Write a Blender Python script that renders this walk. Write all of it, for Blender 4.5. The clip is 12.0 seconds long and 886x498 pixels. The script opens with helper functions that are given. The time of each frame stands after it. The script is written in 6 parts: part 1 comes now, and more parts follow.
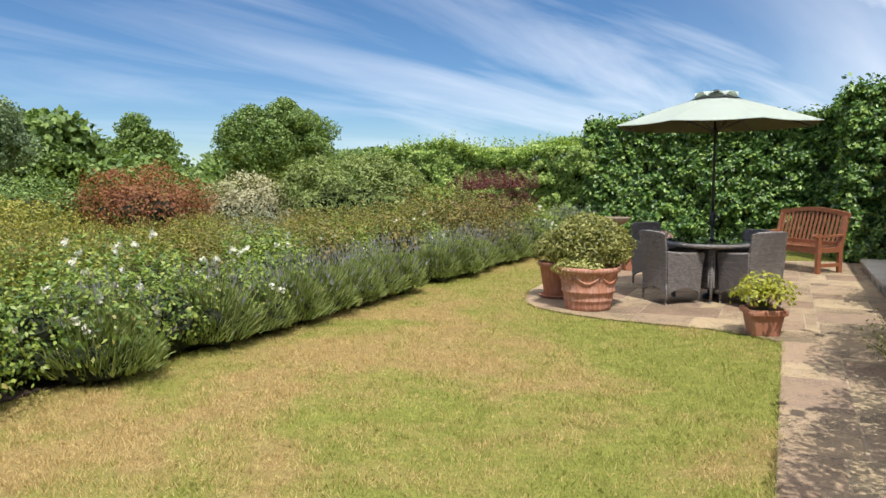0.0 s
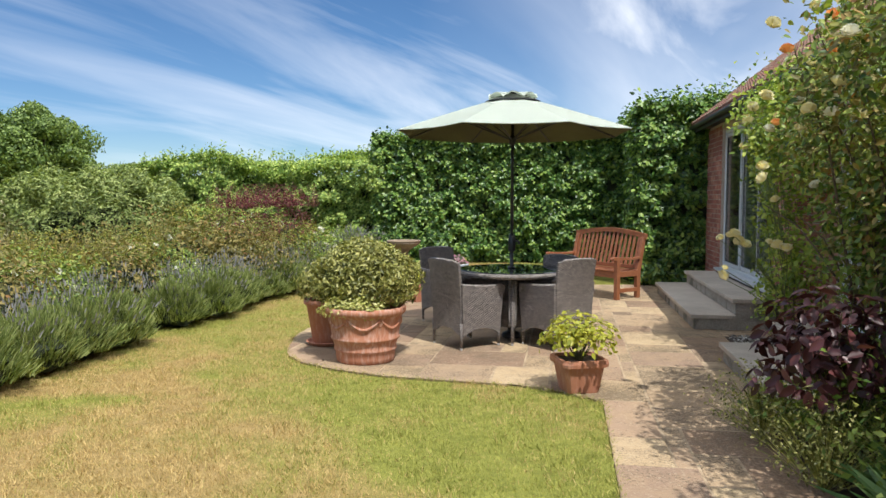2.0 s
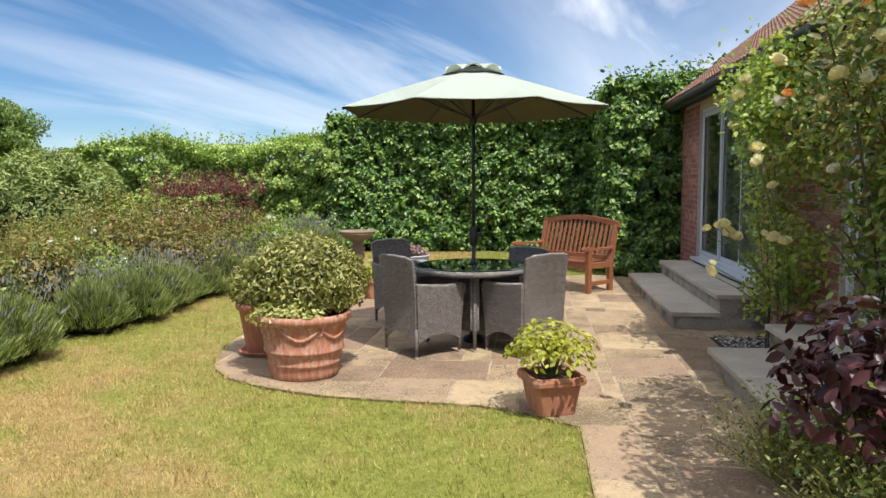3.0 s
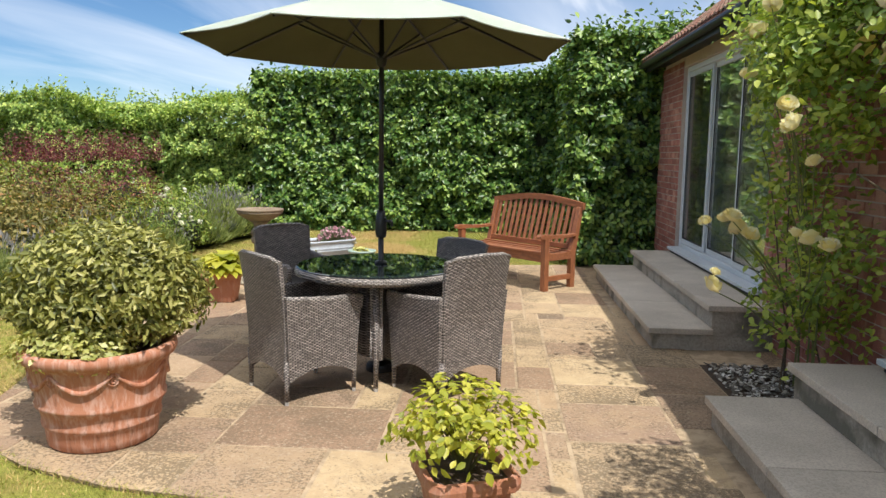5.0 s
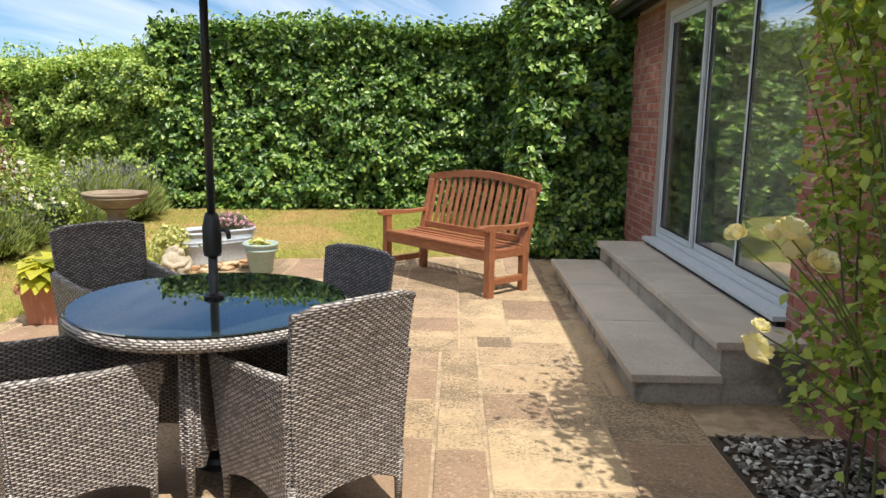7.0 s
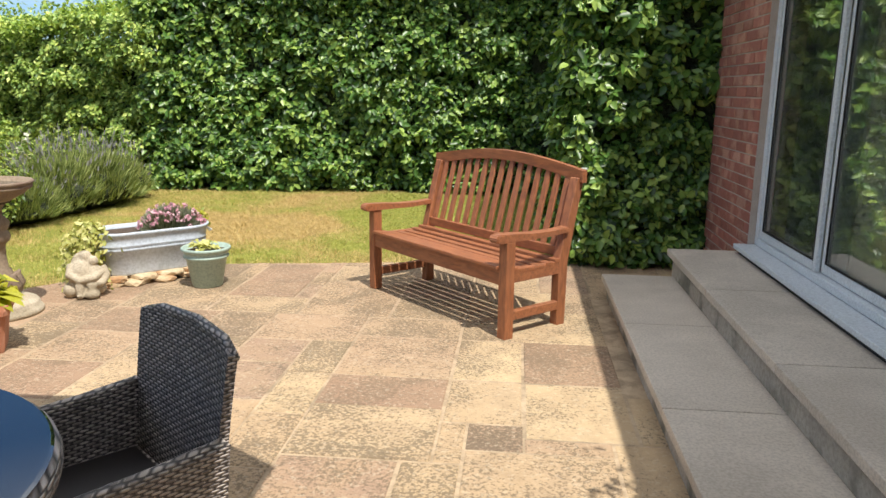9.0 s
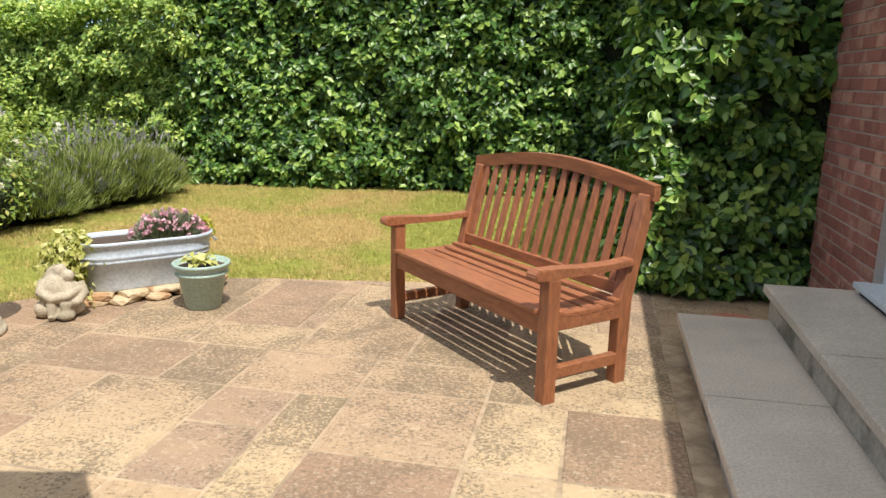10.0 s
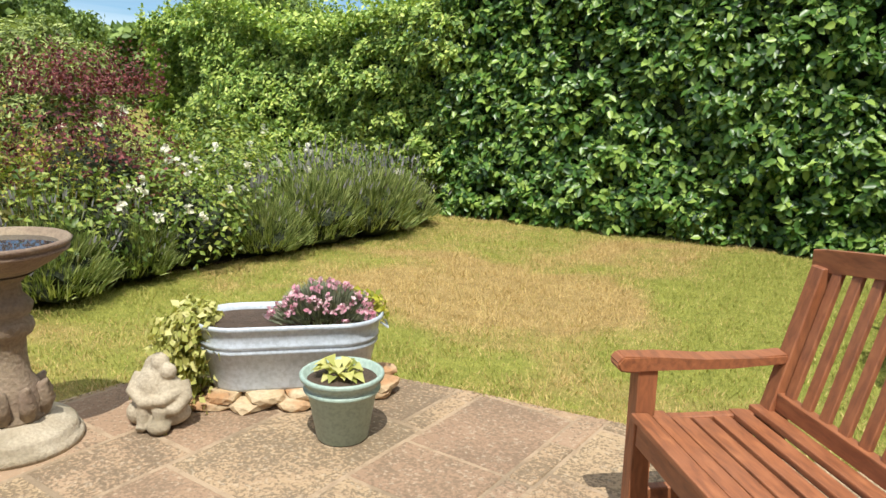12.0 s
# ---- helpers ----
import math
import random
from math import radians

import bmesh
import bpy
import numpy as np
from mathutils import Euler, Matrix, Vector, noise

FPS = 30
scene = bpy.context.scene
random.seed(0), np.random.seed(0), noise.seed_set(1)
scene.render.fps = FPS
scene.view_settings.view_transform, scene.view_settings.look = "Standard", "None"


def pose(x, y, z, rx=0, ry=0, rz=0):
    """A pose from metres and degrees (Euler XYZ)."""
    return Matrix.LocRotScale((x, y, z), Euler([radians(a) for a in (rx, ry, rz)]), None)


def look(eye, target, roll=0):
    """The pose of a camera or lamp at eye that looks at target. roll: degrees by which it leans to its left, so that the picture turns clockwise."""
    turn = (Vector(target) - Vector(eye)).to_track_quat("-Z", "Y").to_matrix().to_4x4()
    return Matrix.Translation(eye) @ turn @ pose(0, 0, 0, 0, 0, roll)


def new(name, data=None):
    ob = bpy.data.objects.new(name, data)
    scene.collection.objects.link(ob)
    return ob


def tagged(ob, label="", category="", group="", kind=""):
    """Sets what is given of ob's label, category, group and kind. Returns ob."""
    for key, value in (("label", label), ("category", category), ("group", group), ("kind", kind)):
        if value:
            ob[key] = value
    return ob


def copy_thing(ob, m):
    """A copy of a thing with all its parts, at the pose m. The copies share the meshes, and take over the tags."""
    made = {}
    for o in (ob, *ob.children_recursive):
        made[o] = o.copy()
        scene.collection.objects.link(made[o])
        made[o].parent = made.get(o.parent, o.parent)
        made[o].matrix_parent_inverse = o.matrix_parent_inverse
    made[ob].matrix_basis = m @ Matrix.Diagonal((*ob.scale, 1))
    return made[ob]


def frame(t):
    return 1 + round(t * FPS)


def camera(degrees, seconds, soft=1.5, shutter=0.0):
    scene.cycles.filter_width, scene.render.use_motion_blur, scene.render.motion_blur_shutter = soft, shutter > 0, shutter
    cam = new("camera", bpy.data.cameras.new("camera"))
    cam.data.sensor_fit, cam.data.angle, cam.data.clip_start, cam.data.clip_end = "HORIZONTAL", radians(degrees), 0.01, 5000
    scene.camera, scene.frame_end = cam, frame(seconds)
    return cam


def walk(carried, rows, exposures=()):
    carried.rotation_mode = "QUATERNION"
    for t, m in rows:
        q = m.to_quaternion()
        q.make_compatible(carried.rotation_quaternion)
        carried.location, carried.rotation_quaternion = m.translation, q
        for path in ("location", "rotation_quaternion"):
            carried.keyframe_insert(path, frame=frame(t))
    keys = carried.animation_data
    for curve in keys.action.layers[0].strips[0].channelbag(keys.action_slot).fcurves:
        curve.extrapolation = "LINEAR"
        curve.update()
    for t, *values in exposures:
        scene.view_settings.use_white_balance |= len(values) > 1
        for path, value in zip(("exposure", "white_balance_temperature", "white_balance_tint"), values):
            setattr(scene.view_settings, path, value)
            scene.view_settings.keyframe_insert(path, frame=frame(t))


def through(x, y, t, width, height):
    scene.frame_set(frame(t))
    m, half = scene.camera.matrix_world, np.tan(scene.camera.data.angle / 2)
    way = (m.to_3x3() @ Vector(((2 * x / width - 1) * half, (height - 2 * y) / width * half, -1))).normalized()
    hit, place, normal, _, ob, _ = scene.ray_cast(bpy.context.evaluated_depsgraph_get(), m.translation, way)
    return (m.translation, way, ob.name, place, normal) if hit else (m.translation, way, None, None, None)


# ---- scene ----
cam = camera(62.2, 12.0)
PATH = [
    (0, (0.363, -5.081, 1.491), (-0.482, -3.278, 1.305), -0.3),
    (0.5, (0.321, -4.565, 1.454), (-0.313, -2.674, 1.307), -0.1),
    (1, (0.23, -4.069, 1.474), (-0.307, -2.147, 1.342), -0.2),
    (1.5, (0.121, -3.62, 1.48), (-0.292, -1.667, 1.353), -0.2),
    (2, (0.075, -3.102, 1.456), (-0.252, -1.133, 1.321), 0.0),
    (2.5, (0.058, -2.66, 1.45), (-0.241, -0.687, 1.306), -0.5),
    (3, (0.051, -2.195, 1.484), (-0.185, -0.217, 1.306), -0.3),
    (3.5, (0.098, -1.685, 1.464), (-0.109, 0.294, 1.269), 0.1),
    (5.5, (0.356, 0.241, 1.463), (0.225, 2.216, 1.176), 1.0),
    (6, (0.42, 0.692, 1.464), (0.291, 2.664, 1.152), 1.2),
    (6.5, (0.487, 1.193, 1.464), (0.383, 3.166, 1.154), 0.6),
    (7, (0.52, 1.656, 1.474), (0.492, 3.626, 1.131), 1.0),
    (9, (0.866, 3.66, 1.403), (0.672, 5.605, 0.981), 0.7),
    (9.5, (0.902, 4.177, 1.373), (0.605, 6.106, 0.934), 1.2),
    (10, (0.98, 4.648, 1.398), (0.59, 6.558, 0.949), 1.1),
    (10.5, (0.997, 5.15, 1.422), (0.461, 7.022, 0.963), 0.9),
    (11, (0.932, 5.67, 1.439), (0.279, 7.504, 0.981), 1.3),
    (11.5, (0.802, 6.162, 1.424), (-0.082, 7.901, 0.979), 0.8),
    (12, (0.616, 6.536, 1.429), (-0.506, 8.136, 1.003), 1.3),
]
walk(cam, [(t, look(eye, target, roll)) for t, eye, target, roll in PATH],
     [(0, 0.15, 6100, 10), (3.7, 0.28, 6250, 10), (5.5, 0.36, 6400, 10), (7.2, 0.50, 6500, 10), (9, 0.48, 6450, 10), (12, 0.36, 6330, 8)])

# ---- world, sun, exposure ----
SUN_DIR = Vector((-0.295, 0.43, -1.0)).normalized()
world = bpy.data.worlds.new("sky")
scene.world = world
world.use_nodes = True
wn, wl = world.node_tree.nodes, world.node_tree.links
wn.clear()
w_out = wn.new("ShaderNodeOutputWorld")
w_bg = wn.new("ShaderNodeBackground")
w_bg.inputs[1].default_value = 0.090
sky = wn.new("ShaderNodeTexSky")
sky.sky_type = "NISHITA"
sky.sun_disc = False
sky.sun_elevation = math.asin(-SUN_DIR.z)
sky.sun_rotation = math.atan2(-SUN_DIR.x, -SUN_DIR.y)
sky.air_density, sky.dust_density, sky.ozone_density = 1.0, 0.0, 5.0
sky.altitude = 900
# wind-drawn cirrus, laid on a high plane
w_tc = wn.new("ShaderNodeTexCoord")
w_sep = wn.new("ShaderNodeSeparateXYZ")
wl.new(w_tc.outputs["Generated"], w_sep.inputs[0])


def w_math(op, a, b=None):
    n = wn.new("ShaderNodeMath")
    n.operation = op
    for i, v in enumerate((a, b)):
        if v is None:
            continue
        if isinstance(v, (int, float)):
            n.inputs[i].default_value = v
        else:
            wl.new(v, n.inputs[i])
    return n.outputs[0]


w_h = w_math("ADD", w_math("MAXIMUM", w_sep.outputs[2], 0.0), 0.12)
w_comb = wn.new("ShaderNodeCombineXYZ")
wl.new(w_math("DIVIDE", w_sep.outputs[0], w_h), w_comb.inputs[0])
wl.new(w_math("DIVIDE", w_sep.outputs[1], w_h), w_comb.inputs[1])
w_map = wn.new("ShaderNodeMapping")
w_map.inputs["Scale"].default_value = (0.40, 1.5, 1.0)
w_map.inputs["Location"].default_value = (0.5, 0.15, 0.0)
w_turn = wn.new("ShaderNodeMapping")
w_turn.inputs["Rotation"].default_value = (0, 0, radians(-74))
wl.new(w_comb.outputs[0], w_turn.inputs[0])
wl.new(w_turn.outputs[0], w_map.inputs[0])
w_n1 = wn.new("ShaderNodeTexNoise")
w_n1.inputs["Scale"].default_value = 0.75
w_n1.inputs["Detail"].default_value = 7
w_n1.inputs["Roughness"].default_value = 0.55
w_n1.inputs["Distortion"].default_value = 0.9
wl.new(w_map.outputs[0], w_n1.inputs["Vector"])
w_ramp = wn.new("ShaderNodeValToRGB")
w_ramp.color_ramp.elements[0].position = 0.43
w_ramp.color_ramp.elements[1].position = 0.72
wl.new(w_n1.outputs[0], w_ramp.inputs[0])
w_east = w_math("MULTIPLY_ADD", w_sep.outputs[0], 1.2)
w_east.node.inputs[2].default_value = 0.92
# bright cloud added overhead, out of view, to lift the fill light
w_fill_cloud = w_math("MULTIPLY", w_math("MAXIMUM", w_math("SUBTRACT", w_sep.outputs[2], 0.40), 0.0), 2.4)
w_n2 = wn.new("ShaderNodeTexNoise")
w_n2.inputs["Scale"].default_value = 0.55
w_n2.inputs["Detail"].default_value = 6
w_n2.inputs["Distortion"].default_value = 0.5
wl.new(w_map.outputs[0], w_n2.inputs["Vector"])
w_side = w_math("MINIMUM", w_math("MAXIMUM", w_math("MULTIPLY_ADD", w_sep.outputs[0], 2.2), 0.0), 1.0)
w_side.node.inputs[0].links[0].from_node.inputs[0].links[0].from_node.inputs[2].default_value = 0.42
w_soft = wn.new("ShaderNodeValToRGB")
w_soft.color_ramp.elements[0].position = 0.30
w_soft.color_ramp.elements[1].position = 0.66
wl.new(w_n2.outputs[0], w_soft.inputs[0])
w_sheet = w_math("MULTIPLY", w_side, w_math("MULTIPLY", w_soft.outputs[0], 0.9))
w_wisp = w_math("MULTIPLY", w_ramp.outputs[0], w_math("MAXIMUM", w_east, 0.30))
w_cov = w_math("MINIMUM", w_math("ADD", w_math("MAXIMUM", w_wisp, w_sheet), w_fill_cloud), 0.9)
w_mix = wn.new("ShaderNodeMix")
w_mix.data_type = "RGBA"
wl.new(w_cov, w_mix.inputs["Factor"])
w_sat = wn.new("ShaderNodeHueSaturation")
w_sat.inputs["Saturation"].default_value = 1.12
wl.new(sky.outputs[0], w_sat.inputs["Color"])
wl.new(w_sat.outputs[0], w_mix.inputs[6])
w_mix.inputs[7].default_value = (11.2, 11.3, 11.6, 1)
wl.new(w_mix.outputs[2], w_bg.inputs[0])
wl.new(w_bg.outputs[0], w_out.inputs[0])

sun = new("sun", bpy.data.lights.new("sun", "SUN"))
sun.data.energy = 4.3
sun.data.angle = radians(0.53)
sun.data.color = (1.0, 0.95, 0.86)
sun.matrix_world = look((0, 0, 30), Vector((0, 0, 30)) + SUN_DIR)
scene.view_settings.exposure = 0.0

# ---- materials ----


class Nodes:
    """A small wrapper to write node materials briefly."""

    def __init__(self, name):
        self.m = bpy.data.materials.new(name)
        self.m.use_nodes = True
        self.t = self.m.node_tree
        self.t.nodes.clear()
        self.out = self.add("ShaderNodeOutputMaterial")

    def add(self, kind, **sockets):
        n = self.t.nodes.new(kind)
        for k, v in sockets.items():
            self.put(n.inputs[k.replace("_", " ")], v)
        return n

    def put(self, socket, v):
        if isinstance(v, bpy.types.NodeSocket):
            self.t.links.new(v, socket)
        elif isinstance(v, tuple) and len(v) == 3 and socket.type == "RGBA":
            socket.default_value = (*v, 1)
        else:
            socket.default_value = v

    def coords(self, spread=0.0):
        tc = self.add("ShaderNodeTexCoord").outputs["Object"]
        if spread:
            info = self.add("ShaderNodeObjectInfo").outputs["Random"]
            sc = self.math("MULTIPLY", info, spread)
            va = self.add("ShaderNodeVectorMath")
            va.operation = "ADD"
            self.put(va.inputs[0], tc)
            self.put(va.inputs[1], sc)
            return va.outputs[0]
        return tc

    def noise(self, vec, scale, detail=5.0, rough=0.55, distort=0.0):
        n = self.add("ShaderNodeTexNoise", Vector=vec, Scale=scale, Detail=detail, Roughness=rough, Distortion=distort)
        return n.outputs[0]

    def math(self, op, a, b=0.0, c=0.0):
        n = self.add("ShaderNodeMath")
        n.operation = op
        for i, v in enumerate((a, b, c)):
            self.put(n.inputs[i], v)
        return n.outputs[0]

    def ramp(self, fac, *stops):
        n = self.add("ShaderNodeValToRGB")
        e = n.color_ramp.elements
        while len(e) < len(stops):
            e.new(0.5)
        for el, (p, c) in zip(e, stops):
            el.position = p
            el.color = (*c, 1) if isinstance(c, tuple) else (c, c, c, 1)
        self.put(n.inputs[0], fac)
        return n.outputs[0]

    def mix(self, fac, a, b, blend="MIX"):
        n = self.add("ShaderNodeMix")
        n.data_type = "RGBA"
        n.blend_type = blend
        self.put(n.inputs[0], fac)
        self.put(n.inputs[6], a)
        self.put(n.inputs[7], b)
        return n.outputs[2]

    def bump(self, height, strength=0.3, distance=0.01):
        return self.add("ShaderNodeBump", Height=height, Strength=strength, Distance=distance).outputs[0]

    def principled(self, color, rough, bump=None, metal=0.0, spec=0.5):
        b = self.add("ShaderNodeBsdfPrincipled")
        self.put(b.inputs["Base Color"], color)
        self.put(b.inputs["Roughness"], rough)
        b.inputs["Metallic"].default_value = metal
        b.inputs["Specular IOR Level"].default_value = spec
        if bump is not None:
            self.put(b.inputs["Normal"], bump)
        return b

    def done(self, shader):
        self.t.links.new(shader, self.out.inputs[0])
        return self.m


def grainy(name, c1, c2, scale=8.0, rough=0.8, bump=0.3, fine=60.0, c3=None, scale3=2.0, spread=0.0, metal=0.0, dist=0.01, vary=0.0):
    """Two colours in a coarse and a fine noise, a third in patches, with fine relief."""
    s = Nodes(name)
    v = s.coords(spread)
    n1 = s.noise(v, scale)
    n2 = s.noise(v, fine, 3.0)
    col = s.mix(s.ramp(n1, (0.3, 0.0), (0.7, 1.0)), c1, c2)
    if c3:
        col = s.mix(s.ramp(s.noise(v, scale3, 6.0), (0.5, 0.0), (0.62, 1.0)), col, c3)
    col = s.mix(s.math("MULTIPLY", s.ramp(n2, (0.35, 1.0), (0.6, 0.0)), 0.35), col, (c1[0] * 0.4, c1[1] * 0.4, c1[2] * 0.4))
    if vary:
        r = s.add("ShaderNodeObjectInfo").outputs["Random"]
        hsv = s.add("ShaderNodeHueSaturation", Color=col)
        s.put(hsv.inputs["Value"], s.math("MULTIPLY_ADD", r, vary, 1 - vary / 2))
        col = hsv.outputs[0]
    p = s.principled(col, rough, s.bump(s.math("MULTIPLY_ADD", n1, 0.5, n2), bump, dist), metal)
    return s.done(p.outputs[0])


def leafy(name, dark, mid, light, through=0.3, rough=0.45, yellow=None):
    """A leaf: each one its own shade, with light coming through it."""
    s = Nodes(name)
    r = s.add("ShaderNodeNewGeometry").outputs["Random Per Island"]
    stops = [(0.0, dark), (0.5, mid), (0.92, light)]
    if yellow:
        stops.append((1.0, yellow))
    col = s.ramp(r, *stops)
    p = s.principled(col, rough, spec=0.5)
    t = s.add("ShaderNodeBsdfTranslucent")
    s.put(t.inputs[0], s.mix(1.0, col, (1.0, 1.0, 0.45), "MULTIPLY"))
    m = s.add("ShaderNodeMixShader")
    m.inputs[0].default_value = through
    s.t.links.new(p.outputs[0], m.inputs[1])
    s.t.links.new(t.outputs[0], m.inputs[2])
    return s.done(m.outputs[0])


def petaly(name, c1, c2, c3):
    """A thin petal, each its own shade."""
    s = Nodes(name)
    col = s.ramp(s.add("ShaderNodeNewGeometry").outputs["Random Per Island"], (0.0, c1), (0.5, c2), (1.0, c3))
    p = s.principled(col, 0.7, spec=0.2)
    t = s.add("ShaderNodeBsdfTranslucent")
    s.put(t.inputs[0], col)
    m = s.add("ShaderNodeMixShader")
    m.inputs[0].default_value = 0.35
    s.t.links.new(p.outputs[0], m.inputs[1])
    s.t.links.new(t.outputs[0], m.inputs[2])
    return s.done(m.outputs[0])


def wicker(name, c1, dark):
    """Flat strands that pass over and under in staggered rows."""
    s = Nodes(name)
    sep = s.add("ShaderNodeSeparateXYZ", Vector=s.coords())
    u = s.math("MULTIPLY", s.math("ADD", sep.outputs[0], sep.outputs[1]), 1 / 0.033)
    v = s.math("MULTIPLY", sep.outputs[2], 1 / 0.0088)
    row = s.math("FLOOR", v)
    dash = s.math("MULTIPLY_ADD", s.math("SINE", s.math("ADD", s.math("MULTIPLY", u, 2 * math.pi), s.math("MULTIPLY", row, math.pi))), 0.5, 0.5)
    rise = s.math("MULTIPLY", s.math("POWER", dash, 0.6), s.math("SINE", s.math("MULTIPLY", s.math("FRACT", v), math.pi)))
    n = s.noise(s.coords(), 60.0, 3.0)
    top = s.mix(n, c1, (c1[0] * 0.62, c1[1] * 0.6, c1[2] * 0.6))
    band = s.add("ShaderNodeCombineXYZ", X=s.math("FLOOR", s.math("MULTIPLY", u, 2.0)), Y=row)
    shade = s.add("ShaderNodeTexWhiteNoise", Vector=band.outputs[0]).outputs["Value"]
    stripe = s.add("ShaderNodeTexNoise", Vector=s.add("ShaderNodeCombineXYZ", Z=row).outputs[0], Scale=0.37, Detail=2.0).outputs[0]
    worn = s.math("MULTIPLY_ADD", shade, 0.40, s.math("MULTIPLY_ADD", stripe, 0.40, s.math("MULTIPLY", s.noise(s.coords(), 5.0), 0.2)))
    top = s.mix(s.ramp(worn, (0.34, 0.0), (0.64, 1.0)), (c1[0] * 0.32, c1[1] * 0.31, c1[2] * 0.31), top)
    # dips between strands go dark: the weave's shade put into the colour
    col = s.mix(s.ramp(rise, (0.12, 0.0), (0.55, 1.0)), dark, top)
    return s.done(s.principled(col, 0.4, s.bump(rise, 0.9, 0.005), spec=0.6).outputs[0])


def dryness(s, v):
    """How parched the turf is: broad noise, with a few worn patches of their own."""
    d = s.math("MULTIPLY_ADD", s.noise(v, 0.75, 5.0, 0.6, 0.6), 0.95, s.math("MULTIPLY", s.noise(v, 3.4, 6.0, 0.65), 0.22))
    sep = s.add("ShaderNodeSeparateXYZ", Vector=v)
    for cx, cy, rx, ry, amp in ((-1.9, 11.0, 2.0, 1.15, 0.27), (-3.2, -1.9, 1.3, 1.0, 0.16), (-2.2, -0.3, 2.2, 1.3, 0.07), (-3.4, 2.2, 1.2, 2.8, 0.07), (0.0, 0.9, 1.8, 3.2, -0.09), (0.6, 11.9, 2.2, 2.4, -0.30), (-3.2, 9.2, 1.3, 1.4, -0.10), (-2.6, 9.6, 0.9, 0.9, -0.10)):
        ax = s.math("POWER", s.math("MULTIPLY", s.math("SUBTRACT", sep.outputs[0], cx), 1 / rx), 2.0)
        ay = s.math("POWER", s.math("MULTIPLY", s.math("SUBTRACT", sep.outputs[1], cy), 1 / ry), 2.0)
        f = s.math("MAXIMUM", s.math("SUBTRACT", 1.0, s.math("ADD", ax, ay)), 0.0)
        d = s.math("MULTIPLY_ADD", f, amp, d)
    return d


def turf(s, v):
    """Tufts: how much each small patch of turf is thinned or shaded by its own growth."""
    clump = s.ramp(s.noise(v, 34.0, 4.0, 0.7, 0.5), (0.36, 0.0), (0.60, 1.0))
    patch = s.ramp(s.noise(v, 7.0, 4.0, 0.65, 0.8), (0.34, 0.0), (0.62, 1.0))
    return s.math("MULTIPLY_ADD", clump, 0.55, s.math("MULTIPLY", patch, 0.45))


def lawn_material():
    s = Nodes("lawn")
    v = s.coords()
    dry = s.ramp(dryness(s, v), (0.51, 0.0), (0.72, 1.0))
    green = s.mix(turf(s, v), (0.155, 0.174, 0.027), (0.355, 0.355, 0.072))
    straw = s.mix(turf(s, v), (0.27, 0.175, 0.060), (0.47, 0.33, 0.135))
    col = s.mix(dry, green, straw)
    fine = s.noise(v, 160.0, 2.0)
    col = s.mix(s.math("MULTIPLY", s.ramp(fine, (0.4, 1.0), (0.6, 0.0)), 0.5), col, (0.07, 0.075, 0.02))
    return s.done(s.principled(col, 0.9, s.bump(fine, 0.6, 0.02), spec=0.2).outputs[0])


def blade_material():
    s = Nodes("grass_blades")
    v = s.coords()
    r = s.add("ShaderNodeNewGeometry").outputs["Random Per Island"]
    dry = s.ramp(dryness(s, v), (0.49, 0.08), (0.71, 0.95))
    pick = s.ramp(s.math("ADD", s.math("SUBTRACT", dry, 0.5), r), (0.4, 0.0), (0.6, 1.0))
    tuft = s.math("MULTIPLY_ADD", r, 0.4, s.math("MULTIPLY", turf(s, v), 0.6))
    green = s.mix(tuft, (0.192, 0.218, 0.034), (0.45, 0.44, 0.108))
    straw = s.mix(tuft, (0.36, 0.245, 0.080), (0.68, 0.51, 0.22))
    return s.done(s.principled(s.mix(pick, green, straw), 0.7, spec=0.3).outputs[0])


def stains(s):
    """Dirt and lichen that run on from stone to stone."""
    p = s.add("ShaderNodeNewGeometry").outputs["Position"]
    broad = s.ramp(s.noise(p, 1.1, 5.0, 0.6, 0.7), (0.40, 0.0), (0.62, 1.0))
    speck = s.noise(p, 58.0, 8.0, 0.72, 0.3)
    blotch = s.ramp(s.noise(p, 9.0, 9.0, 0.72, 0.6), (0.46, 0.0), (0.60, 1.0))
    sep = s.add("ShaderNodeSeparateXYZ", Vector=p)
    ax = s.math("POWER", s.math("MULTIPLY_ADD", sep.outputs[0], 1 / 2.3, 0.9 / 2.3), 2.0)
    ay = s.math("POWER", s.math("MULTIPLY_ADD", sep.outputs[1], 1 / 1.8, -8.5 / 1.8), 2.0)
    damp = s.math("MAXIMUM", s.math("SUBTRACT", 1.0, s.math("ADD", ax, ay)), 0.0)
    return broad, speck, blotch, s.ramp(s.math("MULTIPLY_ADD", broad, 0.2, damp), (0.15, 0.0), (0.75, 1.0))


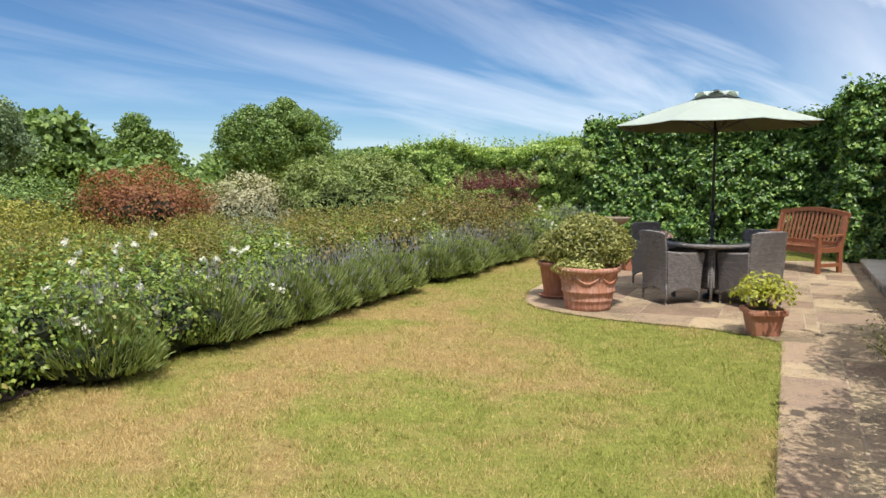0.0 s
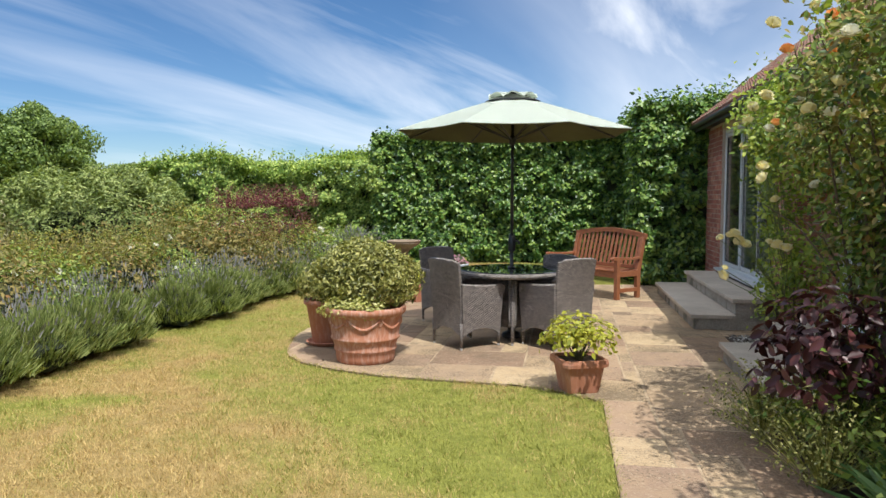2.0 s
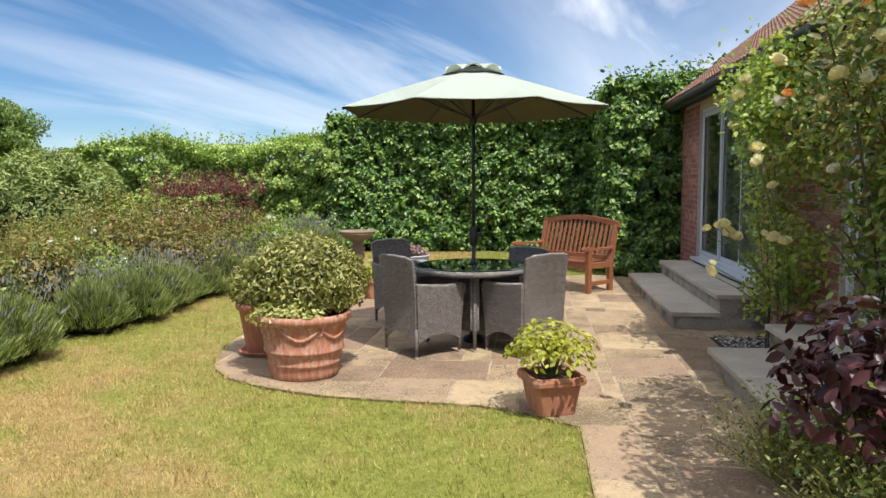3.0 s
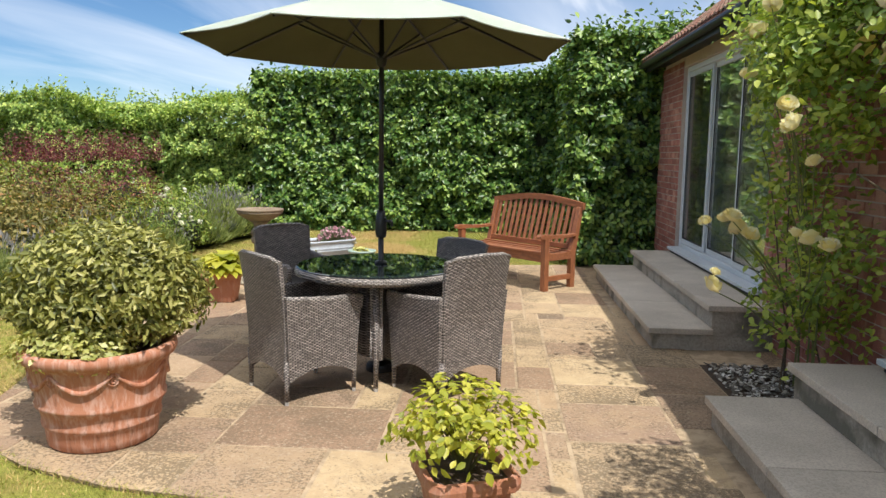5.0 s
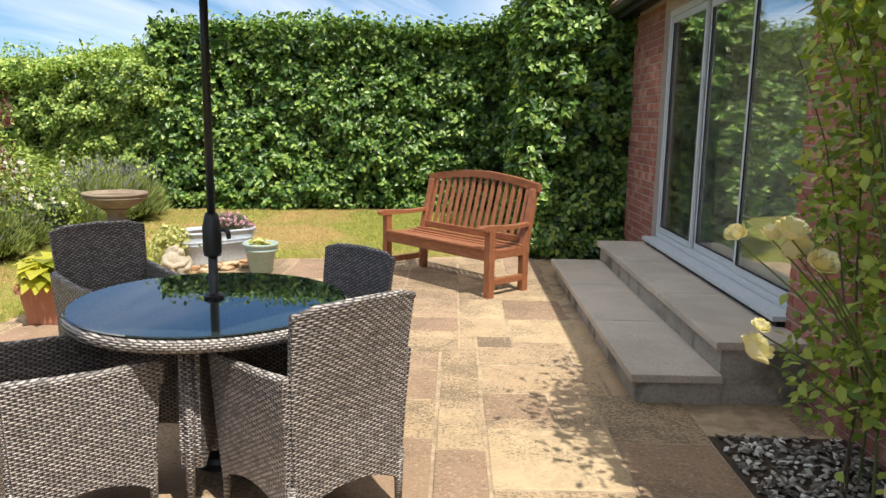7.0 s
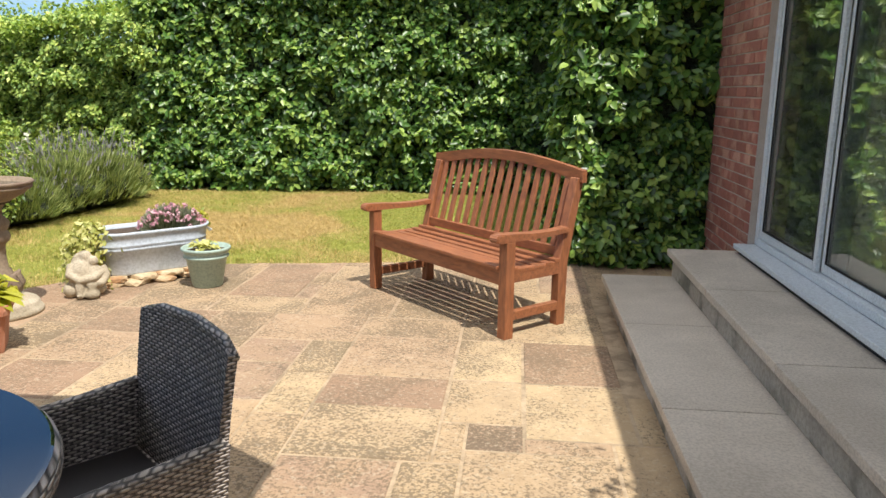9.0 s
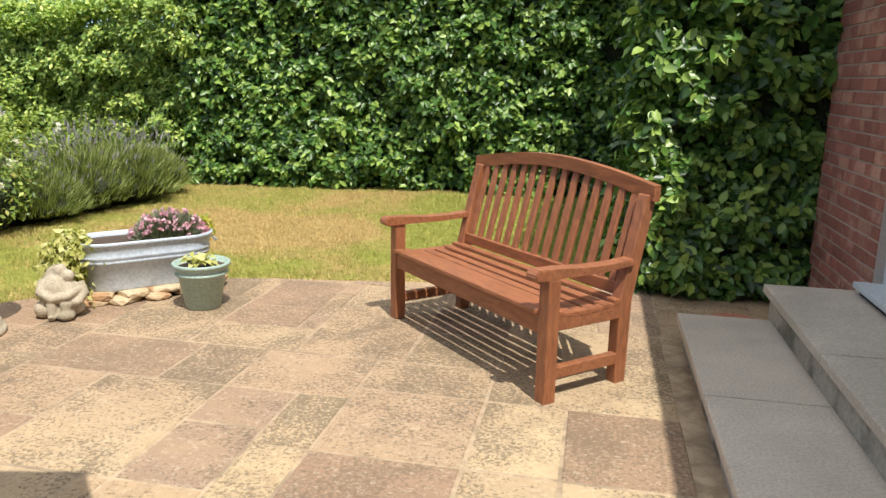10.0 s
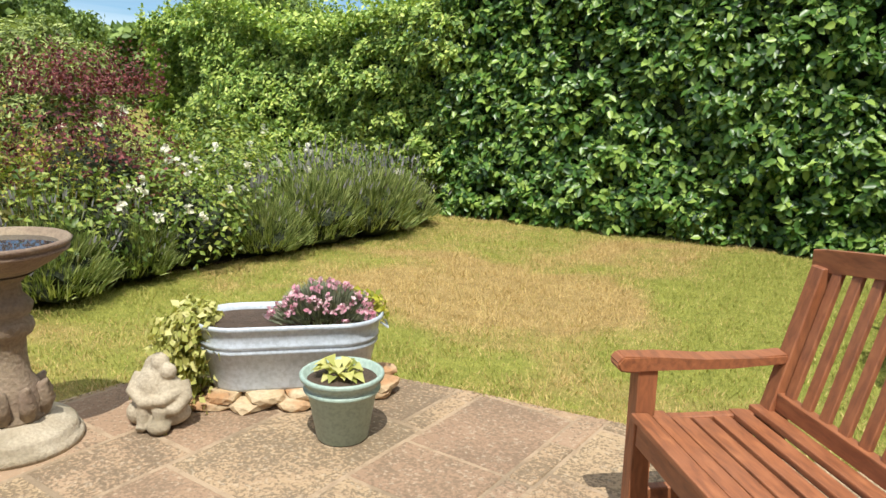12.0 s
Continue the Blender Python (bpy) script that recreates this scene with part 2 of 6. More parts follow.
def slab_material(name, tint):
    """Sandstone paving: cream, buff or grey-pink by the slab, mottled with dark lichen."""
    s = Nodes(name)
    v = s.coords(37.0)
    r = s.add("ShaderNodeObjectInfo").outputs["Random"]
    base = s.ramp(r, (0.0, (0.41, 0.285, 0.175)), (0.25, (0.50, 0.38, 0.225)), (0.5, (0.34, 0.225, 0.155)), (0.72, (0.52, 0.395, 0.235)), (0.9, (0.30, 0.205, 0.145)))
    big = s.noise(v, 3.0, 6.0, 0.6, 0.6)
    col = s.mix(s.ramp(big, (0.35, 0.0), (0.7, 0.55)), base, (0.42, 0.295, 0.17))
    col = s.mix(0.85 if tint else 0.0, col, s.mix(big, (0.25, 0.155, 0.10), (0.35, 0.235, 0.155)))
    broad, speck, blotch, damp = stains(s)
    col = s.mix(s.math("MULTIPLY", blotch, s.math("MULTIPLY_ADD", broad, 0.25, 0.2)), col, (0.23, 0.165, 0.11))
    col = s.mix(s.math("MULTIPLY", damp, 0.38), col, (0.30, 0.195, 0.125))
    own = s.noise(v, 2.6, 5.0, 0.65, 0.6)
    much = s.math("MULTIPLY_ADD", own, 0.50, s.math("MULTIPLY_ADD", s.math("FRACT", s.math("MULTIPLY", r, 7.3)), 0.11, s.math("MULTIPLY_ADD", damp, 0.03, s.math("MULTIPLY", broad, 0.04))))
    lichen = s.ramp(s.math("ADD", speck, much), (0.825, 0.0), (0.905, 1.0))
    col = s.mix(s.math("MULTIPLY", lichen, 0.5 if tint else 0.68), col, (0.10, 0.078, 0.052))
    pale = s.math("MULTIPLY", s.ramp(s.noise(v, 45.0, 6.0, 0.7), (0.55, 0.0), (0.62, 1.0)), 0.35)
    col = s.mix(pale, col, (0.56, 0.47, 0.34))
    h = s.math("MULTIPLY_ADD", s.noise(v, 70.0, 4.0), 0.4, s.noise(v, 9.0, 6.0))
    return s.done(s.principled(col, 0.86, s.bump(h, 0.5, 0.014), spec=0.25).outputs[0])


def joint_material():
    """Sandy pointing, dirtied along with the stones."""
    s = Nodes("sand_joint")
    v = s.coords()
    col = s.mix(s.noise(v, 14.0), (0.38, 0.285, 0.185), (0.53, 0.41, 0.275))
    broad, speck, blotch, damp = stains(s)
    col = s.mix(s.math("MULTIPLY", blotch, 0.55), col, (0.20, 0.145, 0.09))
    col = s.mix(s.math("MULTIPLY", damp, 0.45), col, (0.30, 0.21, 0.14))
    col = s.mix(s.math("MULTIPLY", s.ramp(s.noise(v, 2.3, 6.0, 0.6), (0.50, 0.0), (0.60, 1.0)), 0.5), col, (0.16, 0.125, 0.085))
    return s.done(s.principled(col, 0.95, s.bump(s.noise(v, 90.0), 0.5, 0.01), spec=0.2).outputs[0])


def wood_material():
    s = Nodes("oiled_teak")
    sep = s.add("ShaderNodeMapping", Vector=s.coords(5.0))
    sep.inputs["Scale"].default_value = (6.0, 30.0, 30.0)
    n = s.noise(sep.outputs[0], 1.6, 6.0, 0.6, 0.4)
    col = s.ramp(n, (0.3, (0.14, 0.042, 0.015)), (0.55, (0.30, 0.10, 0.036)), (0.75, (0.41, 0.155, 0.06)))
    big = s.noise(s.coords(), 5.0)
    col = s.mix(s.math("MULTIPLY", big, 0.5), col, (0.31, 0.15, 0.085))
    return s.done(s.principled(col, 0.5, s.bump(n, 0.25, 0.004)).outputs[0])


def wood_upright():
    s = Nodes("oiled_teak_upright")
    sep = s.add("ShaderNodeMapping", Vector=s.coords(5.0))
    sep.inputs["Scale"].default_value = (30.0, 30.0, 6.0)
    n = s.noise(sep.outputs[0], 1.6, 6.0, 0.6, 0.4)
    col = s.ramp(n, (0.3, (0.14, 0.042, 0.015)), (0.55, (0.30, 0.10, 0.036)), (0.75, (0.41, 0.155, 0.06)))
    big = s.noise(s.coords(), 5.0)
    col = s.mix(s.math("MULTIPLY", big, 0.5), col, (0.31, 0.15, 0.085))
    return s.done(s.principled(col, 0.5, s.bump(n, 0.25, 0.004)).outputs[0])


def terracotta(name, streaks):
    s = Nodes(name)
    v = s.coords()
    n = s.noise(v, 7.0)
    col = s.mix(n, (0.40, 0.150, 0.080), (0.48, 0.22, 0.130))
    mp = s.add("ShaderNodeMapping", Vector=v)
    mp.inputs["Scale"].default_value = (14.0, 14.0, 2.6)
    salt = s.ramp(s.noise(mp.outputs[0], 2.4, 6.0, 0.6), (0.53 - 0.1 * streaks, 0.0), (0.68 - 0.08 * streaks, streaks))
    col = s.mix(salt, col, (0.62, 0.43, 0.36))
    dirt = s.ramp(s.noise(mp.outputs[0], 3.9, 5.0, 0.6), (0.57, 0.0), (0.7, streaks))
    col = s.mix(dirt, col, (0.17, 0.075, 0.045))
    return s.done(s.principled(col, 0.8, s.bump(s.noise(v, 50.0), 0.25, 0.006)).outputs[0])


def glass_material():
    s = Nodes("window_glass")
    b = s.principled((0.95, 0.985, 0.98), 0.0)
    b.inputs["Transmission Weight"].default_value = 1.0
    b.inputs["IOR"].default_value = 2.35
    return s.done(b.outputs[0])


def fabric_material():
    s = Nodes("canopy_fabric")
    v = s.coords()
    col = s.mix(s.noise(v, 3.0), (0.72, 0.79, 0.70), (0.78, 0.84, 0.76))
    p = s.principled(col, 0.85, s.bump(s.noise(v, 400.0, 2.0), 0.1, 0.002))
    t = s.add("ShaderNodeBsdfTranslucent")
    s.put(t.inputs[0], (0.34, 0.32, 0.16))
    m = s.add("ShaderNodeMixShader")
    m.inputs[0].default_value = 0.09
    s.t.links.new(p.outputs[0], m.inputs[1])
    s.t.links.new(t.outputs[0], m.inputs[2])
    return s.done(m.outputs[0])


M_LAWN = lawn_material()
M_BLADE = blade_material()
M_SLAB = slab_material("sandstone", False)
M_SLAB_DARK = slab_material("brown_sandstone", True)
M_WOOD = wood_material()
M_WOODV = wood_upright()
M_TERRA = terracotta("weathered_terracotta", 0.6)
M_TERRA2 = terracotta("terracotta", 0.3)
M_GLASS = glass_material()
M_FABRIC = fabric_material()
# Olive darkened to carry the shade on the parasol's underside.
M_CANOPY_SHADE = grainy("olive_underside_shade", (0.17, 0.155, 0.070), (0.205, 0.188, 0.088), 3, 0.9, 0.1, 300)
M_SOIL = grainy("soil", (0.055, 0.036, 0.024), (0.095, 0.063, 0.042), 20, 0.95, 0.9, 90)
M_JOINT = joint_material()
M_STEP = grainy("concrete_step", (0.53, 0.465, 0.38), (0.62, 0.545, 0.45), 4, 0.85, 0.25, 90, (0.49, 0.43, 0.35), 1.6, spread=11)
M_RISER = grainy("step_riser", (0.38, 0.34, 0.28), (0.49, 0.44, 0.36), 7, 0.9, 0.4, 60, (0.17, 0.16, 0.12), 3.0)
M_BRICK = grainy("red_brick", (0.41, 0.16, 0.115), (0.32, 0.12, 0.09), 16, 0.88, 0.6, 120, (0.53, 0.29, 0.21), 5, spread=23, vary=0.4)
M_MORTAR = grainy("mortar", (0.48, 0.40, 0.33), (0.56, 0.48, 0.40), 20, 0.95, 0.5, 150)
M_TILE = grainy("clay_tile", (0.33, 0.15, 0.10), (0.22, 0.12, 0.09), 9, 0.9, 0.4, 70, (0.30, 0.24, 0.17), 4)
M_FASCIA = grainy("black_fascia", (0.012, 0.012, 0.013), (0.02, 0.02, 0.02), 6, 0.5, 0.1, 60)
M_ALU = grainy("grey_door_frame", (0.62, 0.67, 0.70), (0.67, 0.71, 0.74), 5, 0.42, 0.04, 90)
M_RUBBER = grainy("black_gasket", (0.015, 0.015, 0.015), (0.025, 0.025, 0.025), 9, 0.6, 0.1)
M_ROOM = grainy("plaster", (0.74, 0.73, 0.70), (0.80, 0.79, 0.76), 2, 0.9, 0.1)
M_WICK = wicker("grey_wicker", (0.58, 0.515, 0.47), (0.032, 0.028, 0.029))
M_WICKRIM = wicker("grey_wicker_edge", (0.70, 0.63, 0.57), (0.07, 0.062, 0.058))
M_TABLEGLASS = Nodes("table_glass")
table_glass = M_TABLEGLASS.principled((0.026, 0.038, 0.038), 0.02)
table_glass.inputs["IOR"].default_value = 3.0
M_TABLEGLASS = M_TABLEGLASS.done(table_glass.outputs[0])
M_METAL = grainy("dark_pole_metal", (0.018, 0.018, 0.02), (0.03, 0.03, 0.032), 12, 0.38, 0.05, 80)
M_FOOT = grainy("grey_foot_cap", (0.42, 0.40, 0.37), (0.5, 0.48, 0.45), 12, 0.5, 0.05)
M_STONE = grainy("cast_stone", (0.42, 0.35, 0.25), (0.52, 0.45, 0.34), 9, 0.9, 0.6, 80, (0.30, 0.25, 0.17), 3)
M_BATH = grainy("weathered_stone", (0.22, 0.16, 0.11), (0.32, 0.25, 0.17), 7, 0.9, 0.6, 70, (0.22, 0.15, 0.11), 3)
M_ROCK = grainy("golden_rock", (0.52, 0.38, 0.22), (0.60, 0.48, 0.32), 9, 0.9, 0.7, 50, (0.45, 0.25, 0.12), 4, spread=9)
M_ZINC = grainy("galvanised_zinc", (0.49, 0.545, 0.615), (0.56, 0.61, 0.68), 4, 0.42, 0.05, 60, (0.46, 0.51, 0.57), 3)
M_GREENPOT = grainy("sage_green_glaze", (0.33, 0.43, 0.37), (0.37, 0.47, 0.40), 4, 0.45, 0.05, 60)
M_BARK = grainy("bark", (0.10, 0.07, 0.045), (0.17, 0.13, 0.09), 12, 0.95, 0.8, 60)
M_STEM = grainy("green_stem", (0.10, 0.12, 0.04), (0.16, 0.12, 0.06), 12, 0.8, 0.2, 60)
M_CANE = grainy("rose_cane", (0.14, 0.19, 0.06), (0.20, 0.23, 0.08), 14, 0.7, 0.2, 60)
M_WATER = Nodes("still_water")
M_WATER = M_WATER.done(M_WATER.principled((0.05, 0.05, 0.045), 0.02).outputs[0])
# Twig cores coloured near-black: the shade inside hedges and bushes is painted.
M_INNER_SHADE = grainy("painted_inner_shade", (0.018, 0.026, 0.010), (0.035, 0.045, 0.016), 9, 0.95, 0.9, 40, dist=0.05)

L_BEECH = leafy("beech_leaf", (0.018, 0.055, 0.010), (0.100, 0.213, 0.036), (0.33, 0.46, 0.095), 0.22, 0.38)
L_HEDGE = leafy("hedge_leaf", (0.095, 0.18, 0.036), (0.29, 0.43, 0.085), (0.61, 0.70, 0.18), 0.28, 0.5)
L_LAV = leafy("lavender_leaf", (0.085, 0.125, 0.026), (0.215, 0.275, 0.072), (0.44, 0.48, 0.18), 0.3, 0.85)
L_LAVF = leafy("lavender_flower", (0.18, 0.18, 0.17), (0.24, 0.235, 0.24), (0.31, 0.30, 0.31), 0.2, 0.8)
L_ROSE = leafy("rose_leaf", (0.058, 0.115, 0.018), (0.185, 0.275, 0.044), (0.41, 0.48, 0.095), 0.32, 0.45, (0.42, 0.36, 0.11))
L_BRONZE = leafy("bronze_leaf", (0.085, 0.090, 0.022), (0.235, 0.210, 0.055), (0.40, 0.31, 0.10), 0.3, 0.6, (0.39, 0.17, 0.06))
L_GOLD = leafy("golden_leaf", (0.10, 0.12, 0.02), (0.30, 0.30, 0.045), (0.50, 0.43, 0.09), 0.3, 0.6)
L_PURPLE = leafy("purple_leaf", (0.034, 0.011, 0.013), (0.078, 0.024, 0.027), (0.17, 0.060, 0.060), 0.22, 0.4)
L_BERB = leafy("berberis_leaf", (0.060, 0.016, 0.018), (0.15, 0.038, 0.042), (0.29, 0.085, 0.085), 0.3, 0.7)
L_RED = leafy("rust_red_leaf", (0.16, 0.05, 0.02), (0.30, 0.10, 0.04), (0.36, 0.20, 0.06), 0.3, 0.6)
L_WILLOW = leafy("grey_willow_leaf", (0.085, 0.130, 0.030), (0.235, 0.305, 0.075), (0.46, 0.52, 0.18), 0.28, 0.55)
L_CREAM = leafy("cream_leaf", (0.34, 0.32, 0.17), (0.46, 0.43, 0.26), (0.58, 0.54, 0.36), 0.3, 0.6)
L_TREE = leafy("tree_leaf", (0.060, 0.115, 0.024), (0.15, 0.235, 0.050), (0.29, 0.39, 0.10), 0.28, 0.55)
L_TREE2 = leafy("pale_tree_leaf", (0.080, 0.130, 0.058), (0.165, 0.235, 0.110), (0.28, 0.36, 0.19), 0.25, 0.6)
L_OLIVE = leafy("olive_green_leaf", (0.085, 0.100, 0.020), (0.27, 0.275, 0.060), (0.52, 0.49, 0.17), 0.25, 0.45)
L_LIME = leafy("lime_leaf", (0.25, 0.29, 0.030), (0.47, 0.47, 0.050), (0.65, 0.61, 0.10), 0.4, 0.45)
L_VARI = leafy("variegated_leaf", (0.24, 0.27, 0.055), (0.50, 0.50, 0.145), (0.68, 0.64, 0.27), 0.3, 0.5)
L_GREEN = leafy("strap_leaf", (0.070, 0.150, 0.040), (0.14, 0.26, 0.075), (0.27, 0.40, 0.14), 0.3, 0.4)
L_CLIMB = leafy("climber_leaf", (0.15, 0.25, 0.040), (0.32, 0.43, 0.075), (0.55, 0.62, 0.13), 0.45, 0.45)
L_WHITE = petaly("white_petal", (0.80, 0.77, 0.58), (0.85, 0.83, 0.69), (0.87, 0.86, 0.77))
L_YELLOW = petaly("yellow_petal", (0.86, 0.76, 0.34), (0.88, 0.83, 0.52), (0.90, 0.87, 0.68))
L_ORANGE = petaly("apricot_petal", (0.85, 0.36, 0.10), (0.87, 0.47, 0.17), (0.89, 0.60, 0.30))
L_PINK = petaly("pink_petal", (0.66, 0.26, 0.36), (0.78, 0.46, 0.53), (0.86, 0.68, 0.70))
L_GREY = leafy("grey_green_leaf", (0.161, 0.184, 0.115), (0.253, 0.287, 0.196), (0.368, 0.391, 0.287), 0.25, 0.7)

# ---- building tools ----
rng = np.random.default_rng(11)


def mesh_arrays(name, V, F, mat):
    """A mesh from an array of points and one of equal-sided faces."""
    V, F = np.asarray(V, float), np.asarray(F, int)
    me = bpy.data.meshes.new(name)
    n, k = F.shape
    me.vertices.add(len(V))
    me.vertices.foreach_set("co", V.ravel())
    me.loops.add(n * k)
    me.loops.foreach_set("vertex_index", F.ravel())
    me.polygons.add(n)
    me.polygons.foreach_set("loop_start", np.arange(0, n * k, k))
    me.polygons.foreach_set("loop_total", np.full(n, k))
    me.update(calc_edges=True)
    me.validate()
    me.materials.append(mat)
    return me


def under(ob, parent):
    if parent is not None:
        ob.parent = parent
    return ob


def part(name, bm, material, parent=None, label="", smooth=False):
    """One mesh object from a bmesh, under its thing."""
    me = bpy.data.meshes.new(name)
    bmesh.ops.recalc_face_normals(bm, faces=bm.faces[:])
    bm.to_mesh(me)
    bm.free()
    me.materials.append(material)
    if smooth:
        me.polygons.foreach_set("use_smooth", [True] * len(me.polygons))
    ob = under(new(name, me), parent)
    return tagged(ob, label)


def leaf_part(name, VF, material, parent, label=""):
    ob = under(new(name, mesh_arrays(name, VF[0], VF[1], material)), parent)
    return tagged(ob, label, kind="stuff")


def thing(name, m, label, category, group="", kind=""):
    ob = new(name)
    ob.matrix_basis = m
    ob.empty_display_size = 0.1
    return tagged(ob, label, category, group, kind)


def box(x0, x1, y0, y1, z0, z1, bevel=0.0, seg=1, bm=None):
    b = bm or bmesh.new()
    vs = [b.verts.new((x, y, z)) for z in (z0, z1) for y in (y0, y1) for x in (x0, x1)]
    fs = [b.faces.new([vs[i] for i in f]) for f in ((0, 2, 3, 1), (4, 5, 7, 6), (0, 1, 5, 4), (2, 6, 7, 3), (0, 4, 6, 2), (1, 3, 7, 5))]
    if bevel:
        es = list({e for f in fs for e in f.edges})
        bmesh.ops.bevel(b, geom=es, offset=bevel, segments=seg, affect="EDGES", profile=0.6)
    return b


def lathe(profile, seg=40, sx=1.0, sy=1.0, bm=None):
    """A turned shape from (radius, height) pairs, bottom first."""
    b = bm or bmesh.new()
    rings = []
    for r, z in profile:
        if r < 1e-5:
            rings.append([b.verts.new((0, 0, z))])
        else:
            rings.append([b.verts.new((r * sx * math.cos(2 * math.pi * i / seg), r * sy * math.sin(2 * math.pi * i / seg), z)) for i in range(seg)])
    for a, c in zip(rings, rings[1:]):
        if len(a) == 1 and len(c) == 1:
            continue
        for i in range(seg):
            j = (i + 1) % seg
            q = [a[0], c[j], c[i]] if len(a) == 1 else [a[i], a[j], c[0]] if len(c) == 1 else [a[i], a[j], c[j], c[i]]
            b.faces.new(q)
    return b


def tube(points, radii, seg=8, bm=None):
    """A round stem along points, with a radius at each."""
    b = bm or bmesh.new()
    pts = [Vector(p) for p in points]
    rings = []
    for i, p in enumerate(pts):
        d = (pts[min(i + 1, len(pts) - 1)] - pts[max(i - 1, 0)]).normalized()
        u = d.orthogonal().normalized()
        w = d.cross(u)
        rings.append([b.verts.new(p + radii[i] * (math.cos(a) * u + math.sin(a) * w)) for a in (2 * math.pi * k / seg for k in range(seg))])
    for r0, r1 in zip(rings, rings[1:]):
        best = min(range(seg), key=lambda o: sum((r0[k].co - r1[(k + o) % seg].co).length for k in range(seg)))
        for k in range(seg):
            b.faces.new([r0[k], r0[(k + 1) % seg], r1[(k + 1 + best) % seg], r1[(k + best) % seg]])
    b.faces.new(rings[0][::-1])
    b.faces.new(rings[-1])
    return b


def plate(outline, y0, y1, bm=None):
    """An outline of (x, z) pairs, made solid from y0 to y1."""
    b = bm or bmesh.new()
    f = [b.verts.new((x, y0, z)) for x, z in outline]
    g = [b.verts.new((x, y1, z)) for x, z in outline]
    b.faces.new(f)
    b.faces.new(g[::-1])
    for i in range(len(f)):
        j = (i + 1) % len(f)
        b.faces.new([f[i], g[i], g[j], f[j]])
    return b


def prism(outline, z0, z1, bm=None):
    """An outline of (x, y) pairs, made solid from z0 to z1."""
    b = bm or bmesh.new()
    f = [b.verts.new((x, y, z0)) for x, y in outline]
    g = [b.verts.new((x, y, z1)) for x, y in outline]
    b.faces.new(f[::-1])
    b.faces.new(g)
    for i in range(len(f)):
        j = (i + 1) % len(f)
        b.faces.new([f[i], f[j], g[j], g[i]])
    return b


def unit(a):
    return a / np.maximum(np.linalg.norm(a, axis=1, keepdims=True), 1e-9)


def leaves(P, N, size, aspect=0.55, fold=0.25, hang=0.3, spread=0.6, r=None, full=False):
    """Folded leaves at points P that face about N, hanging a little; full ones have rounded shoulders and a dipping tip."""
    r = r or rng
    n = len(P)
    N = unit(N + spread * r.normal(size=(n, 3)))
    A = unit(np.cross(N, r.normal(size=(n, 3))) + np.array([0, 0, -hang]))
    A = unit(A - N * np.sum(A * N, axis=1, keepdims=True))
    B = np.cross(N, A)
    s = (size * r.uniform(0.65, 1.25, n))[:, None]
    w = s * aspect * 0.5
    i = np.arange(n)[:, None]
    if full:
        tip = P + A * s - N * s * 0.16
        rows = [P + A * s * u + e * B * w * k + N * (w * fold * k - s * 0.16 * u * u) for e in (1, -1) for u, k in ((0.28, 0.9), (0.62, 0.85))]
        V = np.stack([P, rows[0], rows[1], tip, rows[3], rows[2]], axis=1).reshape(-1, 3)
        F = np.concatenate([6 * i + f for f in ([0, 1, 2], [0, 2, 3], [0, 3, 4], [0, 4, 5])], axis=1).reshape(-1, 3)
        return V, F
    tip = P + A * s - N * s * 0.08
    mid = P + A * s * 0.45
    L = mid + B * w + N * w * fold
    R = mid - B * w + N * w * fold
    V = np.stack([P, L, tip, R], axis=1).reshape(-1, 3)
    F = np.concatenate([4 * i + [0, 1, 2], 4 * i + [0, 2, 3]], axis=1).reshape(-1, 3)
    return V, F


def blades(P, D, length, width, bend=0.25, r=None):
    """Narrow two-piece blades that lean along D and bow over."""
    r = r or rng
    n = len(P)
    D = unit(D)
    S = unit(np.cross(D, r.normal(size=(n, 3)))) * (np.broadcast_to(width, (n,)) / 2)[:, None]
    Lh = np.broadcast_to(length, (n,))[:, None]
    mid = P + D * Lh * 0.55
    out = unit(D * [1, 1, 0] + 1e-3 * r.normal(size=(n, 3)))
    tip = P + D * Lh + out * Lh * bend - np.array([0, 0, 1.0]) * Lh * bend * 0.4
    V = np.stack([P - S, P + S, mid + S * 0.8, mid - S * 0.8, tip], axis=1).reshape(-1, 3)
    i = 5 * np.arange(n)[:, None]
    F = np.concatenate([i + [0, 1, 2], i + [0, 2, 3], i + [3, 2, 4]], axis=1).reshape(-1, 3)
    return V, F


def join(*VFs):
    V, F, o = [], [], 0
    for v, f in VFs:
        V.append(v)
        F.append(f + o)
        o += len(v)
    return np.concatenate(V), np.concatenate(F)


def lump(P, amp, freq):
    """A smooth uneven offset for points, from a few waves."""
    a = np.zeros(len(P))
    for k in range(4):
        q = np.array([[1.0, 0.3, 0.7], [-0.4, 1.1, 0.5], [0.8, -0.9, 0.9], [0.2, 0.6, -1.2]][k]) * freq * (1 + 0.6 * k)
        a += np.sin(P @ q + 1.7 * k) / (1 + 0.5 * k)
    return a * amp / 2


def shell(n, radii, depth=0.45, r=None, low=-1.0):
    """Points in the outer part of a lumpy ellipsoid, and the way out from each."""
    r = r or rng
    d = unit(r.normal(size=(3 * n, 3)))
    d = d[d[:, 2] > low][:n]
    k = 1 - depth * r.random(len(d)) ** 1.7
    k = k * (1 + lump(d, 0.16, 3.3))
    return d * k[:, None] * np.array(radii), unit(d / np.array(radii))


def petals(P, size, count=9, r=None):
    """A cupped flower at each point."""
    r = r or rng
    Q = np.repeat(P, count, axis=0)
    d = unit(r.normal(size=(len(Q), 3)) + [0, 0, 0.5])
    Q = Q + d * size * 0.16
    return leaves(Q, d, size * 0.62, 0.95, 0.5, 0.0, 0.35, r)

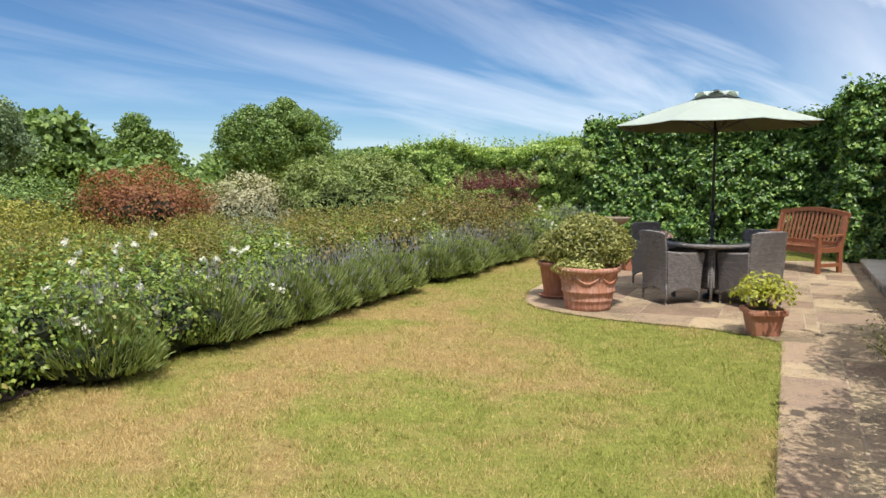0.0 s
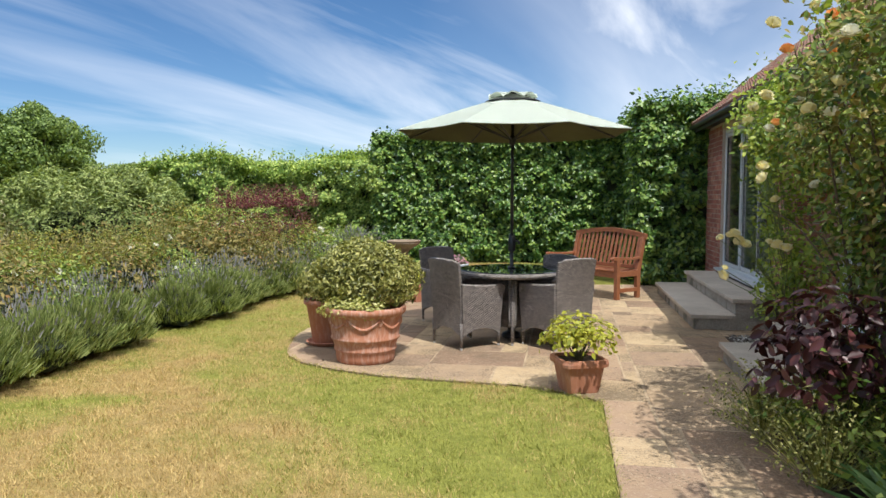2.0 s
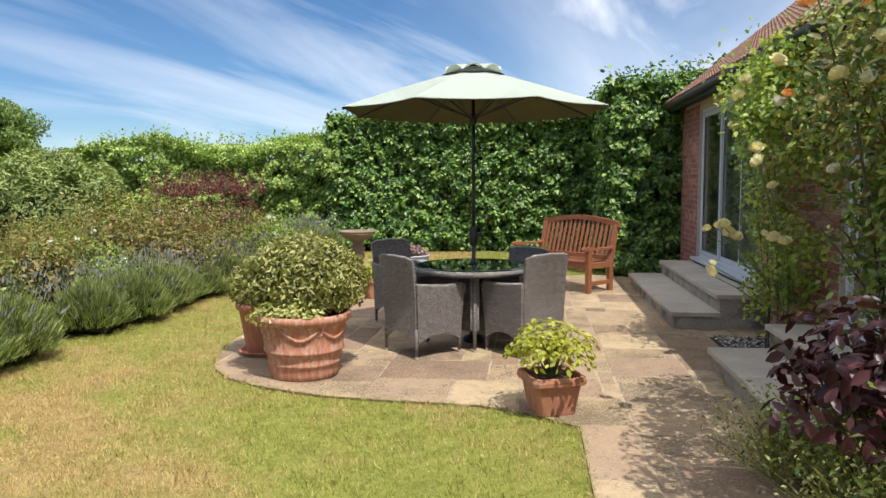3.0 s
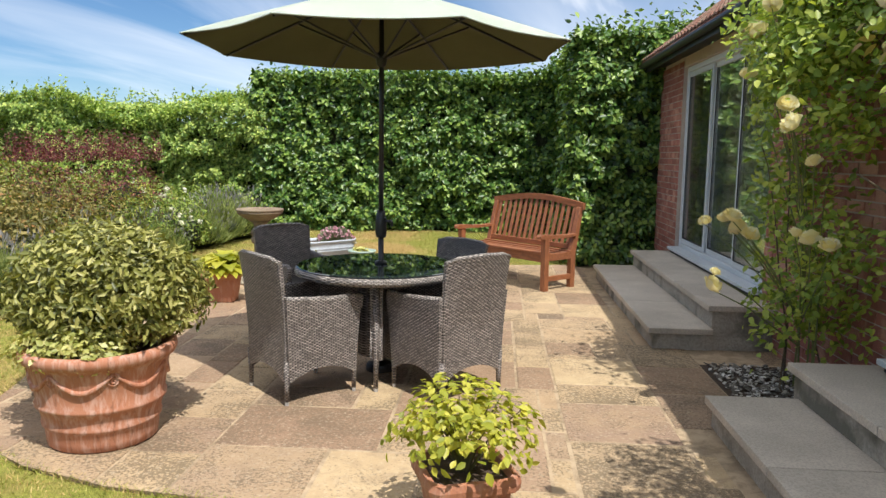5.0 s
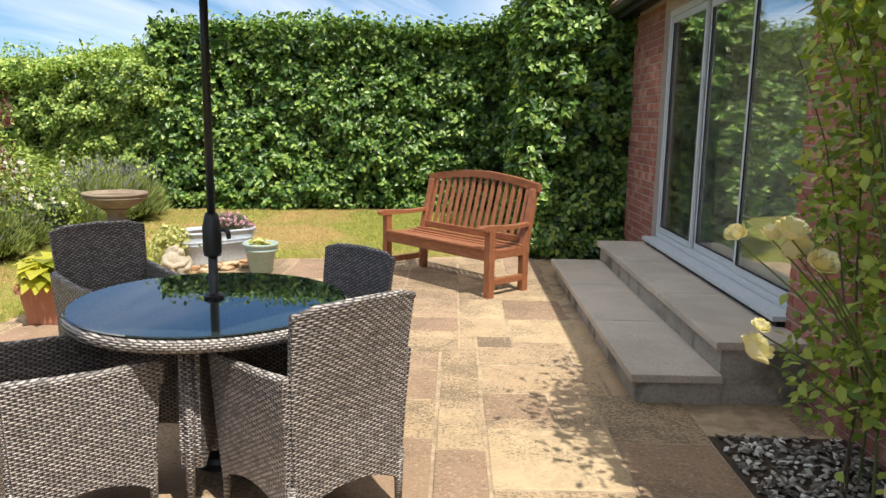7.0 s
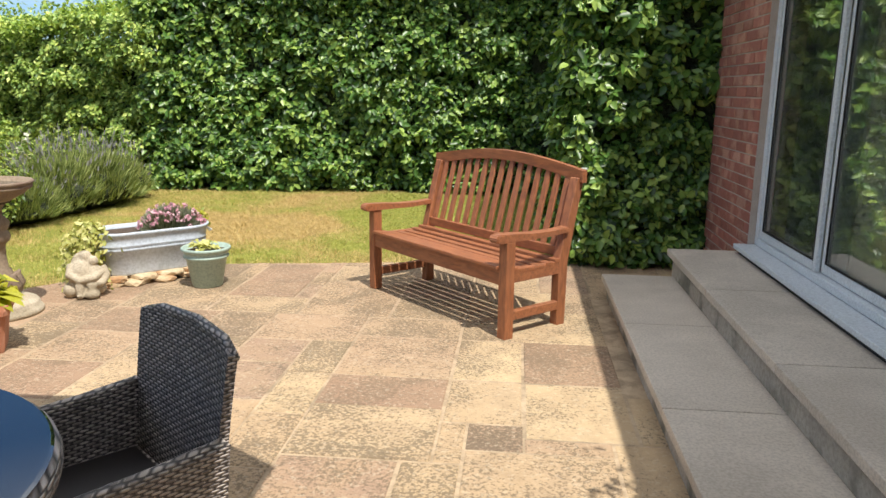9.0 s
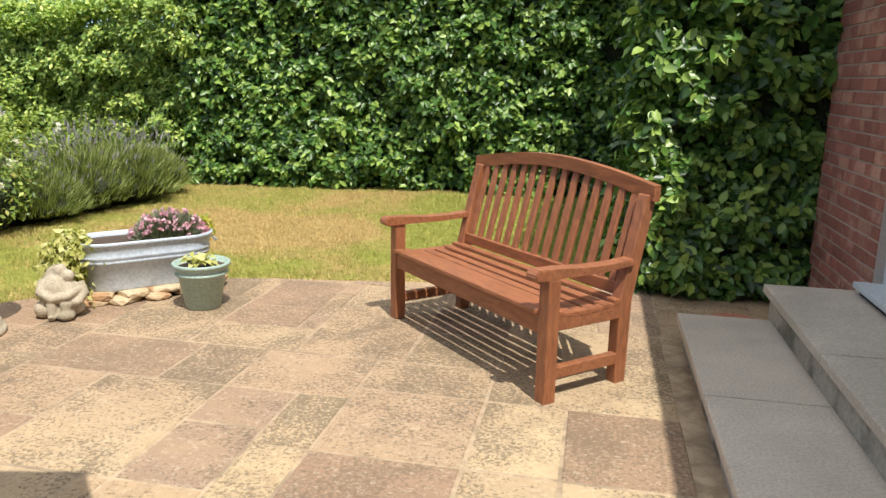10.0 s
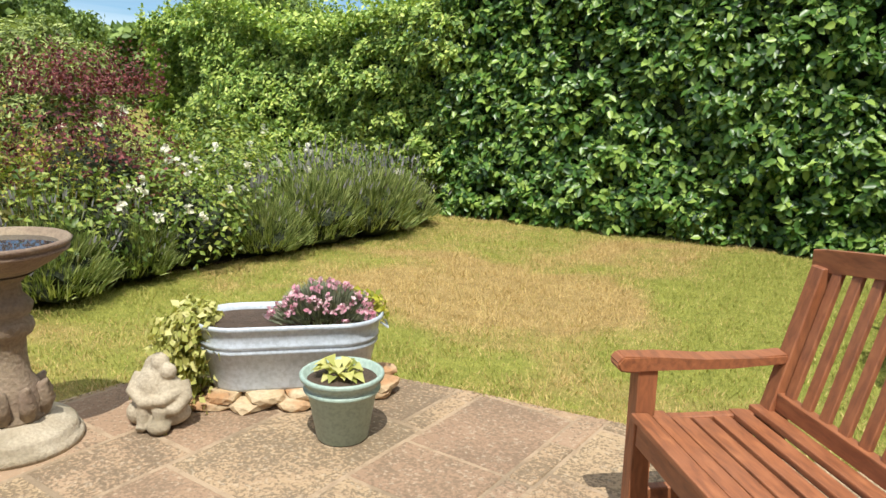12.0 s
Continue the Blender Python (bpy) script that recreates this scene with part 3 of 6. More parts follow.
# ---- ground, lawn, paving ----
b = bmesh.new()
gx = [-400, -60, -25, -12, -4, 0.4, 3, 12, 40, 400]
gy = [-400, -60, -20, -8, 0, 8, 14, 25, 60, 400]
gv = [[b.verts.new((x, y, -0.02)) for x in gx] for y in gy]
for j in range(len(gy) - 1):
    for i in range(len(gx) - 1):
        b.faces.new([gv[j][i], gv[j][i + 1], gv[j + 1][i + 1], gv[j + 1][i]])
ground = tagged(part("ground", b, M_LAWN), "short summer lawn, green with straw-dry patches", "lawn", kind="structure")

PATIO = [(-2.62, 3.75), (-2.5, 3.42), (-2.25, 3.12), (-1.88, 2.90), (-1.4, 2.74), (-0.95, 2.68), (-0.3, 2.63), (0.02, 2.50), (0.36, 2.25),
         (0.36, -9.0), (1.45, -9.0), (1.50, 3.0), (2.46, 3.0), (2.46, 9.85), (1.45, 9.80), (0.3, 9.62), (-0.42, 9.48), (-1.26, 9.34), (-1.7, 9.24), (-2.2, 8.85),
         (-2.56, 8.38), (-2.66, 7.4), (-2.72, 6.2), (-2.80, 5.2), (-2.78, 4.4)]


def clip_rect(poly, x0, x1, y0, y1):
    """The part of an outline inside a rectangle."""
    for axis, lim, sign in ((0, x0, 1), (0, x1, -1), (1, y0, 1), (1, y1, -1)):
        out = []
        for i, p in enumerate(poly):
            q = poly[i - 1]
            pin, qin = sign * (p[axis] - lim) >= 0, sign * (q[axis] - lim) >= 0
            if pin != qin:
                t = (lim - q[axis]) / (p[axis] - q[axis])
                out.append((q[0] + t * (p[0] - q[0]), q[1] + t * (p[1] - q[1])))
            if pin:
                out.append(p)
        poly = out
        if len(poly) < 3:
            return []
    clean = []
    for p in poly:
        if not clean or (abs(p[0] - clean[-1][0]) + abs(p[1] - clean[-1][1])) > 0.008:
            clean.append(p)
    if len(clean) > 2 and abs(clean[0][0] - clean[-1][0]) + abs(clean[0][1] - clean[-1][1]) < 0.008:
        clean.pop()
    area = 0.5 * sum(clean[i - 1][0] * clean[i][1] - clean[i][0] * clean[i - 1][1] for i in range(len(clean)))
    return clean if len(clean) > 2 and abs(area) > 0.006 else []


patio = tagged(part("patio", prism(PATIO, -0.05, -0.003), M_JOINT), "sandstone flag terrace with sandy joints", "patio", kind="structure")

# ---- the house ----
WALL_X = 2.42
DOOR = (5.74, 8.68, 0.42, 2.50)
b = bmesh.new()
box(WALL_X + 0.002, WALL_X + 0.30, DOOR[1], 9.80, -0.05, 2.62, bm=b)
box(WALL_X + 0.002, WALL_X + 0.30, 3.75, DOOR[0], -0.05, 2.62, bm=b)
box(WALL_X + 0.012, WALL_X + 0.30, -9.0, 2.2, -0.05, 2.62, bm=b)
box(WALL_X + 0.012, WALL_X + 0.30, DOOR[0], DOOR[1], DOOR[3], 2.62, bm=b)
box(WALL_X + 0.012, WALL_X + 0.30, 2.2, 3.75, DOOR[3], 2.62, bm=b)
box(WALL_X + 0.012, WALL_X + 0.30, DOOR[0], DOOR[1], -0.05, 0.33, bm=b)
box(WALL_X + 0.012, WALL_X + 0.30, 2.2, 3.75, -0.05, 0.33, bm=b)
wall_west = tagged(part("wall_west", b, M_MORTAR), "red brick house wall in the shade", "wall", kind="structure")
tagged(part("wall_north", box(2.72, 7.4, 9.5, 9.80, -0.05, 2.62), M_BRICK), "red brick end wall of the house", "wall", kind="structure")
# wide opening added out of view, so that daylight brightens the room
b = box(7.1, 7.4, -9.0, 2.6, -0.05, 2.62)
box(7.1, 7.4, 2.6, 9.0, -0.05, 0.45, bm=b)
box(7.1, 7.4, 2.6, 9.0, 2.4, 2.62, bm=b)
box(7.1, 7.4, 9.0, 9.5, -0.05, 2.62, bm=b)
tagged(part("wall_lining", box(2.74, 7.08, 9.46, 9.496, 0.36, 2.62), M_ROOM), "pale plastered inside wall", "wall", kind="structure")
box(2.72, 7.1, -9.0, -8.7, -0.05, 2.62, bm=b)
tagged(part("wall_east", b, M_ROOM), "plain far wall of the house, with an unseen opening added for daylight", "wall", kind="structure")
tagged(part("floor", box(2.72, 7.1, -8.7, 9.5, 0.30, 0.36), M_ROOM), "pale floor inside the house", "floor", kind="structure")
tagged(part("ceiling", box(2.19, 7.4, -9.0, 9.95, 2.62, 2.68), M_FASCIA), "dark boarded soffit and ceiling", "ceiling", kind="structure")

# unseen white ceiling, added to bounce light into the dark room
tagged(part("ceiling", box(2.74, 7.08, -8.68, 9.44, 2.595, 2.616), M_ROOM), "white ceiling added unseen to brighten the room behind the glass", "ceiling", kind="structure")

roof = thing("roof", pose(0, 0, 0), "clay tiled roof with a dark fascia", "roof", kind="structure")
part("fascia", box(2.195, 2.22, -9.0, 9.95, 2.56, 2.70, 0.004), M_FASCIA, roof, "black fascia board")
part("gutter", tube([(2.155, -9.0, 2.64), (2.155, 9.9, 2.64)], [0.04, 0.04], 10), M_FASCIA, roof, "black rain gutter", smooth=True)
PITCH = radians(38)
b = bmesh.new()
rows_n, cols_n = 24, 150
for c in range(rows_n):
    d0, d1 = c * 0.145 - 0.02, (c + 1) * 0.145 + 0.01
    prof = []
    for k in range(cols_n * 4 + 1):
        y = 10.0 - k * 0.032
        if y < -9:
            break
        prof.append((y, 0.012 * math.sin(k * math.pi / 2.0 + 0.5)))
    lo = [b.verts.new((2.15 + d0 * math.cos(PITCH), y, 2.70 + d0 * math.sin(PITCH) + 0.034 + h)) for y, h in prof]
    lb = [b.verts.new((2.15 + d0 * math.cos(PITCH), y, 2.70 + d0 * math.sin(PITCH) + 0.012 + h)) for y, h in prof]
    hi = [b.verts.new((2.15 + d1 * math.cos(PITCH), y, 2.70 + d1 * math.sin(PITCH) + 0.014 + h)) for y, h in prof]
    for i in range(len(prof) - 1):
        b.faces.new([lo[i], lo[i + 1], hi[i + 1], hi[i]])
        b.faces.new([lb[i], lb[i + 1], lo[i + 1], lo[i]])
tagged(part("tile", b, M_TILE, roof, "weathered clay pantiles"), kind="stuff")
part("roof_deck", plate([(2.14, 2.69), (4.79, 2.69 + 2.65 * math.tan(PITCH)), (7.45, 2.69), (7.45, 2.66), (2.14, 2.66)], -9.0, 9.98), M_BRICK, roof, "brick gable under the tiles")


def sliding_door(name, y0, y1, z0, z1, panels):
    d = thing(name, pose(0, 0, 0), "grey aluminium sliding glass door, closed", "door", kind="structure")
    x = WALL_X + 0.045
    w = 0.055
    b = box(x, x + 0.09, y0, y0 + w, z0, z1, 0.004)
    box(x, x + 0.09, y1 - w, y1, z0, z1, 0.004, bm=b)
    box(x, x + 0.09, y0 + w, y1 - w, z1 - w, z1, 0.004, bm=b)
    box(x, x + 0.09, y0 + w, y1 - w, z0, z0 + 0.045, 0.004, bm=b)
    part("door_frame", b, M_ALU, d)
    step = (y1 - y0 - 2 * w) / panels
    for i in range(panels):
        a, c = y0 + w + i * step, y0 + w + (i + 1) * step
        xx = x + 0.012 + 0.028 * (i % 2)
        b = box(xx, xx + 0.026, a + 0.003, a + 0.045, z0 + 0.05, z1 - w - 0.004, 0.004)
        box(xx, xx + 0.026, c - 0.045, c - 0.003, z0 + 0.05, z1 - w - 0.004, 0.004, bm=b)
        box(xx, xx + 0.026, a + 0.045, c - 0.045, z0 + 0.05, z0 + 0.105, 0.004, bm=b)
        box(xx, xx + 0.026, a + 0.045, c - 0.045, z1 - w - 0.06, z1 - w - 0.004, 0.004, bm=b)
        leaf = part("sash", b, M_ALU, d)
        g = part("pane", box(xx + 0.010, xx + 0.016, a + 0.045, c - 0.045, z0 + 0.105, z1 - w - 0.06), M_GLASS, leaf, "clear glass pane")
        g.visible_shadow = False
        g = part("pane", box(xx + 0.030, xx + 0.036, a + 0.045, c - 0.045, z0 + 0.105, z1 - w - 0.06), M_GLASS, leaf, "inner glass pane")
        g.visible_shadow = False
        b = box(xx - 0.002, xx + 0.006, a + 0.045, a + 0.053, z0 + 0.105, z1 - w - 0.06)
        box(xx - 0.002, xx + 0.006, c - 0.053, c - 0.045, z0 + 0.105, z1 - w - 0.06, bm=b)
        box(xx - 0.002, xx + 0.006, a + 0.053, c - 0.053, z0 + 0.105, z0 + 0.113, bm=b)
        part("gasket", b, M_RUBBER, leaf, "black rubber glazing seal")
    b = box(WALL_X - 0.085, x + 0.09, y0 - 0.02, y1 + 0.02, z0 - 0.035, z0 - 0.003, 0.006, 2)
    part("door_sill", b, M_ALU, d, "pale metal sill")
    # solid black strip put in as the shade below the sill
    b = box(WALL_X - 0.05, x + 0.08, y0, y1, z0 - 0.075, z0 - 0.036)
    part("sill_base", b, M_RUBBER, d, "black strip standing in for the shaded gap under the sill")
    return d


sliding_door("door_1", *DOOR, 3)
sliding_door("door_2", 2.2, 3.75, 0.42, 2.50, 2)


def step_block(name, x0, x1, y0, y1, z_lo, z_hi, joints, label):
    s = thing(name, pose(0, 0, 0), label, "step", "steps to the glass doors", kind="structure")
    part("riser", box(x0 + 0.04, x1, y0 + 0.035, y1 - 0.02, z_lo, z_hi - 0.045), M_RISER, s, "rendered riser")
    ys = [y0] + joints + [y1]
    for a, c in zip(ys, ys[1:]):
        part("tread", box(x0, x1, a + 0.003, c - 0.003, z_hi - 0.045, z_hi, 0.006, 2), M_STEP, s, "smooth paving tread")
    return s



b = bmesh.new()
prev = None
for k in range(61):
    y = 7.72 + 0.90 * k / 60
    x = 2.66 + 0.022 * math.sin(k * 1.26)
    pair = [b.verts.new((x, y, 0.40)), b.verts.new((x, y, 2.46))]
    if prev:
        b.faces.new([prev[0], pair[0], pair[1], prev[1]])
    prev = pair
bmesh.ops.solidify(b, geom=b.faces[:], thickness=0.002)
tagged(part("curtain", b, grainy("grey_voile", (0.76, 0.82, 0.83), (0.82, 0.87, 0.88), 3, 0.9, 0.1, 200), smooth=True), "plain grey-blue curtain behind the glass door", "curtain")

step_block("step_1", 1.475, 1.96, 5.39, 8.71, -0.04, 0.17, [6.48, 7.59], "low grey-buff paved step on the terrace")
step_block("step_2", 1.92, WALL_X - 0.001, 5.41, 8.78, -0.04, 0.35, [6.56, 7.70], "upper grey-buff paved step below the glass door")
step_block("step_3", 1.46, 1.96, 1.9, 3.80, -0.04, 0.17, [2.85], "low grey-buff paved step on the terrace")
step_block("step_4", 1.92, WALL_X - 0.001, 1.9, 3.88, -0.04, 0.35, [2.9], "upper grey-buff paved step below the glass door")

# soil strips along the wall and under the border
tagged(part("soil_strip", prism([(1.5, -9.0), (2.43, -9.0), (2.43, 1.85), (1.35, 1.85), (1.42, 0.5)], -0.03, 0.005), M_SOIL), "dark planting soil by the wall", "soil", kind="structure")
edge = [(-4.43 + 0.07 * math.sin(1.3 * y) + 0.02 * max(y - 5, 0), y) for y in np.linspace(-9, 13.2, 60)]
tagged(part("border_soil", prism(edge + [(-4.6, 13.9), (-14, 13.9), (-14, -9)], -0.03, -0.004), M_SOIL), "dark soil of the long flower border", "soil", kind="structure")
gravel = thing("gravel_bed", pose(0, 0, 0), "bed of slate and shell chips round the rose", "gravel", kind="stuff")
part("bed_soil", box(1.76, 2.42, 3.9, 5.0, -0.02, 0.004), M_SOIL, gravel)
b = bmesh.new()
for i in range(900):
    x, y = rng.uniform(1.78, 2.41), rng.uniform(3.92, 4.98)
    r0 = rng.uniform(0.008, 0.022)
    m = pose(x, y, 0.012 + rng.uniform(0, 0.014), rng.uniform(-30, 30), rng.uniform(-30, 30), rng.uniform(0, 360))
    vs = [b.verts.new(m @ Vector((r0 * s * rng.uniform(0.7, 1.3), 0.6 * r0 * t, u))) for s, t, u in ((-1, -1, 0), (1, -1, 0), (1, 1, 0), (-1, 1, 0), (-0.6, -0.6, 0.006), (0.7, -0.5, 0.006), (0.5, 0.7, 0.006), (-0.7, 0.6, 0.006))]
    for f in ((4, 5, 6, 7), (0, 1, 5, 4), (1, 2, 6, 5), (2, 3, 7, 6), (3, 0, 4, 7)):
        b.faces.new([vs[k] for k in f])


def chip_material():
    s = Nodes("chips")
    r = s.add("ShaderNodeNewGeometry").outputs["Random Per Island"]
    return s.done(s.principled(s.ramp(r, (0.0, (0.05, 0.045, 0.04)), (0.4, (0.2, 0.18, 0.15)), (0.75, (0.45, 0.42, 0.36)), (1.0, (0.72, 0.70, 0.64))), 0.8).outputs[0])


tagged(part("chips", b, chip_material(), gravel), kind="stuff")

# ---- hedges ----


def hedge_face(n, p0, p1, z0, z1, out, thick, bow=0.12, freq=1.7):
    """Leaf points on an upright face from p0 to p1."""
    u, h = rng.random(n), rng.random(n)
    P = np.stack([p0[0] + u * (p1[0] - p0[0]), p0[1] + u * (p1[1] - p0[1]), z0 + h * (z1 - z0)], 1)
    o = np.array([out[0], out[1], 0.0])
    c = np.array([noise.noise(Vector(p) * 4.3) + 0.6 * noise.noise(Vector(p) * 10.0) for p in P])
    d = lump(P, bow, freq) + 0.20 * c - thick * rng.random(n) ** 2.0
    keep = (c > -0.30) | (rng.random(n) < 0.22)
    return (P + o * d[:, None])[keep], np.tile(o + [0, 0, 0.75], (n, 1))[keep]


def hedge_top(n, x0, x1, y0, y1, z, bow, spray=0.0, freq=1.7):
    P = np.stack([rng.uniform(x0, x1, n), rng.uniform(y0, y1, n), np.full(n, z)], 1)
    P[:, 2] += lump(P, bow, freq) - 0.18 * rng.random(n) ** 2 + spray * rng.random(n) ** 5
    return P, np.tile([0, 0, 1.0], (n, 1)) + 0.4 * rng.normal(size=(n, 3))


def hedge(name, label, mat, faces, core, size, aspect=0.62, sprays=()):
    h = thing(name, pose(0, 0, 0), label, "hedge")
    b = core
    bmesh.ops.subdivide_edges(b, edges=b.edges[:], cuts=5, use_grid_fill=True)
    for v in b.verts:
        v.co += 0.09 * noise.noise_vector(v.co * 2.1)
    # the core's near-black colour stands in for shade between the leaves
    part("inner_growth", b, M_INNER_SHADE, h, "near-black twiggy core, coloured as the shade inside the hedge")
    P = np.concatenate([f[0] for f in faces])
    N = np.concatenate([f[1] for f in faces])
    leaf_part("foliage", leaves(P, N, size, aspect, 0.3, 0.35, 0.55, full=mat is L_BEECH), mat, h)
    for k, (Q, D, L) in enumerate(sprays):
        leaf_part("new_growth", leaves(Q, D, size, aspect, 0.3, 0.0, 0.9), mat, h, "loose upright shoots")
    return h


hedge("tall_hedge", "tall clipped beech hedge, dense glossy green leaves", L_BEECH,
      [hedge_face(44000, (-4.35, 13.62), (1.6, 14.05), 0.03, 2.95, (0.02, -1.0), 0.28), hedge_face(3500, (-4.35, 13.62), (-4.45, 14.9), 0.05, 2.95, (-1, 0), 0.2),
       hedge_top(6500, -4.4, 1.8, 13.6, 14.9, 2.96, 0.10, 0.22)],
      prism([(-4.2, 13.9), (1.9, 14.2), (1.9, 14.8), (-4.2, 14.8)], -0.02, 2.8), 0.095)
hedge("corner_hedge", "tall clipped beech hedge against the house corner", L_BEECH,
      [hedge_face(17000, (1.30, 9.72), (2.75, 9.80), 0.03, 3.1, (0, -1.0), 0.28, 0.17), hedge_face(25000, (1.28, 9.75), (1.45, 14.2), 0.03, 3.1, (-1.0, 0), 0.28, 0.17),
       hedge_top(6000, 1.25, 3.1, 9.7, 14.6, 3.12, 0.12, 0.3)],
      prism([(1.55, 9.98), (3.1, 9.98), (3.1, 14.6), (1.6, 14.6)], -0.02, 2.95), 0.088)


def left_hedge_line(n):
    """The loose face, with bulges, and a rounded end."""
    return hedge_face(n, (-10.2, 13.6), (-4.1, 13.75), 0.2, 2.35, (0, -1.0), 0.35, 0.34, 1.5)


q = hedge_top(16000, -10.3, -4.2, 13.5, 15.0, 2.33, 0.26, 0.12, 1.6)
end = hedge_face(6000, (-10.25, 15.0), (-10.2, 13.5), 0.2, 2.3, (-1.0, 0), 0.3, 0.25, 1.5)
stems = np.stack([rng.uniform(-10.2, -4.3, 190), rng.uniform(13.4, 14.6, 190), np.full(190, 2.25)], 1)
stems[:, 2] += lump(stems, 0.26, 1.6)
sp = np.repeat(stems, 14, axis=0)
sp[:, 2] += np.tile(np.linspace(0, 1, 14), 190) * np.repeat(rng.uniform(0.10, 0.42, 190), 14)
sp[:, :2] += 0.03 * rng.normal(size=(len(sp), 2))
hedge("mixed_hedge", "loose mixed country hedge with upright shoots", L_HEDGE, [left_hedge_line(46000), q, end],
      prism([(-10.0, 14.1), (-4.4, 14.1), (-4.4, 15.0), (-10.0, 15.0)], -0.02, 2.0), 0.078, 0.55, [(sp, np.tile([0, 0, 0.3], (len(sp), 1)), 0)])

# ---- far trees ----


def far_tree(name, x, y, height, width, mat, label, leaf=0.5, n=6000, base=0.12):
    t = thing(name, pose(x, y, 0), label, "tree")
    r = np.random.default_rng(int(abs(x * 31 + y * 17)))
    part("trunk", tube([(0, 0, -0.1), (0.1, 0, height * 0.3), (0.0, 0.1, height * 0.7)], [width * 0.05, width * 0.04, width * 0.015], 8), M_BARK, t)
    b = bmesh.new()
    for k in range(8):
        a = 2.4 * k
        z = height * (0.20 + 0.05 * k)
        tube([(0.05, 0, z), (0.2 * width * math.cos(a), 0.2 * width * math.sin(a), z + 0.14 * height), (0.23 * width * math.cos(a), 0.23 * width * math.sin(a), z + 0.17 * height)], [width * 0.02, width * 0.012, width * 0.005], 6, bm=b)
    part("limbs", b, M_BARK, t)
    P, N = [], []
    blobs = 110
    for k in range(blobs):
        d = unit(r.normal(size=(1, 3)))[0]
        c = np.array([0, 0, height * (0.5 + base * 0.5)]) + d * np.array([0.34 * width, 0.34 * width, height * 0.34 * (1 - base)]) * r.uniform(0.5, 1.0)
        rad = width * r.uniform(0.06, 0.15) * (1 - 0.3 * max(d[2], 0))
        c[:2] *= 1 - 0.25 * max(d[2], 0)
        p, m = shell(n // blobs, (rad, rad, rad * 0.8), 0.6, r)
        P.append(p + c)
        N.append(m)
    leaf_part("crown", leaves(np.concatenate(P), np.concatenate(N), leaf, 0.7, 0.3, 0.3, 0.7, r), mat, t)
    return t


far_tree("oak_tree", -26.8, 30.5, 7.2, 9.6, L_TREE, "broad round-headed oak tree beyond the hedge", 0.17, 76000, 0.05)
far_tree("ash_tree", -29.5, 22.5, 5.6, 4.4, L_TREE, "open-crowned ash tree beyond the garden", 0.17, 18000)
far_tree("willow_tree", -33.0, 16.5, 6.6, 6.2, L_TREE2, "pale feathery willow tree in the distance", 0.18, 36000)
far_tree("willow_tree", -34.0, 9.5, 6.4, 6.6, L_TREE2, "pale feathery willow tree in the distance", 0.18, 36000)
far_tree("field_maple", -37.0, 23.5, 4.6, 6.0, L_TREE, "low dense field maple in the distance", 0.3, 14000, 0.0)
far_tree("field_maple", -30.0, 12.5, 3.9, 5.5, L_TREE, "low dense field maple in the distance", 0.3, 14000, 0.0)
far_tree("field_maple", -24.0, 17.0, 2.9, 5.0, L_TREE, "low dense field maple in the distance", 0.28, 14000, 0.0)
far_tree("field_maple", -24.5, 9.0, 2.8, 5.0, L_TREE, "low dense field maple in the distance", 0.28, 14000, 0.0)
far_tree("field_maple", -20.0, 3.0, 3.2, 5.0, L_TREE, "low dense field maple in the distance", 0.28, 12000, 0.0)


# a far field hedge that closes the view
r3 = np.random.default_rng(3)
n = 60000
u = r3.random(n)
P = np.stack([-46 + 8 * np.sin(3 * u) + r3.normal(0, 0.9, n), -30 + 110 * u, np.zeros(n)], 1)
hh = 3.4 + 1.3 * np.sin(P[:, 1] * 0.31) + 0.9 * np.sin(P[:, 1] * 0.83 + 1)
P[:, 2] = hh * (1 - r3.random(n) ** 2.0)
fh = thing("field_hedge", pose(0, 0, 0), "far uneven line of field hedge and trees", "hedge", kind="stuff")
leaf_part("foliage", leaves(P, np.tile([0.6, -0.4, 0.6], (n, 1)), 0.5, 0.7, 0.3, 0.2, 0.7, r3), L_TREE, fh)
P2 = np.stack([-46 + 126 * u, 80 + 4 * np.sin(9 * u) + r3.normal(0, 0.9, n), (3.2 + 1.2 * np.sin(40 * u)) * (1 - r3.random(n) ** 2.0)], 1)
leaf_part("foliage", leaves(P2, np.tile([0.0, -0.8, 0.6], (n, 1)), 0.6, 0.7, 0.3, 0.2, 0.7, r3), L_TREE, fh)

# ---- teak bench ----


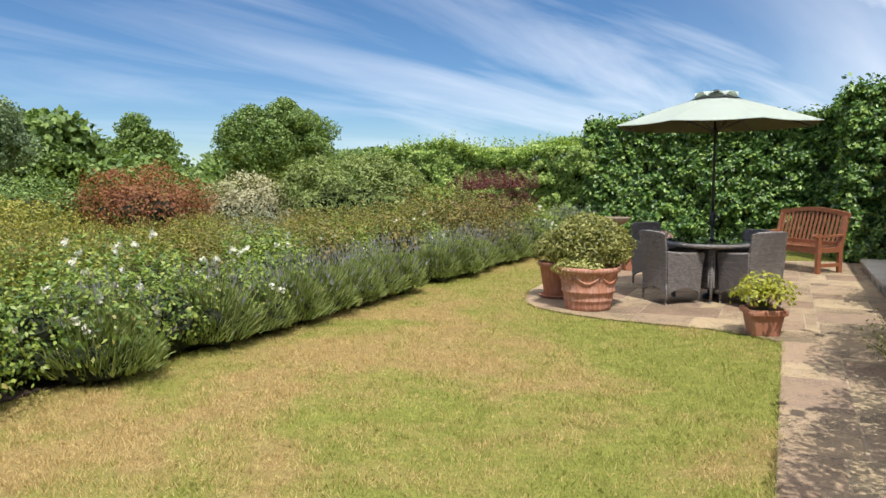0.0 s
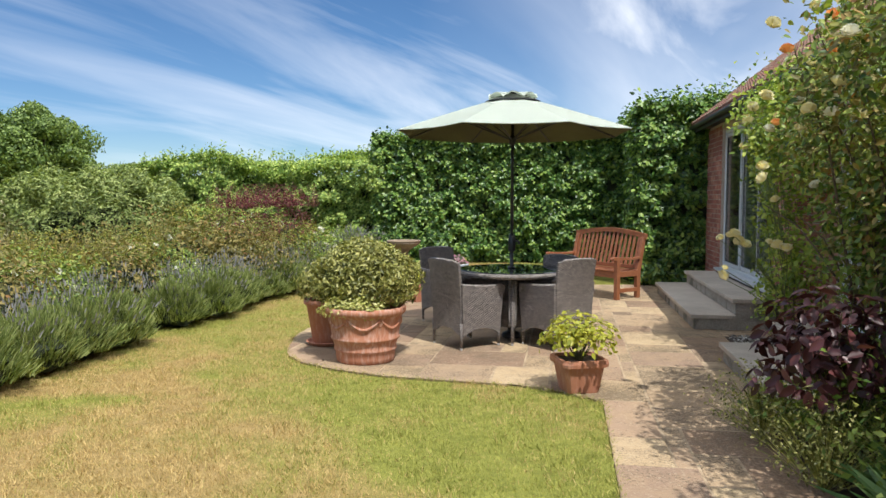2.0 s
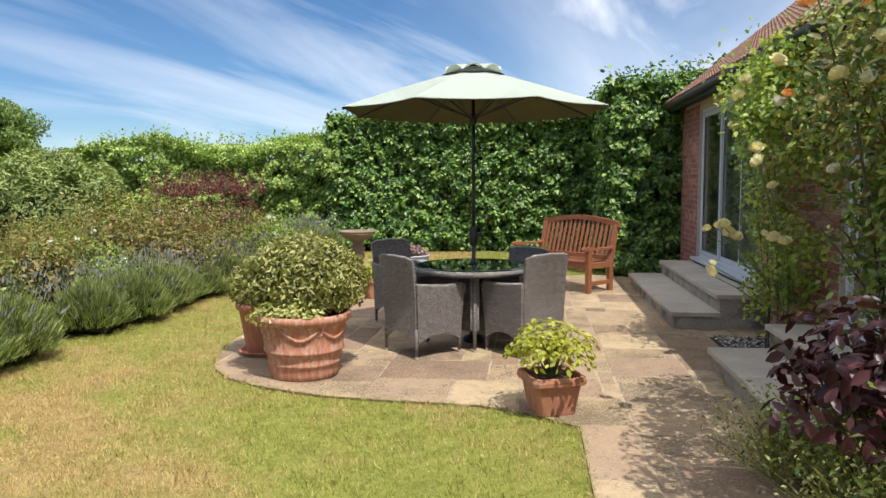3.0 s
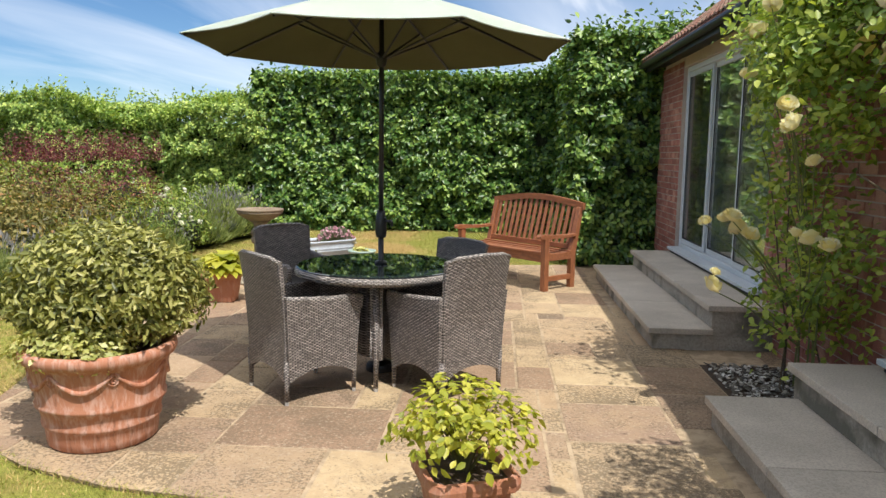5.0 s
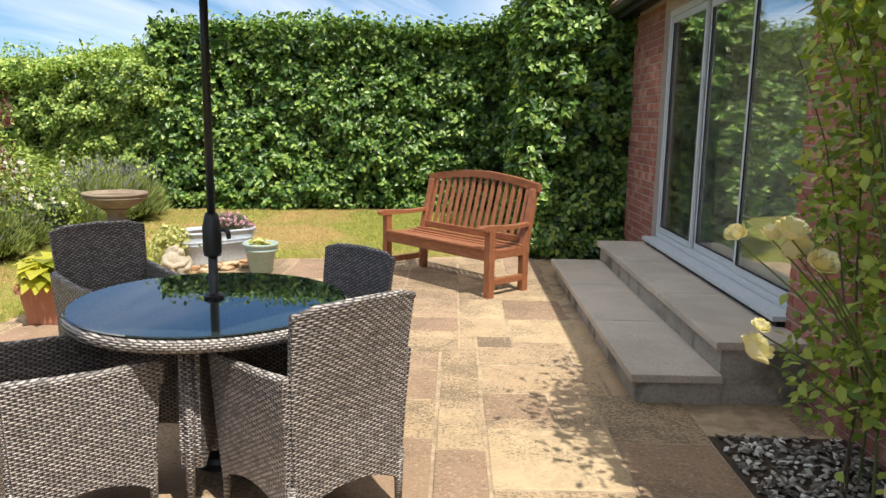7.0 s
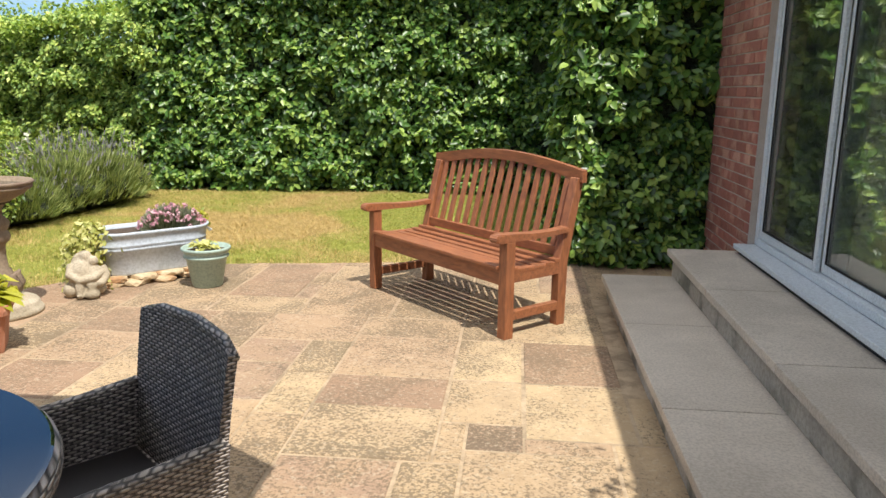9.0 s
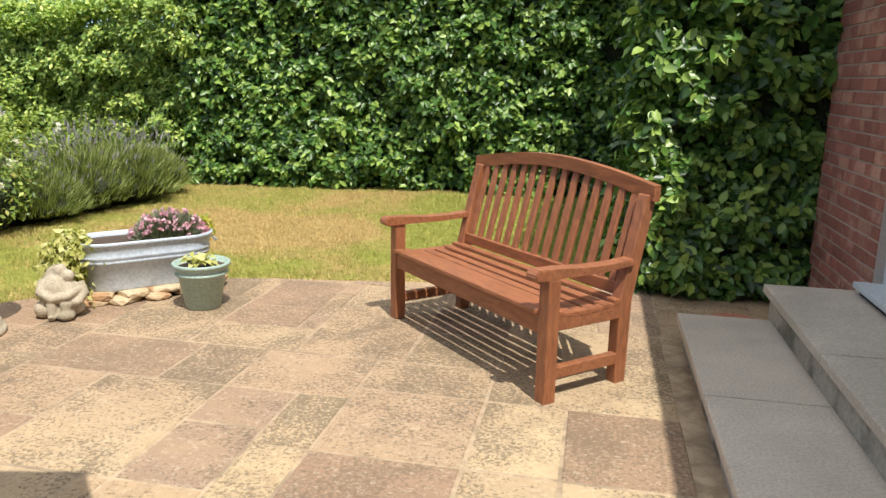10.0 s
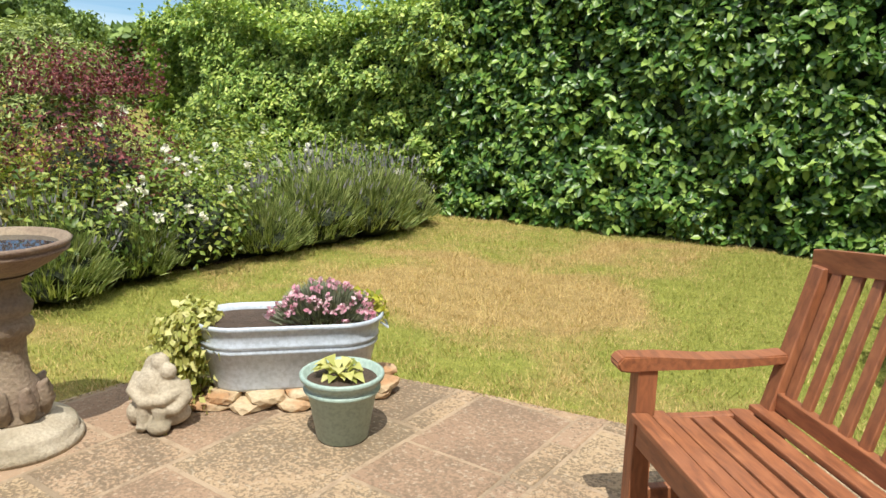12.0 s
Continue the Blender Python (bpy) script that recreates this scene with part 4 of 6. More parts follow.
def teak_bench():
    t = thing("bench", pose(0.52, 8.40, 0, 0, 0, -46.4), "reddish oiled teak garden bench with an arched slatted back", "bench")
    W = 0.69

    def bar(name, m, bx, mat=M_WOOD):
        bx.transform(m)
        return part(name, bx, mat, t)

    for s in (-1, 1):
        bar("front_leg", pose(s * W, -0.235, 0), box(-0.033, 0.033, -0.033, 0.033, 0.0, 0.572, 0.005, 2), M_WOODV)
        prof = [(-0.04, 0.0), (0.028, 0.0), (0.028, 0.40), (0.145, 0.90), (0.085, 0.90), (-0.04, 0.42)]
        b = plate([(y, z) for y, z in prof], -0.031, 0.031)
        bmesh.ops.bevel(b, geom=b.edges[:], offset=0.004, segments=1, affect="EDGES")
        b.transform(Matrix.Rotation(radians(90), 4, "Z"))
        b.transform(Matrix.Translation((s * 0.67, 0.225, 0)))
        part("back_post", b, M_WOODV, t)
        bar("stretcher", pose(s * 0.68, 0, 0), box(-0.02, 0.02, -0.205, 0.19, 0.10, 0.155, 0.004))
        bar("side_rail", pose(s * 0.68, 0, 0), box(-0.018, 0.018, -0.205, 0.19, 0.325, 0.405, 0.004))
        arm = [(-0.335, 0.573), (-0.345, 0.598), (-0.325, 0.622), (-0.20, 0.617), (-0.05, 0.605), (0.10, 0.603), (0.245, 0.612), (0.245, 0.578), (0.05, 0.571), (-0.20, 0.573), (-0.30, 0.566)]
        b = plate([(y, z) for y, z in arm], -0.037, 0.037)
        bmesh.ops.bevel(b, geom=b.edges[:], offset=0.006, segments=2, affect="EDGES")
        b.transform(Matrix.Rotation(radians(90), 4, "Z"))
        b.transform(Matrix.Translation((s * 0.685, 0, 0)))
        part("armrest", b, M_WOOD, t)
    bar("front_rail", pose(0, 0, 0), box(-0.655, 0.655, -0.262, -0.230, 0.315, 0.405, 0.005, 2))
    bar("back_rail", pose(0, 0, 0), box(-0.64, 0.64, 0.205, 0.24, 0.425, 0.485, 0.005, 2))
    ys = np.linspace(-0.255, 0.178, 7)
    for k, y in enumerate(ys):
        z = 0.418 - 0.030 * math.sin(math.pi * k / 6.5)
        bar("seat_slat", pose(0, y, z, -3, 0, 0), box(-0.70 if k else -0.655, 0.70 if k else 0.655, -0.030, 0.030, -0.011, 0.011, 0.005, 2))
    # top rail, arched
    n = 24
    up, lo = [], []
    for i in range(n + 1):
        x = -0.725 + 1.45 * i / n
        c = math.cos(x / 0.725 * math.pi / 2)
        up.append((x, 0.945 + 0.075 * c))
        lo.append((x, 0.870 + 0.085 * c))
    b = plate(lo + up[::-1], -0.021, 0.021)
    bmesh.ops.bevel(b, geom=[e for e in b.edges if abs(e.verts[0].co.y - e.verts[1].co.y) < 1e-6 and e.is_manifold], offset=0.004, segments=1, affect="EDGES")
    b.transform(pose(0, 0.348, 0))
    part("top_rail", b, M_WOOD, t)
    for i in range(15):
        x = -0.60 + 1.2 * i / 14
        z1 = 0.885 + 0.085 * math.cos(x / 0.715 * math.pi / 2)
        b = box(-0.0215, 0.0215, -0.009, 0.009, 0.0, (z1 - 0.47) * 1.035, 0.003)
        b.transform(pose(x, 0.225, 0.47, -15.0, 0, 0))
        part("back_slat", b, M_WOODV, t)
    return t


teak_bench()

# ---- wicker dining set ----


def arch(x0, x1, z_end, z_mid, n=8):
    return [(x0 + (x1 - x0) * i / n, z_end + (z_mid - z_end) * math.sin(math.pi * i / n) ** 0.8) for i in range(n + 1)]


def wicker_chair(m):
    t = thing("dining_chair", m, "grey-brown woven wicker armchair at the round table", "chair", "chairs round the table")
    # back: flares a little and leans outward
    nx, nz = 12, 10
    b = bmesh.new()
    grid = {}
    for side in (0, 1):
        for i in range(nx + 1):
            u = 2 * i / nx - 1
            lo = 0.13 + 0.07 * math.cos(u * math.pi / 2) ** 0.8 if abs(u) < 1 else 0.13
            hi = 0.862 - 0.017 * u * u
            for k in range(nz + 1):
                z = lo + (hi - lo) * k / nz
                x = u * (0.236 + 0.026 * max(0, (z - 0.25) / 0.6))
                y = -0.235 - 0.085 * max(0, (z - 0.42) / 0.44) ** 1.3 + 0.035 * u * u * max(0, (z - 0.45) / 0.4)
                grid[side, i, k] = b.verts.new((x, y + (0.013 if side else -0.013), z))
    for i in range(nx):
        for k in range(nz):
            for side in (0, 1):
                b.faces.new([grid[side, i, k], grid[side, i + 1, k], grid[side, i + 1, k + 1], grid[side, i, k + 1]])
    for i in range(nx):
        for k in (0, nz):
            b.faces.new([grid[0, i, k], grid[0, i + 1, k], grid[1, i + 1, k], grid[1, i, k]])
    for k in range(nz):
        for i in (0, nx):
            b.faces.new([grid[0, i, k], grid[0, i, k + 1], grid[1, i, k + 1], grid[1, i, k]])
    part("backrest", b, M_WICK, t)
    for s in (-1, 1):
        low = arch(-0.225, 0.225, 0.13, 0.195)
        out = low + [(0.255, 0.40), (0.268, 0.585), (0.250, 0.603), (0.10, 0.592), (-0.08, 0.602), (-0.252, 0.628), (-0.238, 0.40)]
        b = plate(out, -0.019, 0.019)
        b.transform(Matrix.Rotation(radians(90), 4, "Z"))
        b.transform(Matrix.Translation((s * 0.243, 0, 0)))
        for v in b.verts:
            v.co.x += s * 0.02 * max(0, (v.co.z - 0.3) / 0.3)
        part("side_panel", b, M_WICK, t)
        b = tube([(s * 0.262, -0.245, 0.622), (s * 0.263, -0.08, 0.604), (s * 0.263, 0.10, 0.594), (s * 0.263, 0.245, 0.603), (s * 0.263, 0.272, 0.585), (s * 0.258, 0.268, 0.52)], [0.019, 0.02, 0.02, 0.02, 0.019, 0.015], 8)
        part("arm_edge", b, M_WICKRIM, t, "rounded woven arm edge", smooth=True)
        for y in (-0.235, 0.235):
            b = tube([(s * 0.238, y, 0.02), (s * 0.240, y, 0.25)], [0.014, 0.020], 8)
            leg = part("leg", b, M_WICK, t, smooth=True)
            part("foot_cap", tube([(s * 0.238, y, 0.0), (s * 0.238, y, 0.022)], [0.013, 0.0142], 8), M_FOOT, leg, "grey plastic foot cap")
    out = arch(-0.225, 0.225, 0.13, 0.20) + [(0.23, 0.42), (-0.23, 0.42)]
    b = plate(out, 0.205, 0.235)
    part("front_apron", b, M_WICK, t)
    b = box(-0.235, 0.235, -0.22, 0.25, 0.40, 0.44, 0.015, 2)
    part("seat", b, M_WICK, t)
    b = tube([(-0.262, -0.286, 0.835), (-0.18, -0.302, 0.856), (0, -0.318, 0.862), (0.18, -0.302, 0.856), (0.262, -0.286, 0.835)], [0.012, 0.0145, 0.0145, 0.0145, 0.012], 8)
    part("top_edge", b, M_WICKRIM, t, "rounded woven top edge", smooth=True)
    return t


LOW = Matrix.Diagonal((0.98, 0.98, 1.01, 1))
chair = wicker_chair(pose(-0.895, 4.165, 0, 0, 0, 44 - 90) @ LOW)
for x, y, a, tall in ((0.0, 4.262, 135, 1.01), (-1.265, 5.50, -43, 1.0), (-0.145, 5.165, -131, 0.94)):
    copy_thing(chair, pose(x, y, 0, 0, 0, a - 90) @ Matrix.Diagonal((1, 1, tall, 1)))

TX, TY = -0.475, 4.60


def round_table():
    t = thing("round_table", pose(TX, TY, 0) @ Matrix.Diagonal((1.01, 1.01, 1.0, 1)), "round wicker table with a dark glass top", "table")
    R = 0.55
    part("rim", lathe([(R - 0.10, 0.672), (R - 0.02, 0.668), (R + 0.004, 0.680), (R + 0.008, 0.700), (R + 0.002, 0.718), (R - 0.03, 0.722), (R - 0.10, 0.716), (R - 0.10, 0.672)], 64), M_WICKRIM, t, "woven table edge", smooth=True)
    part("underside", lathe([(0, 0.660), (R - 0.09, 0.660), (R - 0.09, 0.690), (0, 0.690)], 48), M_WICK, t)
    part("glass_top", lathe([(0.024, 0.7235), (R - 0.012, 0.7235), (R - 0.006, 0.7275), (R - 0.012, 0.7315), (0.024, 0.7315), (0.024, 0.7235)], 72), M_TABLEGLASS, t, "dark tinted glass top")
    part("pedestal", lathe([(0, 0.13), (0.15, 0.13), (0.15, 0.662), (0, 0.662)], 16), M_WICK, t)
    for k in range(4):
        a = radians(-84 + 90 * k)
        leg = part("leg", tube([(0.45 * math.cos(a), 0.45 * math.sin(a), 0.02), (0.43 * math.cos(a), 0.43 * math.sin(a), 0.30), (0.40 * math.cos(a), 0.40 * math.sin(a), 0.665)], [0.015, 0.02, 0.021], 8), M_WICK, t, smooth=True)
        part("foot_cap", tube([(0.4505 * math.cos(a), 0.4505 * math.sin(a), 0.0), (0.45 * math.cos(a), 0.45 * math.sin(a), 0.022)], [0.014, 0.0155], 8), M_FOOT, leg, "grey plastic foot cap")
        b = plate([(0.10, 0.20), (0.20, 0.21), (0.30, 0.20), (0.37, 0.175), (0.41, 0.19), (0.428, 0.26), (0.395, 0.664), (0.10, 0.664)], -0.038, 0.038)
        b.transform(Matrix.Rotation(a, 4, "Z"))
        part("base_panel", b, M_WICK, t)
    return t


round_table()


def parasol():
    t = thing("parasol", pose(TX, TY + 0.03, 0), "open pale sage garden parasol on a dark pole", "parasol")
    part("pole", tube([(0, 0, 0.02), (0, 0, 1.06)], [0.019, 0.019], 16), M_METAL, t, "dark metal pole", smooth=True)
    part("upper_pole", tube([(0, 0, 1.05), (0, 0, 2.54)], [0.0165, 0.0165], 16), M_METAL, t, smooth=True)
    part("base", lathe([(0, 0.0), (0.10, 0.0), (0.10, 0.03), (0.09, 0.05), (0.04, 0.07), (0.03, 0.25), (0, 0.25)], 32), M_METAL, t, "round dark base")
    part("table_collar", lathe([(0.02, 0.732), (0.04, 0.732), (0.042, 0.742), (0.03, 0.752), (0.02, 0.752)], 24), M_METAL, t)
    crank = part("crank_box", lathe([(0.019, 0.905), (0.034, 0.91), (0.038, 0.93), (0.038, 1.03), (0.032, 1.055), (0.026, 1.085), (0.018, 1.09)], 16), M_METAL, t, "black winding box", smooth=True)
    b = tube([(0.03, -0.01, 1.02), (0.062, -0.02, 1.02)], [0.009, 0.009], 8)
    tube([(0.062, -0.02, 1.025), (0.075, -0.025, 1.01), (0.078, -0.026, 0.985)], [0.012, 0.011, 0.009], 8, bm=b)
    part("crank_handle", b, M_METAL, crank)
    ROT, R, ZR, ZT = radians(28), 1.24, 2.145, 2.535
    rings, seg = 7, 8
    sub = 6
    verts = {}
    b = bmesh.new()
    for i in range(rings + 1):
        f = 0.06 + 0.94 * i / rings
        for j in range(seg * sub):
            k, u = divmod(j, sub)
            u /= sub
            a0, a1 = ROT + 2 * math.pi * k / seg, ROT + 2 * math.pi * (k + 1) / seg
            r = R * f
            x = r * ((1 - u) * math.cos(a0) + u * math.cos(a1))
            y = r * ((1 - u) * math.sin(a0) + u * math.sin(a1))
            sag = 4 * u * (1 - u)
            z = ZT + (ZR - ZT) * (f ** 1.08) - 0.012 * sag * f + 0.0
            edge = 1 - 0.035 * sag * (f ** 3)
            verts[i, j] = b.verts.new((x * edge, y * edge, z))
    nj = seg * sub
    shape = {key: v.co.copy() for key, v in verts.items()}
    for i in range(rings):
        for j in range(nj):
            b.faces.new([verts[i, j], verts[i + 1, j], verts[i + 1, (j + 1) % nj], verts[i, (j + 1) % nj]])
    b.verts.ensure_lookup_table()
    bmesh.ops.solidify(b, geom=b.faces[:], thickness=0.003)
    canopy = part("canopy", b, M_FABRIC, t, "pale sage fabric canopy")
    # added under-layer whose darker olive puts the underside's shade into colour
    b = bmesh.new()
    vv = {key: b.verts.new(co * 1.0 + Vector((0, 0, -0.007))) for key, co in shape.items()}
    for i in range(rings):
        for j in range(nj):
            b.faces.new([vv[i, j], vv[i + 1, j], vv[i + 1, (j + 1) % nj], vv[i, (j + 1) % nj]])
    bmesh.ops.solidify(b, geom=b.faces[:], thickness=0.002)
    part("lining", b, M_CANOPY_SHADE, canopy, "added olive layer, darkened as the shaded underside of the canopy")
    b = bmesh.new()
    for j in range(nj):
        k, u = divmod(j, sub)
        u /= sub
        a0, a1 = ROT + 2 * math.pi * k / seg, ROT + 2 * math.pi * (k + 1) / seg
        cx, cy = (1 - u) * math.cos(a0) + u * math.cos(a1), (1 - u) * math.sin(a0) + u * math.sin(a1)
        sag = 4 * u * (1 - u)
        verts[0, j] = b.verts.new((0.03 * cx, 0.03 * cy, 2.565))
        verts[1, j] = b.verts.new((0.27 * cx, 0.27 * cy, 2.488 + 0.058 * sag))
    for j in range(nj):
        b.faces.new([verts[0, j], verts[1, j], verts[1, (j + 1) % nj], verts[0, (j + 1) % nj]])
    bmesh.ops.solidify(b, geom=b.faces[:], thickness=0.003)
    part("vent", b, M_FABRIC, canopy, "scalloped vent flap at the crown")
    # black cone put under the flap as the shade in its openings
    part("vent_mesh", lathe([(0.285, 2.462), (0.10, 2.530), (0.03, 2.545), (0.03, 2.55), (0.10, 2.536), (0.285, 2.468), (0.285, 2.462)], 40), M_METAL, canopy, "black cone standing in for the shaded openings under the vent flap")
    part("finial", lathe([(0, 2.52), (0.04, 2.552), (0.042, 2.565), (0.03, 2.578), (0.012, 2.583), (0, 2.585)], 16), M_METAL, t, "dark finial cap", smooth=True)
    part("hub", lathe([(0.018, 2.02), (0.03, 2.03), (0.036, 2.06), (0.036, 2.10), (0.02, 2.12)], 16), M_METAL, t, smooth=True)
    part("runner", lathe([(0.018, 2.40), (0.04, 2.41), (0.042, 2.45), (0.02, 2.47)], 16), M_METAL, t, smooth=True)
    for k in range(8):
        a = ROT + 2 * math.pi * k / seg
        c, s = math.cos(a), math.sin(a)
        pts = []
        for f in (0.03, 0.3, 0.6, 0.98):
            pts.append((R * f * c, R * f * s, ZT + (ZR - ZT) * (f ** 1.08) - 0.018))
        rib = part("rib", tube(pts, [0.008] * 4, 6), M_METAL, t)
        part("strut", tube([(0.036 * c, 0.036 * s, 2.08), (R * 0.5 * c, R * 0.5 * s, ZT + (ZR - ZT) * (0.5 ** 1.08) - 0.03)], [0.007, 0.007], 6), M_METAL, rib)
    return t


parasol()

# ---- pots and their plants ----


def plant(name, m, label, category, foliage, stems=None, group=""):
    t = thing(name, m, label, category, group)
    if stems is not None:
        tagged(part("branching", stems, M_STEM, t), kind="stuff")
    for nm, vf, mat, lab in foliage:
        leaf_part(nm, vf, mat, t, lab)
    return t


def twigs(n, spread, z0, z1, rad=0.006, r=None):
    r = r or rng
    b = bmesh.new()
    for k in range(n):
        a = r.uniform(0, 2 * math.pi)
        s = spread * r.uniform(0.3, 1.0)
        z = z0 + (z1 - z0) * r.uniform(0.65, 1.0)
        p = Vector((0.12 * s * math.cos(a), 0.12 * s * math.sin(a), z0))
        q = Vector((s * math.cos(a), s * math.sin(a), z))
        mid = p.lerp(q, 0.5) + Vector((0, 0, 0.12 * (z1 - z0)))
        tube([p, mid, q], [rad, rad * 0.7, rad * 0.35], 5, bm=b)
    return b


def big_pot():
    t = thing("terracotta_pot", pose(-1.70, 3.29, 0) @ Matrix.Diagonal((0.99, 0.99, 1.01, 1)), "large round terracotta pot with swags and lime streaks", "plant pot")
    prof = [(0, 0.0), (0.245, 0.0), (0.262, 0.012), (0.268, 0.05), (0.272, 0.10), (0.285, 0.112), (0.287, 0.125), (0.280, 0.137), (0.288, 0.17), (0.300, 0.20), (0.313, 0.212), (0.314, 0.226), (0.305, 0.238),
            (0.318, 0.32), (0.335, 0.41), (0.345, 0.425), (0.365, 0.437), (0.375, 0.46), (0.372, 0.485), (0.355, 0.497), (0.335, 0.492), (0.325, 0.46), (0.31, 0.43), (0, 0.43)]
    part("body", lathe(prof, 56), M_TERRA, t, smooth=True)
    for k in range(7):
        a0 = 2 * math.pi * k / 7
        b = bmesh.new()
        pts, rad = [], []
        for i in range(13):
            u = i / 12
            a = a0 + u * 2 * math.pi / 7
            z = 0.405 - 0.085 * math.sin(math.pi * u)
            rr = 0.318 + (z - 0.32) * 0.19
            pts.append((rr * math.cos(a), rr * math.sin(a), z))
            rad.append(0.008 + 0.007 * math.sin(math.pi * u))
        tube(pts, rad, 6, bm=b)
        part("swag", b, M_TERRA, t, "raised leaf swag", smooth=True)
        sp, rd = [], []
        for i in range(16):
            g = 4.5 * math.pi * i / 15
            q = 0.036 * (1 - i / 17)
            a = a0 + q * math.cos(g) / 0.33
            z = 0.372 + q * math.sin(g)
            rr = 0.319 + (z - 0.32) * 0.19
            sp.append((rr * math.cos(a), rr * math.sin(a), z))
            rd.append(0.0055)
        part("scroll", tube(sp, rd, 5), M_TERRA, t, "raised scroll", smooth=True)
    part("soil", lathe([(0, 0.436), (0.318, 0.436), (0.318, 0.44), (0, 0.452)], 32), M_SOIL, t)


big_pot()
r5 = np.random.default_rng(5)
P, N = shell(12000, (0.50, 0.47, 0.33), 0.75, r5, -0.75)
P[:, 2] += 0.30
plant("bay_bush", pose(-1.74, 3.46, 0.445), "rounded olive-green evergreen bush in the large pot", "shrub",
      [("foliage", leaves(P, N + [0, 0, 0.5], 0.052, 0.36, 0.3, -0.3, 0.7, r5, True), L_OLIVE, "")], twigs(26, 0.40, 0.0, 0.50, 0.007, r5))
P, N = shell(1900, (0.30, 0.20, 0.13), 0.7, r5, -0.5)
plant("variegated_trailer", pose(-1.76, 3.14, 0.475), "pale yellow-green trailing plant spilling over the rim", "plant",
      [("foliage", leaves(P + [0, 0, 0.02], N + [0, 0, 0.5], 0.042, 0.6, 0.2, 0.4, 0.6, r5), L_VARI, "")], twigs(10, 0.18, -0.03, 0.06, 0.004, r5))


def tall_pot():
    t = thing("terracotta_pot", pose(-2.28, 3.98, 0), "tall plain terracotta pot on a saucer", "plant pot")
    part("saucer", lathe([(0, 0.0), (0.19, 0.0), (0.225, 0.035), (0.21, 0.04), (0.18, 0.012), (0, 0.012)], 36), M_TERRA2, t)
    part("body", lathe([(0, 0.013), (0.145, 0.013), (0.155, 0.03), (0.215, 0.40), (0.235, 0.405), (0.245, 0.43), (0.24, 0.455), (0.215, 0.455), (0.20, 0.41), (0, 0.41)], 40), M_TERRA2, t, smooth=True)
    part("soil", lathe([(0, 0.415), (0.20, 0.415), (0, 0.43)], 24), M_SOIL, t)


tall_pot()
P, N = shell(3200, (0.30, 0.30, 0.22), 0.75, r5, -0.6)
P[:, 2] += 0.20
plant("bay_bush", pose(-2.28, 3.98, 0.42), "small olive-green bush in the tall pot", "shrub",
      [("foliage", leaves(P, N + [0, 0, 0.5], 0.06, 0.34, 0.3, -0.3, 0.7, r5), L_OLIVE, "")], twigs(14, 0.24, 0.0, 0.34, 0.006, r5))


def square_pot(m, s, h, label):
    """A square tapered pot with a rolled rim."""
    t = thing("terracotta_pot", m, label, "plant pot")
    b = bmesh.new()
    rings = []
    for k, z in ((0.70, 0.0), (0.72, 0.01), (0.90, 0.78 * h), (1.04, 0.80 * h), (1.06, 0.9 * h), (1.03, h), (0.90, h), (0.86, 0.88 * h)):
        q = s / 2 * k
        c = 0.18 * q
        rings.append([b.verts.new((x, y, z)) for x, y in ((q - c, -q), (q, -q + c), (q, q - c), (q - c, q), (-q + c, q), (-q, q - c), (-q, -q + c), (-q + c, -q))])
    for a, c in zip(rings, rings[1:]):
        for i in range(8):
            b.faces.new([a[i], a[(i + 1) % 8], c[(i + 1) % 8], c[i]])
    b.faces.new(rings[0][::-1])
    b.faces.new(rings[-1])
    part("body", b, M_TERRA2, t)
    q = s * 0.42
    part("soil", box(-q, q, -q, q, 0.885 * h, 0.91 * h), M_SOIL, t)
    return t


square_pot(pose(0.19, 2.545, 0, 0, 0, 20), 0.345, 0.255, "square terracotta pot at the patio corner")
P, N = shell(980, (0.30, 0.29, 0.19), 0.85, r5, -0.4)
P[:, 2] += 0.17
plant("lime_shrub", pose(0.19, 2.545, 0.235), "small lime-yellow leafy shrub in the square pot", "shrub",
      [("foliage", leaves(P, N + [0, 0, 0.9], 0.045, 0.6, 0.2, 0.1, 0.5, r5, True), L_LIME, "")], twigs(22, 0.24, 0.0, 0.30, 0.0045, r5))

square_pot(pose(-2.39, 6.78, 0, 0, 0, 8), 0.34, 0.29, "square terracotta pot on the patio edge")
square_pot(pose(-1.97, 7.16, 0, 0, 0, 30), 0.29, 0.27, "square terracotta pot on the paving")


def hosta(m, n, size, mat, label):
    a = np.linspace(0, 2 * math.pi * 5, n)
    el = r5.uniform(0.25, 1.1, n)
    D = np.stack([np.cos(a) * np.cos(el), np.sin(a) * np.cos(el), np.sin(el)], 1)
    S = np.stack([-np.sin(a), np.cos(a), np.zeros(n)], 1)
    L = size * r5.uniform(0.7, 1.1, n)[:, None]
    base = D * L * 0.35
    mid = D * L * 0.75
    tip = D * L * 1.1 - [0, 0, 0.35] * L
    w = L * 0.26
    U = np.cross(S, D)
    V = np.stack([base, mid + S * w - U * w * 0.25, tip, mid - S * w - U * w * 0.25, mid], 1).reshape(-1, 3)
    i = 5 * np.arange(n)[:, None]
    F = np.concatenate([i + [0, 1, 4], i + [1, 2, 4], i + [2, 3, 4], i + [3, 0, 4]], 1).reshape(-1, 3)
    b = bmesh.new()
    for k in range(0, n, 2):
        tube([(0, 0, -0.02), tuple(base[k] * 0.6), tuple(base[k])], [0.004, 0.004, 0.003], 5, bm=b)
    return plant("hosta", m, label, "plant", [("foliage", (V, F), mat, "")], b)


